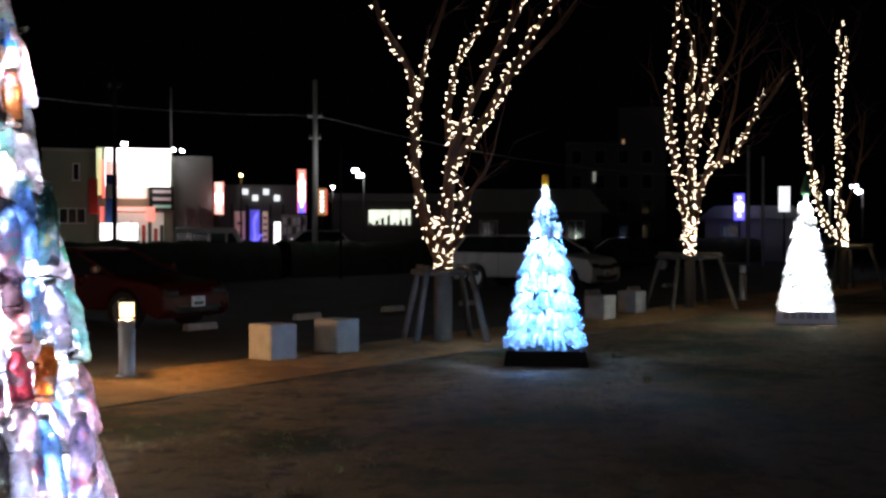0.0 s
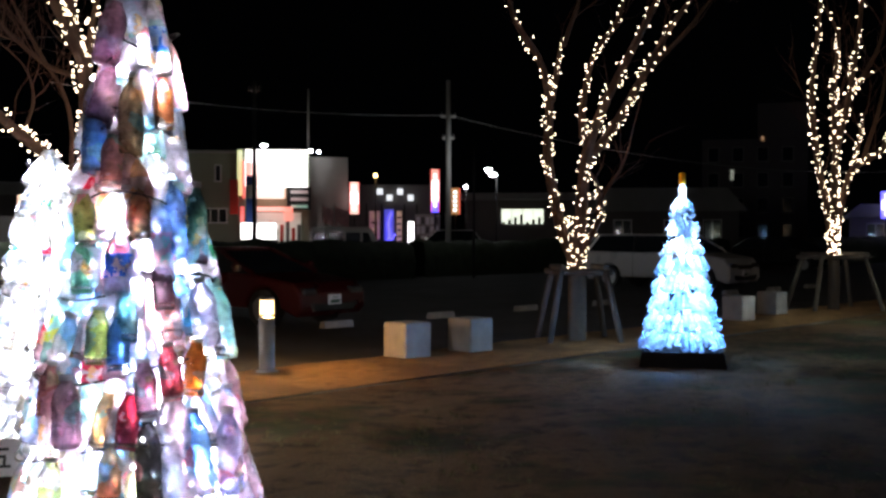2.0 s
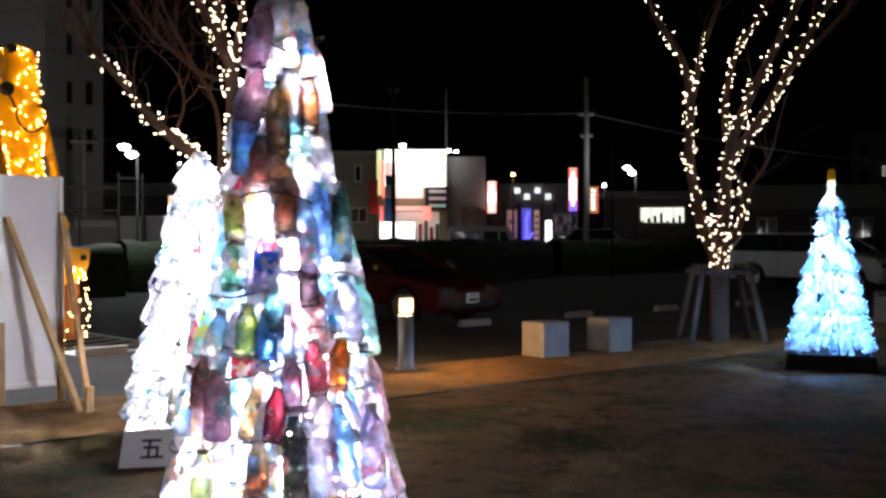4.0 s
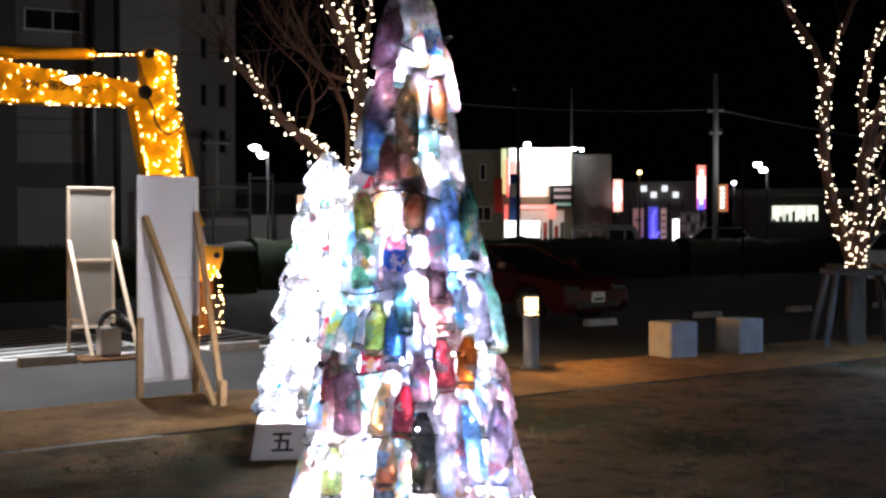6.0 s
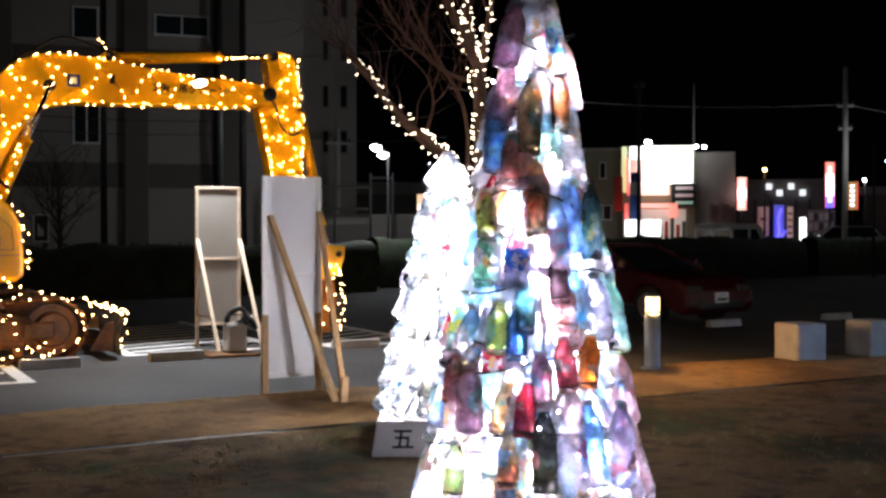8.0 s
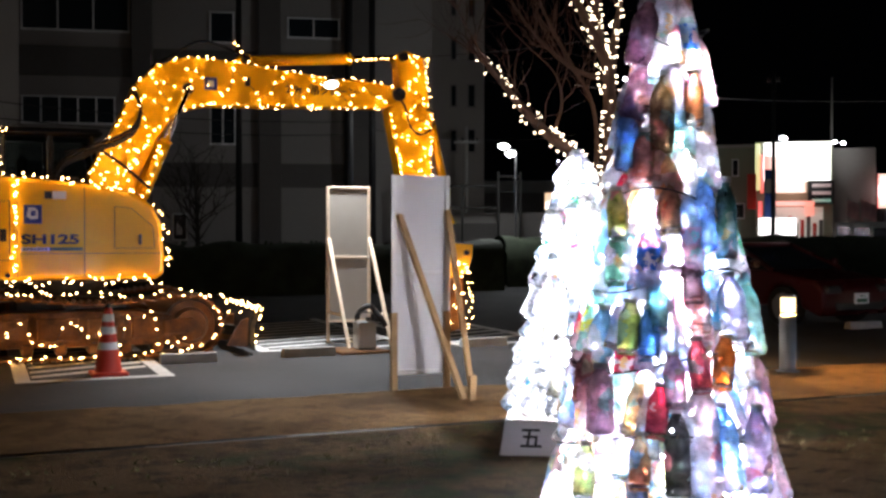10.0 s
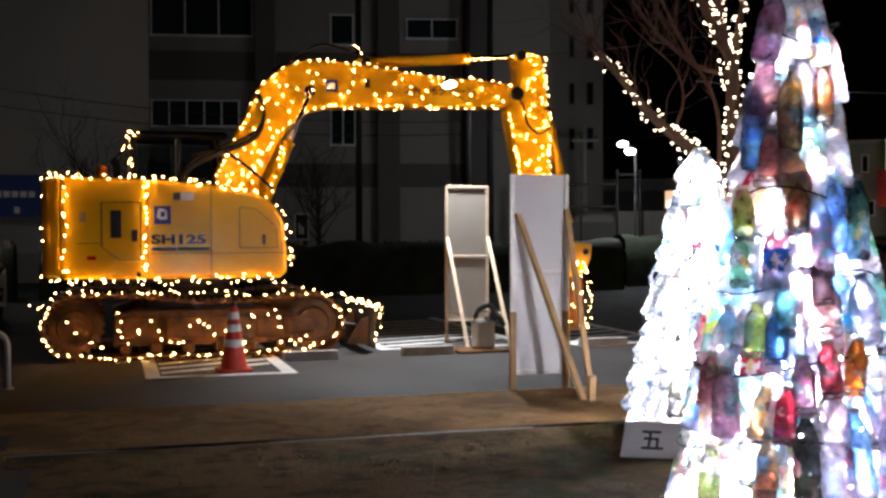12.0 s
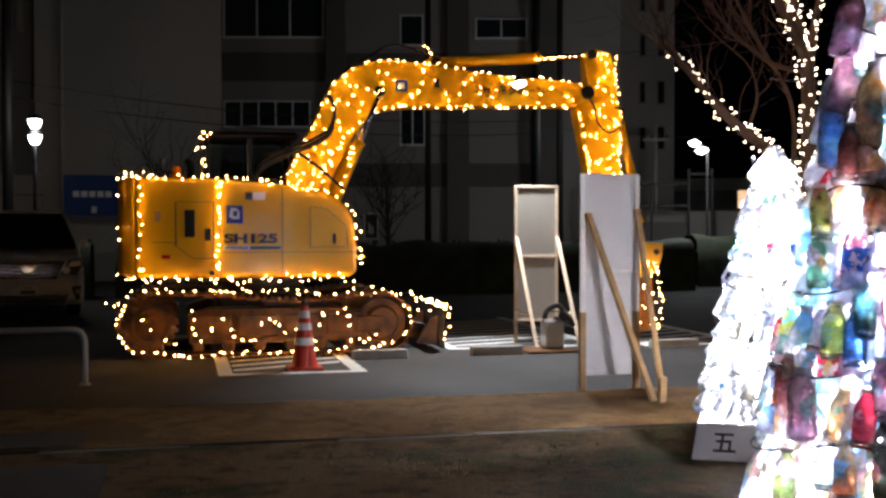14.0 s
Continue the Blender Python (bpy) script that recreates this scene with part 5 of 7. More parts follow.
Y0 = NEAR - 0.025
strand([(-0.75, -1.0, 2.12), (-0.45, Y0, 2.13), (0.38, Y0, 2.11), (1.1, Y0, 2.05), (1.5, Y0, 1.98), (1.72, Y0, 1.9), (1.9, Y0, 1.75), (2.0, Y0, 1.5), (2.02, Y0, 1.05)], 0.07)
strand([(-0.76, -0.9, 2.15), (-0.5, -1.1, 2.16)], 0.06)
# Sparse bulbs set off the tail, added to light the counterweight.
strand([(-0.78, -1.12, 2.1), (-0.78, -1.12, 1.5), (-0.78, -1.12, 0.97)], 0.22)
strand([(-0.52, Y0, 2.1), (-0.53, Y0, 1.5), (-0.52, Y0, 0.97)], 0.085)
strand([(0.36, Y0, 2.1), (0.34, Y0, 1.7), (0.37, Y0, 1.35), (0.31, Y0, 0.95)], 0.06)
strand([(-0.72, -1.0, 0.95), (-0.45, Y0, 0.93), (0.4, Y0, 0.91), (1.2, Y0, 0.92), (2.0, Y0, 0.92)], 0.075)
strand([(0.5, Y0, 0.98), (1.0, Y0, 0.96), (1.9, Y0, 0.98)], 0.22)
strand([(x, Y0 - 0.02, z) for x, z in ((-0.9, 0.62), (-0.6, 0.78), (0.0, 0.8), (0.5, 0.76), (0.9, 0.82), (1.5, 0.76), (2.2, 0.78), (2.6, 0.72), (2.95, 0.62))], 0.085, 0.04)
strand([(x, Y0 - 0.02, z) for x, z in ((-0.7, 0.66), (-0.8, 0.45), (-0.76, 0.2), (-0.5, 0.07), (0.2, 0.05), (0.8, 0.06), (1.5, 0.07), (2.2, 0.08), (2.55, 0.2), (2.66, 0.42), (2.55, 0.64))], 0.085, 0.03)
strand([(x, Y0 - 0.02, z) for x, z in ((0.05, 0.55), (0.15, 0.2), (0.4, 0.5), (0.5, 0.25), (0.8, 0.2), (0.95, 0.52), (1.2, 0.3), (1.5, 0.2), (1.55, 0.55), (1.9, 0.5), (1.95, 0.2), (2.2, 0.2))], 0.1, 0.05)
strand([(x, Y0 - 0.02, z) for x, z in ((-0.55, 0.5), (-0.42, 0.38), (-0.3, 0.25), (0.0, 0.15))], 0.13, 0.03)
strand([(2.6, Y0, 0.72), (2.9, Y0, 0.6), (3.08, Y0, 0.55), (3.12, Y0, 0.35), (3.06, Y0, 0.12)], 0.07)
strand([(2.75, Y0, 0.55), (3.1, Y0, 0.57), (3.12, -0.6, 0.57), (3.12, 0.0, 0.57)], 0.08)
strand([(0.3, 0.2, 2.82), (0.22, 0.2, 2.6), (0.2, 0.2, 2.2)], 0.07, 0.05)
strand([(0.2, 0.2, 2.8), (0.1, 0.2, 2.55), (0.12, 0.2, 2.2)], 0.12, 0.05)
FB = -0.235
strand([(x, FB, z) for x, z in ((1.26, 2.2), (1.62, 2.95), (1.82, 3.34), (2.06, 3.57), (2.45, 3.71), (2.9, 3.69), (3.9, 3.57), (5.2, 3.48))], 0.1, 0.03)
strand([(x, FB, z) for x, z in ((1.66, 1.95), (1.74, 2.25), (2.02, 2.75), (2.2, 2.94), (2.4, 3.03), (2.7, 3.1), (3.42, 3.11), (5.1, 3.16))], 0.1, 0.03)
zig = [(1.45, 2.0), (1.3, 2.25), (1.65, 2.2), (1.45, 2.55), (1.8, 2.5), (1.6, 2.85), (2.0, 2.8), (1.75, 3.2), (2.25, 3.05), (2.0, 3.45), (2.5, 3.2), (2.45, 3.6), (2.9, 3.2), (3.05, 3.6), (3.4, 3.2), (3.6, 3.5), (4.0, 3.2), (4.1, 3.48), (4.6, 3.2), (4.7, 3.45), (5.15, 3.25)]
strand([(x, FB, z) for x, z in zig], 0.12, 0.04)
strand([(1.9, -0.39, 2.0), (2.02, -0.39, 2.35), (2.1, -0.39, 2.6)], 0.07, 0.04)
strand([(1.5, -0.3, 2.0), (1.75, -0.33, 2.3), (1.9, -0.33, 2.6)], 0.07, 0.05)
FS = -0.19
strand([(x, FS, z) for x, z in ((5.45, 3.9), (5.7, 3.88), (5.72, 3.5), (5.78, 3.0), (5.78, 2.3), (5.86, 1.8))], 0.085, 0.02)
strand([(x, FS, z) for x, z in ((5.2, 3.1), (5.22, 2.9), (5.34, 2.3), (5.6, 1.6))], 0.075, 0.02)
strand([(x, FS, z) for x, z in ((5.4, 3.85), (5.68, 3.7), (5.42, 3.5), (5.72, 3.3), (5.35, 3.1), (5.78, 2.95), (5.35, 2.8), (5.82, 2.6), (5.42, 2.4), (5.84, 2.25), (5.55, 2.0))], 0.085, 0.03)
strand([(x, -0.5, z) for x, z in ((6.05, 1.1), (6.2, 0.95), (6.0, 0.75), (6.22, 0.6), (5.98, 0.5), (6.15, 0.3), (5.9, 0.2), (6.0, 0.08))], 0.055, 0.05)
strand([(x, -0.5, z) for x, z in ((6.18, 1.0), (6.24, 0.7), (6.24, 0.4), (6.2, 0.1))], 0.06, 0.03)
strand([(3.0, -0.18, 3.9), (3.2, -0.15, 3.84)], 0.1)
strand([(4.6, -0.1, 3.8), (5.3, -0.1, 3.87)], 0.06, 0.01)
ls = thing("light_string", EX, "strings of warm white bulbs wound over the yellow excavator", "light string")
place_bulbs(bulbs, 0.009, BULB, ls)
part("cable", wires, BLACKPAINT, ls)


# ---- parked cars ----
def wheel(parent, x, y, r=0.31, w=0.19):
    side = -1 if y < 0 else 1
    ty = part("wheel", Shape().tube([(x, y - w / 2, r), (x, y + w / 2, r)], r, 28, smooth=False), BLACK, parent, "black tyre")
    rim = Shape().tube([(x, y + side * (w / 2 - 0.01), r), (x, y + side * (w / 2 + 0.012), r)], r * 0.2, 14)
    for k in range(5):
        a = 2 * math.pi * k / 5
        rim.box((-0.03, w / 2 - 0.012, 0.0), (0.03, w / 2 + 0.008, r * 0.68), 0, pose(x, y, r, 0, math.degrees(a), 0 if side > 0 else 180))
    rim.tube([(x, y + side * (w / 2 - 0.02), r), (x, y + side * (w / 2 + 0.004), r)], [r * 0.7, r * 0.66], 24)
    part("rim", rim, STEEL, ty, "alloy rim")


def car(m, label, L, W, H, hood_z, hood_len, screen_len, rear_len, paint, nose=0.5, clearance=0.2, wheel_r=0.31, grille=True, head=HEADSHADED):
    """Nose towards -y of its place: local x is along the car with the nose at x = L/2."""
    t = thing("car", m @ pose(0, 0, 0, 0, 0, -90), label, "car", "parked cars")
    x0, x1 = -L / 2, L / 2
    roof_f, roof_r = x1 - hood_len - screen_len, x0 + rear_len
    belt = hood_z + 0.06
    front_ax, rear_ax = x1 - 0.82, x0 + 0.8
    def arch(cx):
        return [(cx + (wheel_r + 0.05) * math.cos(a), max(clearance, wheel_r + (wheel_r + 0.05) * math.sin(a))) for a in [math.pi * k / 8 for k in range(8, -1, -1)]]
    low = [(x0 + 0.06, clearance)] + arch(rear_ax) + arch(front_ax) + [(x1 - 0.1, clearance - 0.02), (x1, clearance + 0.12), (x1 - 0.02, nose + 0.08), (x1 - 0.2, hood_z - 0.08), (x1 - hood_len, belt), (x0 + rear_len * 0.25, belt + 0.02), (x0 + 0.03, belt - 0.05), (x0, 0.5)]
    body = recalc(part("body", Shape().prism(low, -W / 2, W / 2), paint, t, bevel=0.05))
    b0, b1 = x0 + max(rear_len * 0.12, 0.06), x1 - hood_len + 0.1
    hw, tw = W / 2 - 0.03, W / 2 - 0.2
    cabv = [(b0, -hw, belt), (b1, -hw, belt), (b1, hw, belt), (b0, hw, belt), (roof_r, -tw, H - 0.05), (roof_f, -tw, H - 0.05), (roof_f, tw, H - 0.05), (roof_r, tw, H - 0.05)]
    part("glasshouse", Shape().add(cabv, [(0, 1, 5, 4), (1, 2, 6, 5), (2, 3, 7, 6), (3, 0, 4, 7), (4, 5, 6, 7)]), DARKGLASS, t, "dark windows")
    part("roof", Shape().box((roof_r - 0.03, -tw - 0.015, H - 0.06), (roof_f + 0.02, tw + 0.015, H), 0.03), paint, t)
    for s in (-1, 1):
        for (xa, xb) in ((b1, roof_f), (b0, roof_r)):
            part("pillar", beam((xa, s * (hw + 0.004), belt), (xb, s * (tw + 0.004), H - 0.04), 0.06, 0.05), paint, t)
        xm = (roof_f + roof_r) / 2
        part("pillar", beam((xm, s * (hw + 0.004), belt), (xm, s * (tw + 0.004), H - 0.04), 0.06, 0.04), BLACKPAINT, t)
        part("mirror", Shape().box((b1 - 0.32, s * (W / 2 + 0.02), belt + 0.03), (b1 - 0.18, s * (W / 2 + 0.16), belt + 0.16), 0.03), paint, t)
        part("headlight", Shape().box((x1 - 0.2, s * (W / 2 - 0.42), nose + 0.02), (x1 + 0.005, s * (W / 2 - 0.06), nose + 0.16), 0.04), head, t, "clear headlamp")
        part("fog_lamp", Shape().tube([(x1 - 0.06, s * (W / 2 - 0.3), clearance + 0.16), (x1 + 0.01, s * (W / 2 - 0.3), clearance + 0.16)], 0.05, 12), head, t)
        part("tail_lamp", Shape().box((x0 - 0.01, s * (W / 2 - 0.3), belt - 0.3), (x0 + 0.1, s * (W / 2 - 0.03), belt - 0.1), 0.03), REDLENS, t)
        part("door_gap", beam((xm, s * (W / 2 + 0.001), clearance + 0.1), (xm, s * (W / 2 + 0.001), belt), 0.012, 0.004), BLACKPAINT, t)
        for ax in (front_ax, rear_ax):
            wheel(t, ax, s * (W / 2 - 0.1), wheel_r)
    if grille:
        part("grille", Shape().box((x1 - 0.06, -0.42, nose), (x1 + 0.008, 0.42, nose + 0.12), 0.02), BLACKPAINT, t)
        for k in range(3):
            part("grille_bar", Shape().box((x1 - 0.02, -0.42, nose + 0.02 + 0.035 * k), (x1 + 0.014, 0.42, nose + 0.032 + 0.035 * k)), CHROME, t)
    part("intake", Shape().box((x1 - 0.06, -0.55, clearance + 0.06), (x1 + 0.004, 0.55, clearance + 0.2), 0.02), BLACKPAINT, t)
    pl = part("number_plate", Shape().box((x1 - 0.01, -0.165, clearance + 0.17), (x1 + 0.018, 0.165, clearance + 0.335), 0.005), STICKERWHITE, t, "white plate with plain bars")
    part("bar", Shape().box((x1 + 0.0185, -0.12, clearance + 0.195), (x1 + 0.021, 0.12, clearance + 0.25)), STICKERGREEN, pl)
    part("bar", Shape().box((x1 + 0.0185, -0.07, clearance + 0.285), (x1 + 0.021, 0.07, clearance + 0.3)), STICKERGREEN, pl)
    return t


car(at(12.32, 15.75, 0, 9), "dark red hatchback parked with its nose to the lawn", 4.3, 1.7, 1.3, 0.82, 1.15, 0.8, 1.0, CARRED, 0.5, 0.2, grille=False)
car(at(28.1, 16.3), "silver estate car parked with its nose to the lawn", 4.6, 1.75, 1.55, 0.98, 1.1, 0.65, 0.35, CARSILVER, 0.6, 0.24, 0.33)
minivan = car(at(-3.05, 22.3, 0, 11), "pale minivan with a dark windscreen facing the lawn", 4.8, 1.83, 1.86, 1.12, 0.75, 0.85, 0.3, CARWHITE, 0.72, 0.24, 0.34, grille=False, head=HEADLAMP)


def side_van(m, label):
    """A boxy van seen side on: local x along it, its near side at y = 0."""
    t = thing("van", m, label, "van", "parked cars")
    prof = [(-1.65, 0.25), (1.65, 0.25), (1.72, 0.75), (1.62, 1.15), (1.3, 1.82), (1.1, 1.92), (-1.6, 1.92), (-1.7, 1.7), (-1.7, 0.5)]
    recalc(part("body", Shape().prism(prof, 0, 1.45), CARWHITE, t, bevel=0.06))
    for x0, x1 in ((-1.55, -0.95), (-0.8, -0.1), (0.05, 0.75)):
        part("window", Shape().box((x0, -0.012, 1.15), (x1, 0.02, 1.65), 0.01), DARKGLASS, t)
    part("window", Shape().prism([(0.85, 1.15), (1.35, 1.15), (1.12, 1.65), (0.85, 1.65)], -0.012, 0.02), DARKGLASS, t)
    part("side_stripe", Shape().box((-0.6, -0.008, 0.85), (0.3, -0.002, 0.95)), POLEGREY, t)
    part("rear_lamp", Shape().box((-1.71, -0.01, 0.8), (-1.62, 0.1, 1.1), 0.01), REDLENS, t)
    for x in (-1.05, 1.1):
        wheel(t, x, 0.06, 0.27, 0.15)
        wheel(t, x, 1.38, 0.27, 0.15)


side_van(far(11.75, 55), "white boxy van parked side on before the shops")
car(far(-10.2, 50) @ pose(0, 0, 0, 0, 0, 60), "dark car on the far side of the car park", 4.3, 1.7, 1.45, 0.92, 1.1, 0.7, 0.7, CARBLACK, 0.6, 0.22)
car(far(6.3, 58) @ pose(0, 0, 0, 0, 0, 100), "small white truck beside the far shop", 3.4, 1.5, 1.8, 1.1, 0.3, 0.4, 0.8, CARWHITE, 0.7, 0.25, 0.27)


def front_plate(name, outline, x, depth, mat, parent, label=""):
    """A piece of a car's nose: an outline of (y, z) standing proud of x."""
    n = len(outline)
    vs = [(x, y, z) for y, z in outline] + [(x + depth, y, z) for y, z in outline]
    fs = [tuple(range(n)), tuple(range(n, 2 * n))] + [(k, (k + 1) % n, (k + 1) % n + n, k + n) for k in range(n)]
    return recalc(part(name, Shape().add(vs, fs), mat, parent, label, bevel=0.008))


part("bumper", Shape().box((2.2, -0.9, 0.25), (2.404, 0.9, 1.0), 0.07), CARWHITE, minivan)
front_plate("grille", [(-0.46, 0.68), (0.46, 0.68), (0.62, 0.98), (-0.62, 0.98)], 2.395, 0.03, BLACKPAINT, minivan, "wide dark grille")
for z in (0.74, 0.8, 0.86, 0.92):
    for sd in (-1, 1):
        part("grille_bar", beam((2.428, 0.0, z - 0.03), (2.428, sd * 0.5, z + 0.015), 0.012, 0.012), CHROME, minivan)
front_plate("emblem", [(-0.13, 0.9), (-0.06, 0.8), (0.06, 0.8), (0.13, 0.9), (0.06, 0.87), (0.0, 0.9), (-0.06, 0.87)], 2.43, 0.012, CHROME, minivan, "plain chrome emblem")
front_plate("intake", [(-0.6, 0.27), (0.6, 0.27), (0.66, 0.41), (-0.66, 0.41)], 2.395, 0.016, BLACKPAINT, minivan)
for sd in (-1, 1):
    front_plate("headlight_housing", [(sd * 0.5, 0.74), (sd * 0.8, 0.74), (sd * 0.9, 0.9), (sd * 0.88, 1.02), (sd * 0.66, 1.0)], 2.38, 0.028, BLACKPAINT, minivan, "black headlamp housing")
    front_plate("headlight", [(sd * 0.64, 0.88), (sd * 0.86, 0.9), (sd * 0.85, 1.0), (sd * 0.7, 0.98)], 2.409, 0.012, HEADLAMP, minivan, "clear headlamp")
    part("projector_lamp", Shape().tube([(2.4, sd * 0.62, 0.82), (2.425, sd * 0.62, 0.82)], 0.06, 14), HEADLAMP, minivan)
    front_plate("fog_pocket", [(sd * 0.7, 0.54), (sd * 0.86, 0.56), (sd * 0.84, 0.32), (sd * 0.78, 0.32)], 2.396, 0.015, BLACKPAINT, minivan)
    part("fog_lamp", Shape().tube([(2.405, sd * 0.81, 0.46), (2.42, sd * 0.81, 0.46)], 0.045, 14), HEADLAMP, minivan)


# ---- hedges ----
def hedge(m, length, h, depth, seed):
    rnd = random.Random(seed)
    s = Shape()
    nx = int(length / 0.3)
    ring = [(-0.5, 0.0), (-0.52, 0.5), (-0.42, 0.9), (-0.15, 1.0), (0.15, 1.0), (0.42, 0.9), (0.52, 0.5), (0.5, 0.0)]
    vs, fs = [], []
    for i in range(nx + 1):
        for j, (y, z) in enumerate(ring):
            k = 1 + 0.12 * noise.noise((i * 0.5 + seed, j * 0.7, 0))
            vs.append((i * 0.3, y * depth * k, z * h * (1 + 0.14 * noise.noise((i * 0.37, j * 0.2, seed)))))
    for i in range(nx):
        for j in range(7):
            fs.append((i * 8 + j, i * 8 + j + 1, i * 8 + j + 9, i * 8 + j + 8))
    s.add(vs, fs, True)
    for _ in range(int(length * 30)):
        x, a = rnd.uniform(0, length), rnd.uniform(0.2, 2.94)
        c = Vector((x, math.cos(a) * depth * 0.52, abs(math.sin(a)) * h * 1.0))
        d = Vector((rnd.uniform(-1, 1), rnd.uniform(-1, 1), rnd.uniform(-0.5, 1))).normalized() * 0.09
        e = d.orthogonal() * 0.5
        s.add([c - e, c + d, c + e, c - d * 0.6], [(0, 1, 2, 3)])
    ob = part("hedge", s, HEDGE, None, m=m)
    return tagged(ob, "dark clipped hedge along the car park", "hedge", "hedges", "stuff")


hedge(at(-14, 26.0), 12, 1.25, 1.1, 1)
hedge(at(-1.5, 26.2), 14, 1.22, 1.1, 2)
hedge(at(13, 27.5), 16, 1.3, 1.1, 3)
hedge(at(30, 28.0), 24, 1.3, 1.1, 4)
hedge(at(55, 24.0), 24, 1.4, 1.2, 5)


# ---- buildings on the side of the machine ----
def window(parent, x0, z0, x1, z1, y, panes=1, glass_mat=DARKGLASS, frame_mat=STICKERWHITE):
    w = part("window", Shape().box((x0, y - 0.05, z0), (x1, y + 0.02, z1)), glass_mat, parent)
    part("sill", Shape().box((x0 - 0.05, y - 0.12, z0 - 0.06), (x1 + 0.05, y, z0 - 0.002), 0.01), frame_mat, w)
    part("frame", Shape().box((x0 - 0.04, y - 0.09, z1 + 0.002), (x1 + 0.04, y, z1 + 0.05), 0.01), frame_mat, w)
    for k in range(panes + 1):
        x = x0 + (x1 - x0) * k / panes
        part("frame", Shape().box((x - 0.025, y - 0.09, z0), (x + 0.025, y - 0.052, z1)), frame_mat, w)
    return w


b = thing("office_building", far(44.0, 38), "grey rendered office building with dark window rows", "building")
part("wall", Shape().box((-6.3, 0, 0), (7.2, 9, 13)), STONEWALL2, b)
for x0, x1 in ((-2.75, -2.1), (1.3, 2.05), (4.2, 5.0)):
    part("pilaster", Shape().box((x0, -0.35, 0), (x1, 0.0, 13), 0.02), DARKWALL, b, "dark pilaster")
for z0, z1 in ((2.95, 3.75), (6.5, 7.45)):
    for x0, x1 in ((-6.25, -2.78), (-2.08, 1.28), (2.07, 4.18)):
        part("band", Shape().box((x0, -0.08, z0), (x1, 0.0, z1)), DARKWALL, b, "dark spandrel band")
window(b, -6.15, 5.0, -3.3, 5.8, 0, 5)
window(b, -6.15, 8.0, -2.85, 9.3, 0, 3)
window(b, -0.25, 7.75, 0.5, 8.7, 0, 1)
window(b, -0.25, 4.4, 0.55, 5.6, 0, 2)
window(b, 2.3, 8.0, 4.0, 8.6, 0, 2)
window(b, -0.25, 10.4, 0.5, 11.4, 0, 1)
window(b, -6.15, 10.8, -2.85, 12.0, 0, 3)

b = thing("hall_building", far(53.6, 34.5), "pale rendered hall with a blank wall and a downpipe", "building")
part("wall", Shape().box((-5.2, 0, 0), (0.15, 8, 12)), STONEWALL, b)
part("wall", Shape().box((-9.5, 0.9, 0), (-5.22, 8, 12)), STONEWALL2, b)
part("downpipe", Shape().tube([(-4.45, -0.06, 0), (-4.45, -0.06, 12)], 0.06, 10), STONEWALL, b)
part("plinth", Shape().box((-4.4, -0.06, 0), (0.1, -0.002, 0.85), 0.01), STONEWALL2, b)
part("low_wall", Shape().box((-9.0, -0.6, 0), (-4.9, -0.35, 3.1), 0.02), STONEWALL, b, "pale panelled low wall")
for z in (1.9, 2.5):
    part("joint", Shape().box((-9.0, -0.606, z), (-4.9, -0.601, z + 0.03)), DARKWALL, b)
part("wall_lamp", Shape().box((-5.8, 0.7, 7.4), (-5.6, 0.88, 8.4), 0.02), STONEWALL, b)
window(b, -9.2, 5.5, -8.2, 7.5, 0.9, 1)

t = thing("banner", far(58.75, 33.6), "blue cloth banner with faded white bars of writing", "banner")
part("cloth", Shape().box((-1.25, 0, 1.9), (0.35, 0.02, 3.08), 0.004), BANNERBLUE, t)
for k in range(5):
    part("bar", Shape().box((-1.0 + 0.22 * k, -0.006, 2.45), (-0.83 + 0.22 * k, -0.002, 2.62)), STICKERWHITE, t, "white writing as a plain bar")
part("bar", Shape().box((-0.5, -0.006, 2.0), (-0.36, -0.002, 2.18)), STICKERWHITE, t)
for x in (-1.2, 0.3):
    part("post", Shape().tube([(x, 0.06, 0), (x, 0.06, 3.15)], 0.03, 8), POLEGREY, t)

b = thing("tower_building", far(34.2, 45) @ pose(1.4, 0, 0), "pale apartment tower with narrow windows", "building")
part("wall", Shape().box((-1.87, 0, 0), (0.55, 8, 16), 0.02), STONEWALL, b)
part("wall", Shape().box((0.56, 0.25, 0), (1.45, 8, 16), 0.02), STONEWALL, b)
for z in (4.7, 6.5, 8.35, 10.1, 11.9):
    window(b, 0.1, z, 0.32, z + 0.8, 0, 1, DARKGLASS, STONEWALL2)
    window(b, 0.8, z, 1.08, z + 0.85, 0.25, 1, DARKGLASS, STONEWALL2)

b = thing("long_shed", far(29.0, 50), "dark low shed behind the street", "building")
part("wall", Shape().box((-5, 0, 0), (7, 6, 3.2), 0.02), DARKWALL, b)
part("roof", Shape().prism([(-5.3, 3.2), (7.3, 3.2), (7.0, 3.7), (-5.0, 3.7)], -0.4, 6.4), ROOF, b)
for x in (-3, 0, 3):
    window(b, x, 1.2, x + 1.2, 2.2, 0, 2)

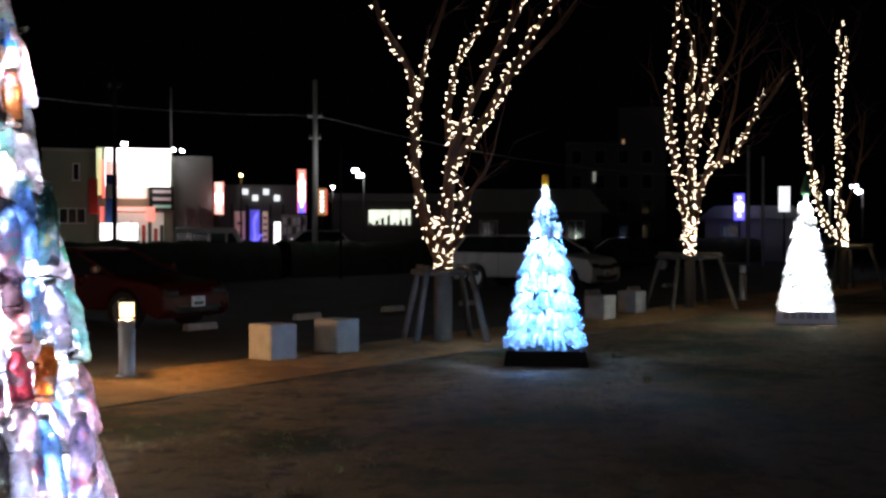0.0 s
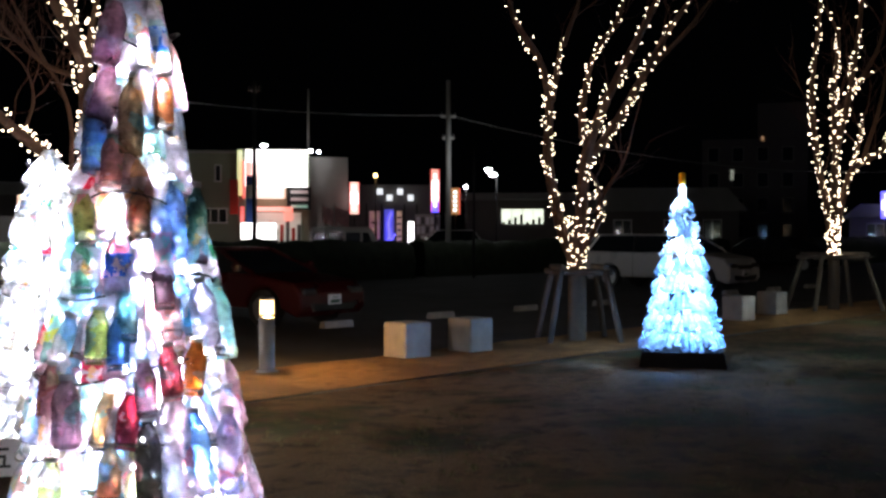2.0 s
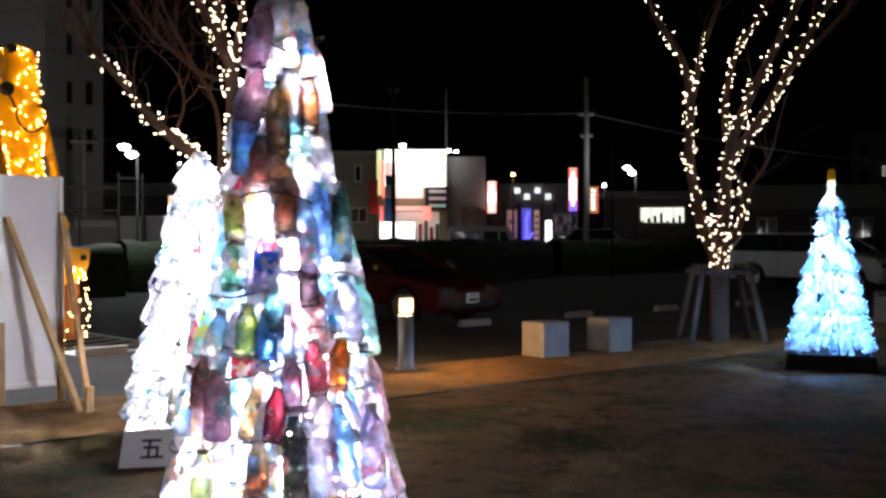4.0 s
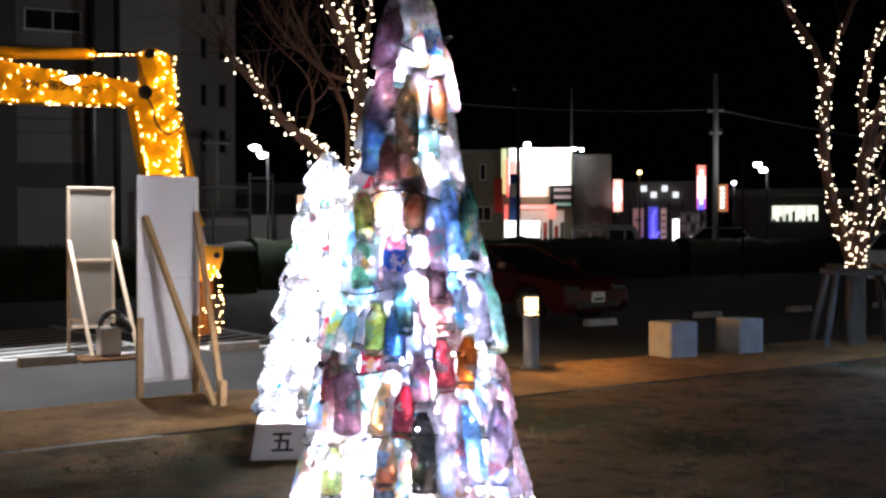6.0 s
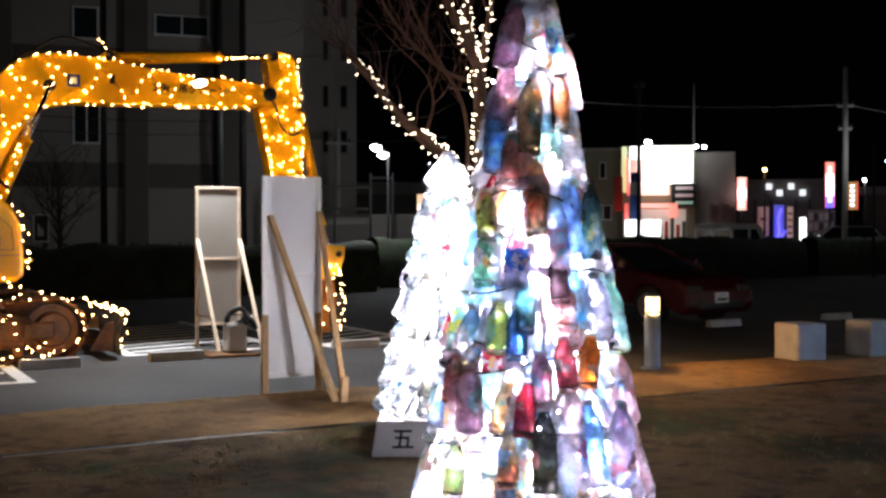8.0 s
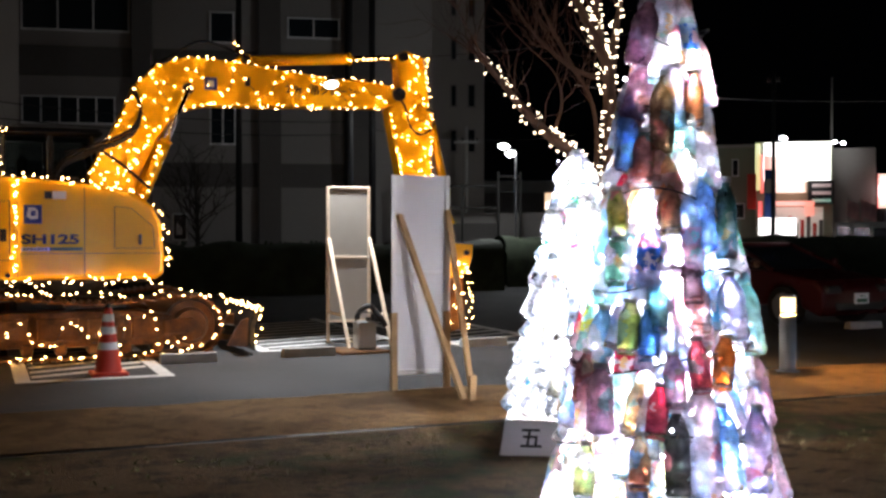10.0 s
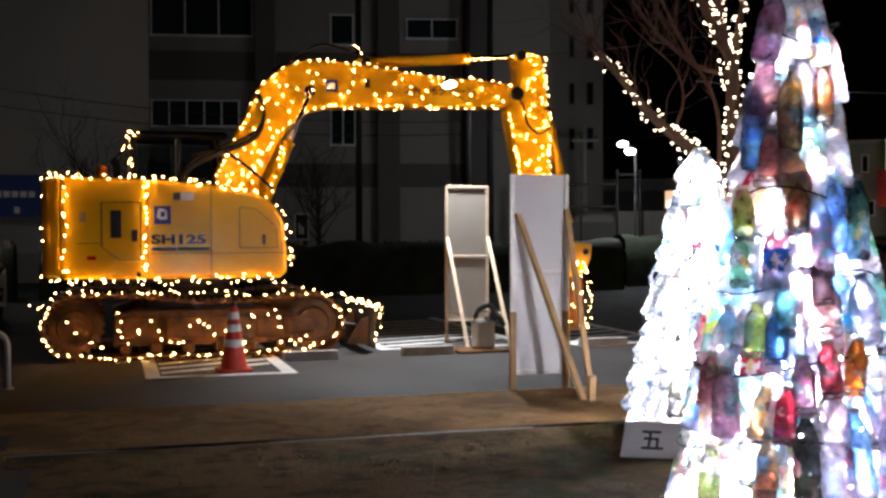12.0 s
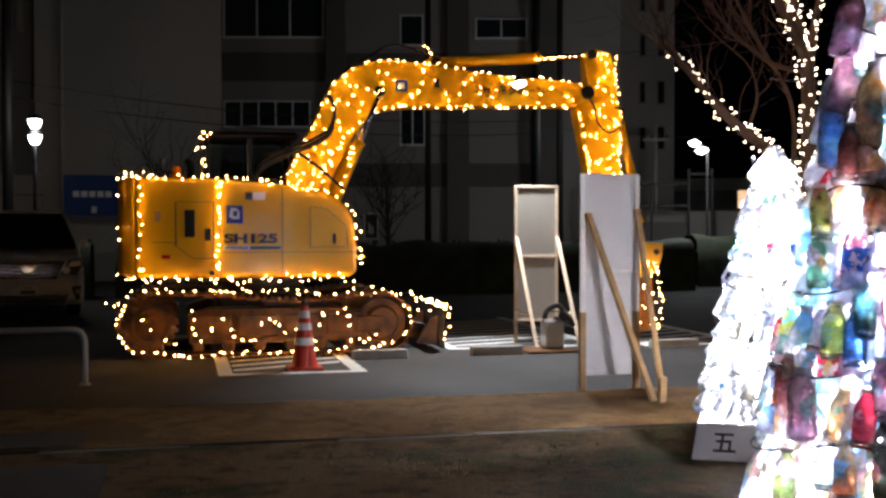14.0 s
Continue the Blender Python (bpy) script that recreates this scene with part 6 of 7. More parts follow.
t = thing("steel_shelter", far(30.6, 36), "grey steel shelter frame with a low pale wall", "shelter")
for x in (-2.3, -1.75, -0.7, 0.45, 1.15):
    part("post", Shape().box((x - 0.04, -0.04, 0), (x + 0.04, 0.04, 3.0 + 0.4 * (x > 0)), 0.01), DARKSTEEL, t)
for z in (2.9, 2.2):
    part("rail", Shape().box((-2.34, -0.03, z), (0.41, 0.03, z + 0.08), 0.01), DARKSTEEL, t)
part("rail", Shape().box((0.49, -0.03, 3.2), (1.11, 0.03, 3.28), 0.01), DARKSTEEL, t)
for x0, x1 in ((-2.25, -1.8), (-1.7, -0.75), (-0.65, 0.4)):
    part("panel", Shape().box((x0, 0.0, 0.5), (x1, 0.03, 1.75), 0.01), DARKWALL, t)
part("wall", Shape().box((-2.6, 1.2, 0), (2.6, 1.35, 2.1), 0.02), STONEWALL2, t, "low pale wall")
part("lit_window", Shape().box((2.0, 1.1, 2.2), (2.5, 1.18, 2.75), 0.01), LAMPWINDOW, t, "small warm lit window")

t = thing("notice_board", far(45.9, 30), "small notice board with a pale lit frame", "notice board")
part("frame", Shape().box((-0.19, 0, 1.25), (0.19, 0.06, 1.95), 0.01), STICKERWHITE, t)
part("panel", Shape().box((-0.16, -0.006, 1.28), (0.16, -0.001, 1.92)), BLACKPAINT, t)
part("post", Shape().tube([(0, 0.03, 0), (0, 0.03, 1.25)], 0.03, 8), POLEGREY, t)
for k in range(3):
    part("bar", Shape().box((-0.08 + 0.05 * k, -0.01, 1.4), (-0.05 + 0.05 * k, -0.007, 1.7 - 0.06 * k)), STICKERWHITE, t)


# ---- poles, wires and street lamps ----
def pole(m, h, r, mat, label, arms=()):
    t = thing("utility_pole", m, label, "utility pole", "utility poles")
    part("shaft", Shape().tube([(0, 0, 0), (0, 0, h)], [r, r * 0.72], 12), mat, t)
    for z, w in arms:
        part("cross_arm", Shape().box((-w, -0.05, z), (w, 0.05, z + 0.09), 0.01), mat, t)
        for x in (-w * 0.85, -w * 0.3, w * 0.3, w * 0.85):
            part("insulator", Shape().lathe([(0.0, 0), (0.035, 0), (0.045, 0.07), (0.02, 0.14), (0, 0.14)], 8), POLEBLACK, t, m=pose(x, 0, z + 0.09))
    return t


pole(far(63.4, 28), 12, 0.13, POLEBLACK, "dark utility pole before the hall", ((10, 0.8),))
pole(far(37.5, 31), 12, 0.14, POLEBLACK, "dark utility pole before the office", ((10.5, 0.8),))
pole(far(43.0, 32), 12, 0.1, POLEBLACK, "thin dark utility pole before the office")
pole(far(36.3, 36), 12, 0.12, POLEBLACK, "dark utility pole behind the wires")
pole(far(31.5, 40), 5.2, 0.07, POLEGREY, "low grey pole before the tower", ((4.6, 0.45),))
pole(far(16.3, 48), 8.0, 0.1, POLEBLACK, "thin dark lamp pole before the bright shop", ((7.6, 0.25),))
pole(far(13.6, 62), 9.5, 0.07, POLEGREY, "thin grey pole behind the bright shop")
pole(far(6.5, 42), 7.3, 0.12, POLEGREY, "concrete utility pole with brackets", ((5.9, 0.28), (5.1, 0.22)))
pole(far(5.2, 40), 4.6, 0.05, POLEBLACK, "thin dark pole in the car park")
pole(far(-15.2, 60), 6.2, 0.09, POLEGREY, "grey pole beyond the trees")
pole(far(-15.9, 60), 5.6, 0.08, POLEGREY, "grey pole beyond the trees")


def wire(a, b, sag, r=0.009, mat=POLEGREY):
    a, b = Vector(a), Vector(b)
    pts = [a.lerp(b, k / 24) - Vector((0, 0, sag * 4 * (k / 24) * (1 - k / 24))) for k in range(25)]
    ob = part("overhead_wire", Shape().tube(pts, r, 5), mat, None)
    return tagged(ob, "thin overhead wire strung between poles", "wire", "overhead wires")


def over(azimuth, dist, z):
    return far(azimuth, dist, z).translation


wire(over(26.0, 42, 6.9), over(6.5, 42, 6.0), 0.35)
wire(over(6.5, 42, 6.0), over(-15.2, 60, 4.7), 0.7)
wire(over(63.4, 28, 5.0), over(37.5, 31, 4.5), 0.35, 0.014, POLEBLACK)
wire(over(63.4, 28, 4.6), over(37.5, 31, 4.15), 0.35, 0.014, POLEBLACK)
wire(over(63.4, 28, 8.6), over(43.0, 32, 8.6), 0.3, 0.014, POLEBLACK)
wire(over(37.5, 31, 4.4), over(26.0, 40, 4.9), 0.3, 0.009, POLEBLACK)
wire(over(37.5, 31, 6.2), over(22.0, 38, 8.2), 0.2, 0.01, DARKSTEEL)


def lantern_post(m, h):
    t = thing("street_lamp", m, "black lamp post with two glowing lanterns", "street lamp")
    part("post", Shape().tube([(0, 0, 0), (0, 0, h + 0.5)], [0.05, 0.03], 12), POLEBLACK, t)
    for z in (h, h + 0.33):
        part("lantern", Shape().lathe([(0.0, -0.1), (0.08, -0.09), (0.14, 0.07), (0.0, 0.1)], 10), LAMPWHITE, t, "glowing lantern glass", m=pose(0, 0, z))
        part("hood", Shape().lathe([(0.17, 0.1), (0.09, 0.17), (0.0, 0.19)], 10), POLEBLACK, t, m=pose(0, 0, z))
    return t


lantern_post(far(62.2, 25), 3.4)
lamp("lantern_bulbs", "POINT", far(60.6, 26.5, 3.4), 46, (1.0, 0.92, 0.82), 0.15)


def twin_lamp(m, h):
    t = thing("street_lamp", m, "street lamp with two glowing white heads", "street lamp", "twin street lamps")
    part("post", Shape().tube([(0.25, 0.1, 0), (0.25, 0.1, h)], 0.032, 10), POLEBLACK, t)
    for x, z in ((-0.1, 0.1), (0.1, -0.11)):
        part("lamp_head", Shape().lathe([(0.0, -0.12), (0.07, -0.08), (0.11, 0.04), (0.0, 0.12)], 14), LAMPWHITE, t, "glowing lamp head", m=pose(x, 0, h + z) @ Matrix.Diagonal((1.5, 1.2, 0.75, 1)))
    part("arm", Shape().tube([(-0.12, 0.1, h + 0.2), (0.3, 0.1, h - 0.1)], 0.03, 8), POLEBLACK, t)
    return t


twin_lamp(far(29.45, 32), 3.8)
# Set two metres before the lamp heads, strong enough to reach the tower.
lamp("twin_lamp_bulb", "POINT", far(29.45, 30.0, 3.3), 260, (0.95, 0.98, 1.0), 0.2)
twin_lamp(far(4.35, 46), 4.1)
# Added well away from the lamp heads, to brighten the concrete pole.
lamp("twin_lamp_bulb", "POINT", far(5.3, 40.8, 4.4), 30, (0.95, 0.98, 1.0), 0.2)
twin_lamp(far(-20.2, 50), 3.5)


def small_lamp(m, h, mat):
    t = thing("street_lamp", m, "small far street lamp, lit", "street lamp", "small street lamps")
    part("post", Shape().tube([(0, 0.1, 0), (0, 0.1, h)], 0.05, 8), POLEBLACK, t)
    part("lamp_head", Shape().lathe([(0.0, -0.09), (0.1, -0.04), (0.1, 0.04), (0.0, 0.09)], 10), mat, t, m=pose(0, 0, h))


small_lamp(far(10.2, 58), 4.6, LAMPWARM)
small_lamp(far(5.6, 62), 4.2, LAMPWHITE)
small_lamp(far(-19.0, 56), 3.6, LAMPWHITE)


# ---- bare trees before the office ----
def bare_tree(m, label, h, seed):
    rnd = random.Random(seed)
    t = thing("tree", m, label, "tree", "bare trees by the office")
    part("trunk", Shape().tube([(0, 0, 0), (0.04, 0, h * 0.35), (0, 0, h * 0.6)], [0.08, 0.06, 0.04], 8), SHADETWIG, t)
    crown = Shape()
    for k in range(16):
        a = 2.4 * k
        twigs(crown, (0, 0, h * (0.3 + 0.018 * k)), (math.cos(a), math.sin(a), 0.9), h * rnd.uniform(0.3, 0.45), 0.025, 2, rnd)
    part("crown", crown, SHADETWIG, t, "bare winter twigs", kind="stuff")


bare_tree(far(56.1, 30), "bare small tree against the pale hall wall", 4.6, 31)
bare_tree(far(45.1, 30), "bare small tree before the dark office", 3.8, 32)


# ---- shops across the road ----
SIGNWHITE = glow("sign_white", (1.0, 0.97, 0.95), 2.6)
SIGNDIM = glow("sign_pale", (0.9, 0.95, 1.0), 1.1)
SIGNRED = glow("sign_red", (1.0, 0.06, 0.05), 1.0)
SIGNPINK = glow("sign_pink", (1.0, 0.42, 0.34), 1.1)
SIGNORANGE = glow("sign_orange", (1.0, 0.45, 0.12), 0.35)
SIGNPEACH = glow("sign_peach", (1.0, 0.66, 0.55), 1.25)
NEONPANEL = glow("blue_lit_panel", (0.03, 0.04, 0.6), 0.6)
SIGNBLUE = glow("sign_blue", (0.12, 0.1, 1.0), 2.0)
SIGNGREEN = glow("sign_green", (0.1, 0.5, 0.35), 0.35)
DIMORANGE = glow("sign_dim_orange", (0.9, 0.5, 0.25), 0.25)
SIGNDIMRED = glow("sign_dim_red", (0.8, 0.3, 0.32), 0.16)
SIGNRED2 = glow("canopy_red", (1.0, 0.22, 0.14), 1.0)
SHOPDIM = glow("shop_inside", (0.75, 0.85, 0.7), 0.22)
STRIPGREEN = glow("pale_green_edge_glow", (0.85, 0.95, 0.4), 0.7)
WINDOWDIM = glow("dim_window", (0.8, 0.85, 0.7), 0.25)
TAILRED = glow("tail_lamp_red", (1.0, 0.03, 0.02), 1.2)
WINDOWLIGHT = glow("lit_window", (0.92, 1.0, 0.82), 1.2)

s = thing("shop_building", far(15.3, 60), "pale two-storey shop with glowing white and red signs", "building")
part("wall", Shape().box((-4.6, 0.6, 0), (-1.95, 9, 5.85), 0.02), PALEWALL, s)
part("wall", Shape().box((-1.94, 0, 0), (1.85, 9, 6.05), 0.02), PALEWALL, s)
part("wall", Shape().box((1.86, 0.4, 0), (3.9, 9, 5.7), 0.02), STONEWALL2, s)
part("parapet", Shape().box((-4.65, 0.55, 5.86), (-1.96, 9, 6.0), 0.02), STONEWALL, s)
window(s, -4.2, 2.2, -2.5, 2.9, 0.6, 4)
window(s, -3.1, 4.4, -2.8, 5.2, 0.6, 1)
part("fascia_sign", Shape().box((-1.5, -0.3, 4.05), (1.72, -0.02, 6.0), 0.02), SIGNWHITE, s, "big glowing white sign")
part("fascia_sign", Shape().box((-1.0, -0.32, 3.45), (0.5, -0.02, 4.03), 0.02), SIGNPEACH, s, "glowing pink and white sign")
part("sign_mark", Shape().box((-1.3, -0.34, 4.06), (0.22, -0.31, 5.3)), SIGNPEACH, s, "pale peach picture on the sign")
part("sign_mark", Shape().box((-1.48, -0.36, 4.3), (-1.2, -0.341, 5.35)), SIGNRED2, s, "red mark on the sign")
part("sign_edge", Shape().box((-1.66, -0.3, 3.45), (-1.52, -0.02, 5.4), 0.01), SIGNRED, s, "red edge light")
part("sign_edge", Shape().box((0.52, -0.3, 3.45), (0.6, -0.02, 4.03), 0.01), SIGNORANGE, s)
part("dark_board", Shape().box((0.66, -0.4, 2.85), (1.9, -0.05, 4.05), 0.02), BLACKPAINT, s, "dark board with dim coloured bars")
for k, mt in enumerate((SIGNGREEN, SIGNDIMRED, SIGNDIMRED)):
    part("bar", Shape().box((0.85, -0.42, 2.95 + 0.38 * k), (1.75, -0.405, 3.12 + 0.38 * k)), mt, s)
part("canopy", Shape().box((-1.0, -0.9, 2.78), (0.95, -0.02, 3.0), 0.03), SIGNRED2, s, "glowing red canopy")
part("canopy_face", Shape().box((-0.9, -0.95, 2.82), (0.5, -0.905, 2.96)), SIGNPINK, s)
part("shop_window", Shape().box((-0.95, -0.04, 1.0), (1.4, -0.004, 2.72)), SHOPDIM, s)
part("canopy_end", Shape().box((0.5, -0.92, 2.25), (0.95, -0.5, 2.77), 0.02), SIGNRED2, s, "glowing red sign block")
# Wall edge made to glow, in place of light falling on it.
part("glowing_wall_edge", Shape().box((-1.93, -0.06, 3.6), (-1.68, -0.004, 6.0), 0.01), STRIPGREEN, s, "pale green wall edge, made to glow")
for k in range(8):
    part("goods_shelf", Shape().box((-0.9 + 0.3 * k, -0.12, 1.0), (-0.72 + 0.3 * k, -0.05, 1.9 + 0.35 * ((k * 7) % 3) / 2), 0.01), DARKWALL if k % 2 else REDCONE, s)
for x0, x1 in ((-1.7, -0.85), (-0.78, 0.1)):
    part("light_box", Shape().box((x0, -2.2, 1.3), (x1, -1.9, 2.15), 0.02), SIGNWHITE, s, "glowing white light box")
    part("light_box_leg", Shape().box((x0 + 0.1, -2.1, 0), (x1 - 0.1, -2.0, 1.3), 0.02), DARKSTEEL, s)
part("pillar_sign", Shape().box((-1.45, -1.3, 0), (-0.9, -1.1, 4.6), 0.02), BANNERBLUE, s, "dark navy pillar sign")
part("pillar_panel", Shape().box((-1.4, -1.33, 3.4), (-0.95, -1.305, 4.1), 0.01), STONEWALL, s)
part("side_sign", Shape().box((-1.75, -1.0, 2.2), (-1.55, -0.9, 3.0), 0.01), SIGNRED, s, "red upright light")
part("side_sign", Shape().box((-2.3, -0.8, 2.6), (-1.85, -0.7, 4.4), 0.01), REDCONE, s, "dark red upright sign")
part("roof_lamp", Shape().lathe([(0, -0.1), (0.16, -0.06), (0.16, 0.06), (0, 0.1)], 10), LAMPWHITE, s, m=pose(-0.55, -0.5, 6.2))
part("roof_lamp", Shape().lathe([(0, -0.08), (0.1, -0.05), (0.1, 0.05), (0, 0.08)], 10), LAMPWHITE, s, m=pose(1.9, -0.5, 5.95))
part("roof_lamp", Shape().lathe([(0, -0.08), (0.1, -0.05), (0.1, 0.05), (0, 0.08)], 10), LAMPWHITE, s, m=pose(2.3, -0.5, 5.9))
# Added area lamp brightening the shop front; no lamp stands there.
lamp("sign_flood", "AREA", far(15.3, 60, 5.0) @ pose(0, -1.2, 0, 90, 0, 0), 22, (1, 0.97, 0.95), 3.0)


def upright_sign(m, w, z0, z1, mats, label, edge=SIGNRED):
    t = thing("shop_sign", m, label, "sign", "upright shop signs")
    n = len(mats)
    for k, mt in enumerate(mats):
        a, b2 = z0 + (z1 - z0) * k / n, z0 + (z1 - z0) * (k + 1) / n
        part("light_panel", Shape().box((-w / 2, 0, a), (w / 2, 0.25, b2 - 0.01), 0.01), mt, t)
    for k in range(5):
        z = z0 + (z1 - z0) * (0.12 + 0.17 * k)
        part("bar", Shape().box((-w * 0.22, -0.012, z), (w * 0.22, -0.002, z + (z1 - z0) * 0.09)), SIGNWHITE, t, "writing as a plain bar")
    for x in (-w / 2 - 0.05, w / 2 + 0.005):
        part("edge", Shape().box((x, 0.02, z0), (x + 0.045, 0.23, z1), 0.01), edge, t)
    part("post", Shape().tube([(0, 0.12, 0), (0, 0.12, z0)], 0.06, 8), DARKSTEEL, t)


upright_sign(far(11.28, 60), 0.42, 2.65, 4.35, (SIGNPEACH, SIGNWHITE, SIGNPEACH), "red and white glowing upright shop sign")
upright_sign(far(7.17, 60), 0.36, 2.75, 5.05, (SIGNBLUE, SIGNWHITE, SIGNWHITE, SIGNPINK), "red, white and blue glowing upright sign")
upright_sign(far(-14.78, 70), 0.5, 2.5, 4.1, (SIGNBLUE, SIGNWHITE, SIGNBLUE), "blue and white glowing upright sign", SIGNBLUE)
upright_sign(far(-16.9, 70), 0.55, 3.0, 4.5, (SIGNDIM, SIGNDIM), "pale glowing upright sign", SIGNDIM)
upright_sign(far(6.15, 66), 0.5, 2.75, 4.3, (SIGNORANGE, SIGNORANGE), "orange glowing upright sign")

s = thing("arcade_building", far(9.0, 64), "dark low shop with blue neon and square lamps", "building")
part("wall", Shape().box((-2.6, 0, 0), (1.9, 8, 4.4), 0.02), DARKWALL, s)
for k in range(5):
    for q in range(3):
        part("notice", Shape().box((0.98 + 0.26 * k, -0.62, 1.1 + 0.52 * q), (1.18 + 0.26 * k, -0.605, 1.5 + 0.52 * q)), STICKERWHITE if (k + q) % 3 else DARKWALL, s)
for x, z in ((-1.1, 4.0), (-0.55, 3.65), (0.05, 4.0), (0.65, 3.65)):
    part("square_lamp", Shape().box((x - 0.16, -0.3, z - 0.16), (x + 0.16, -0.02, z + 0.16), 0.02), SIGNDIM, s, "white square lamp")
part("neon", Shape().tube(smooth_line([(-0.75, -0.2, 1.15), (-0.55, -0.2, 1.5), (-0.62, -0.2, 2.2), (-0.45, -0.2, 2.8)], 4), 0.06, 6), SIGNBLUE, s, "blue neon tube")
part("neon", Shape().tube(smooth_line([(-0.9, -0.25, 1.1), (-0.5, -0.3, 1.25), (-0.2, -0.25, 1.6)], 4), 0.05, 6), SIGNBLUE, s, "blue neon tube")
part("poster", Shape().box((-1.7, -0.05, 1.3), (-1.1, -0.004, 2.9), 0.01), SIGNDIMRED, s, "dim red poster")
part("poster", Shape().box((-0.15, -0.05, 1.2), (0.15, -0.004, 2.9), 0.01), DIMORANGE, s, "dim orange poster")
part("lit_panel", Shape().box((-0.85, -0.08, 1.25), (-0.3, -0.004, 3.0), 0.01), NEONPANEL, s, "blue lit panel behind the neon")
part("neon", Shape().tube([(-1.05, -0.3, 1.02), (-0.7, -0.35, 0.98), (-0.2, -0.3, 1.08)], 0.06, 6), SIGNBLUE, s, "blue neon tube")
for k in range(4):
    part("poster_bar", Shape().box((-1.6 + 0.02 * k, -0.07, 1.45 + 0.36 * k), (-1.25, -0.055, 1.58 + 0.36 * k)), DIMORANGE if k % 2 else DARKWALL, s)
    part("poster_bar", Shape().box((-0.1, -0.07, 1.4 + 0.36 * k), (0.1, -0.055, 1.5 + 0.36 * k)), DARKWALL, s)
for x in (-1.85, -1.0, 0.3, 1.0):
    part("post", Shape().box((x - 0.05, -0.4, 0), (x + 0.05, -0.3, 3.3), 0.01), DARKSTEEL, s)
part("doorway", Shape().box((0.5, -0.05, 0.9), (0.85, -0.004, 2.3), 0.01), SIGNWHITE, s, "lit doorway")
part("notice_wall", Shape().box((0.9, -0.6, 1.0), (2.3, -0.5, 2.7), 0.01), STONEWALL, s)
part("lean_roof", Shape().prism([(-6.0, 2.9), (-2.62, 4.3), (-2.62, 4.4), (-6.0, 3.0)], 0, 6), ROOF, s)
part("wall", Shape().prism([(-6.0, 0), (-2.62, 0), (-2.62, 4.29), (-6.0, 2.89)], 0.5, 6), DARKWALL, s)

s = thing("low_shop", far(2.65, 66), "low shop with a bright lit window", "building")
part("wall", Shape().box((-3.4, 0, 0), (4.5, 7, 3.6), 0.02), DARKWALL, s)
part("roof", Shape().box((-3.7, -0.5, 3.61), (4.8, 7.3, 4.0), 0.03), ROOF, s)
for k in range(4):
    part("lit_window", Shape().box((-1.3 + 0.62 * k, -0.05, 2.2), (-0.72 + 0.62 * k, -0.004, 3.05), 0.01), WINDOWLIGHT, s)
# Dark blocks added before the panes, to break up their even glow.
for k in range(7):
    part("window_block", Shape().box((-1.28 + 0.35 * k, -0.09, 2.2), (-1.1 + 0.35 * k, -0.055, 2.32 + 0.14 * ((k * 5) % 4)), 0.01), DARKWALL, s)
s = thing("house", far(-4.0, 60), "dim pale house behind the trees", "building")
# Pale wall in the dark wall colour, standing in for the night's dark.
part("wall", Shape().box((-3.2, 0, 0), (4.2, 6, 2.8), 0.02), DARKWALL, s)
part("roof", Shape().prism([(-3.6, 2.8), (4.6, 2.8), (3.6, 4.0), (-2.6, 4.0)], -0.5, 6.5), ROOF, s)
for x in (-2.2, 0.4, 2.4):
    window(s, x, 1.3, x + 0.9, 2.3, 0, 2)
flats = s = thing("apartment_block", far(-9.6, 78), "dark apartment block with few lit windows", "building")
part("wall", Shape().box((-4.6, 0, 0), (2.2, 9, 8.0), 0.02), DARKWALL, s)
part("wall", Shape().box((-1.0, 0.5, 8.01), (2.2, 9, 10.4), 0.02), DARKWALL, s)
for i in range(4):
    for j in range(4):
        window(s, -4.2 + 1.6 * i, 1.4 + 1.7 * j, -3.5 + 1.6 * i, 2.3 + 1.7 * j, 0, 1, DARKGLASS, STONEWALL2)
s = thing("house", far(-15.2, 72), "low pale house beyond the street trees", "building")
part("wall", Shape().box((-2.6, 0, 0), (3.2, 6, 2.6), 0.02), STONEWALL2, s)
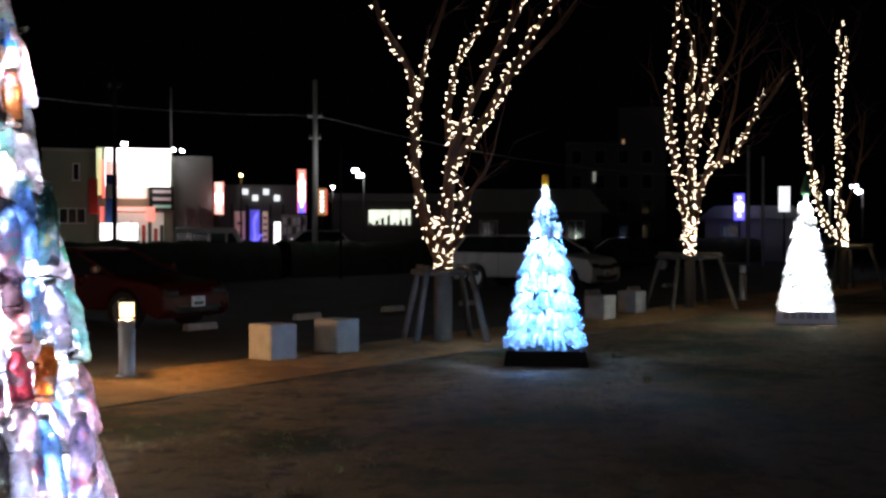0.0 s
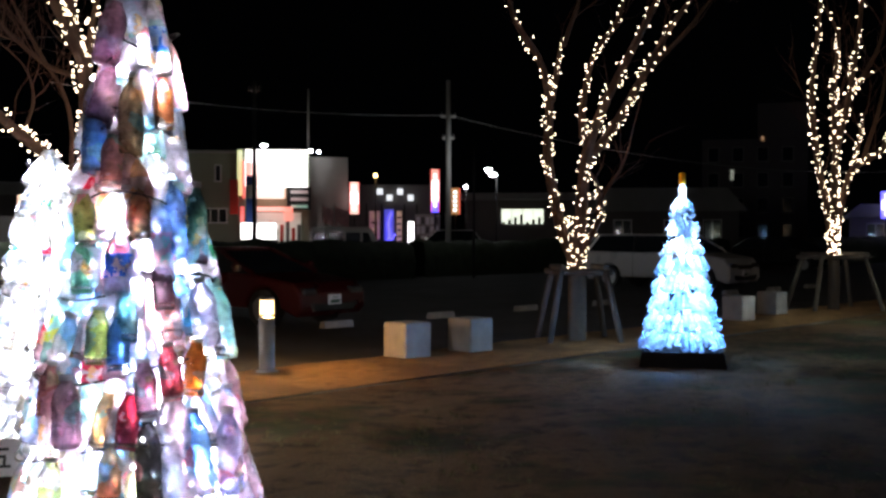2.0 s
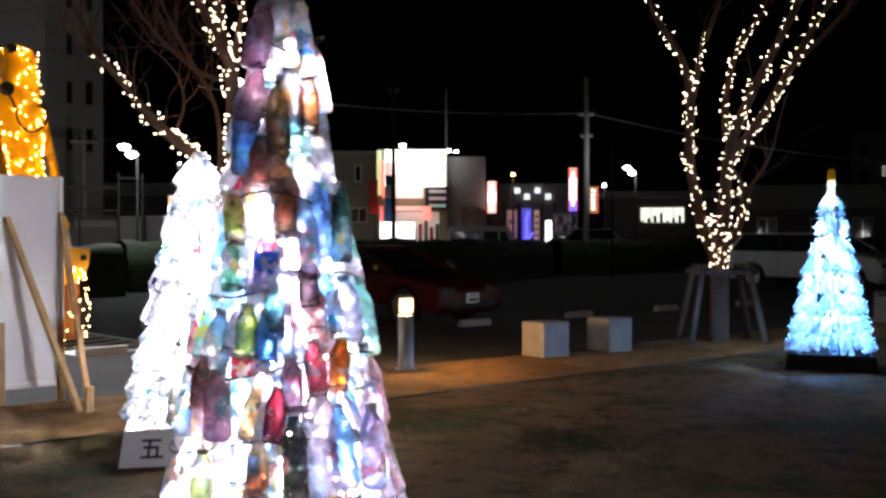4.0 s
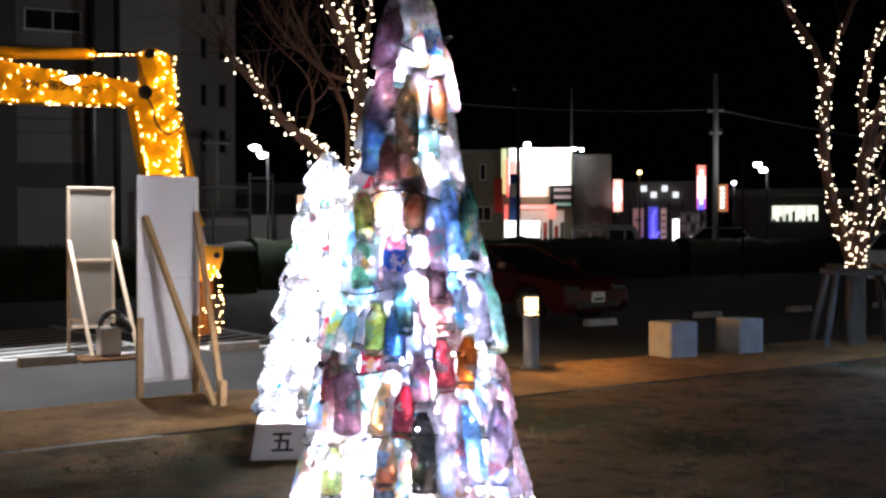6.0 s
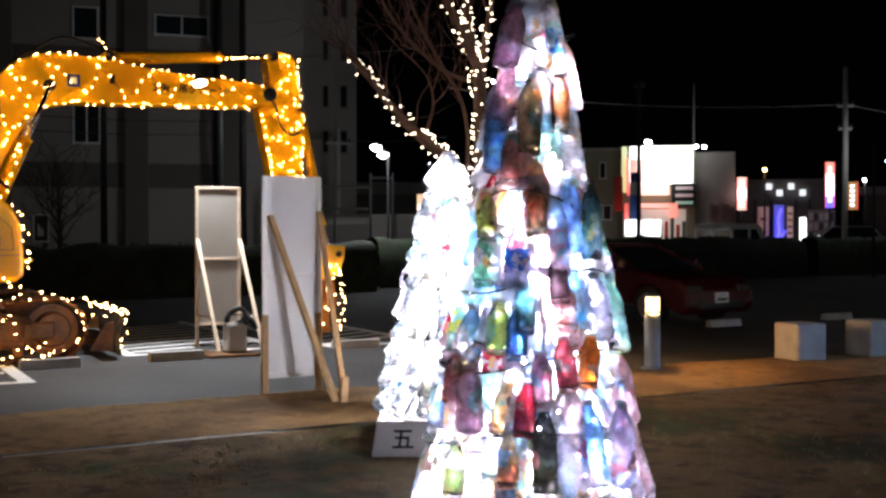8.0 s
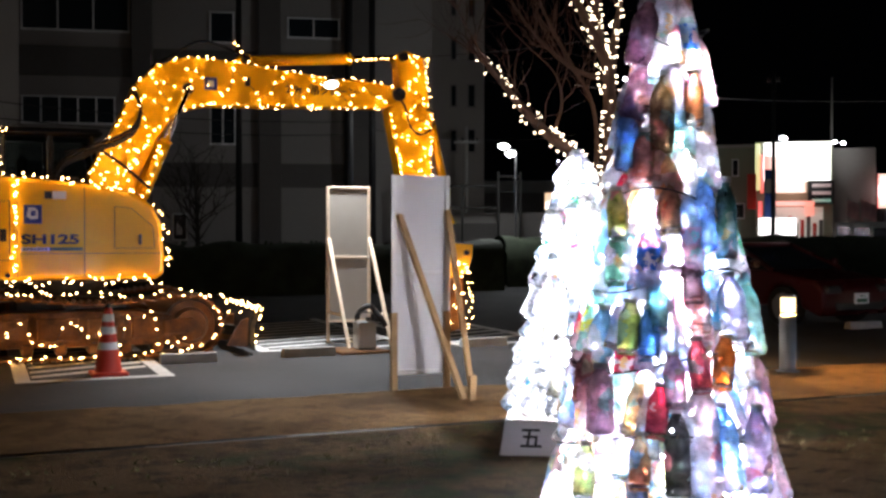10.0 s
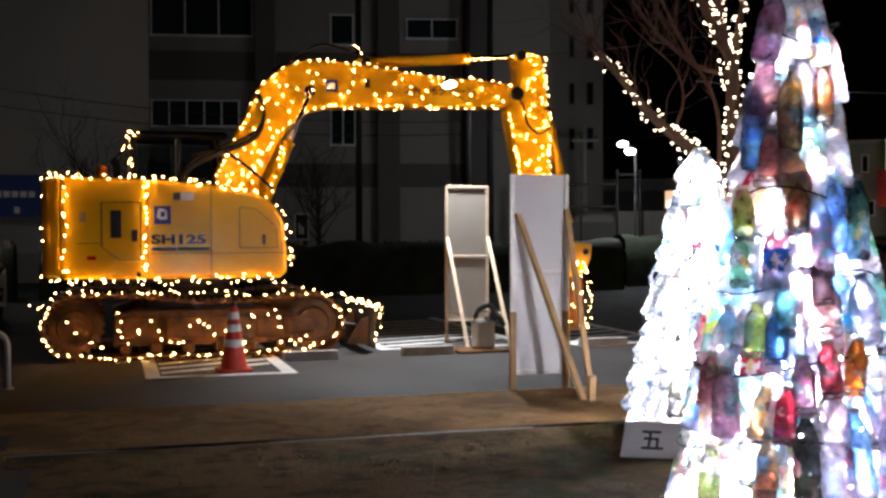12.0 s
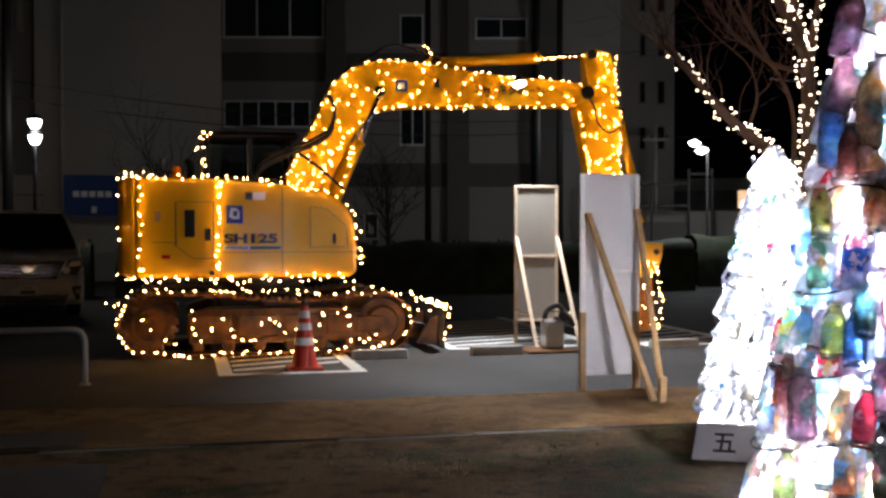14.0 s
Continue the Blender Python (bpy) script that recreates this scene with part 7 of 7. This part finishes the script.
part("roof", Shape().prism([(-3.0, 2.6), (3.6, 2.6), (2.6, 3.4), (-2.0, 3.4)], -0.5, 6.5), ROOF, s)
window(s, -1.6, 1.2, -0.6, 2.2, 0, 2)


for az, dist, z, w, h in ((-7.62, 76, 5.6, 0.22, 0.7), (-7.45, 76, 3.6, 0.25, 0.35), (-9.1, 76, 8.0, 0.2, 0.3)):
    q = far(-9.6, 78).inverted() @ far(az, dist, z).translation
    part("lit_window", Shape().box((q.x - w / 2, -0.09, z - h / 2), (q.x + w / 2, -0.055, z + h / 2)), DIMORANGE if h < 0.5 else WINDOWDIM, flats, "dim lit window")
t = thing("car", far(-9.98, 58), "dark car driving away, its red tail lamps lit", "car", "parked cars")
recalc(part("body", Shape().prism([(-0.85, 0.25), (0.85, 0.25), (0.86, 0.95), (0.66, 1.45), (-0.66, 1.45), (-0.86, 0.95)], 0, 3.9), CARBLACK, t, bevel=0.06))
part("rear_window", Shape().prism([(-0.7, 1.0), (0.7, 1.0), (0.58, 1.36), (-0.58, 1.36)], -0.012, 0.01), DARKGLASS, t)
for x in (-0.42, 0.42):
    part("tail_lamp", Shape().box((x * 1.6 - 0.1, -0.03, 0.98), (x * 1.6 + 0.1, 0.03, 1.16), 0.02), TAILRED, t, "glowing red tail lamp")
    wheel(t, x * 1.7, 0.75, 0.3, 0.17)
    wheel(t, x * 1.7, 3.1, 0.3, 0.17)


# ---- pale flags before the shops ----
def flag(m):
    t = thing("flag", m, "pale pink cloth flag on a thin pole", "flag", "flags before the shops")
    part("pole", Shape().tube([(0, 0, 0), (0, 0, 3.1)], 0.025, 8), POLEGREY, t)
    vs = [(0.02 + 0.12 * i, 0.06 * math.sin(i * 1.3), z - 0.05 * i) for z in (2.2, 3.0) for i in range(7)]
    part("cloth", Shape().add(vs, [(i, i + 1, i + 8, i + 7) for i in range(6)], True), surface("pink_cloth", (0.6, 0.35, 0.36), 0.8, vary=0.3, scale=4, fine=40, bump=0.0), t)


flag(far(12.9, 57))
flag(far(12.3, 57))
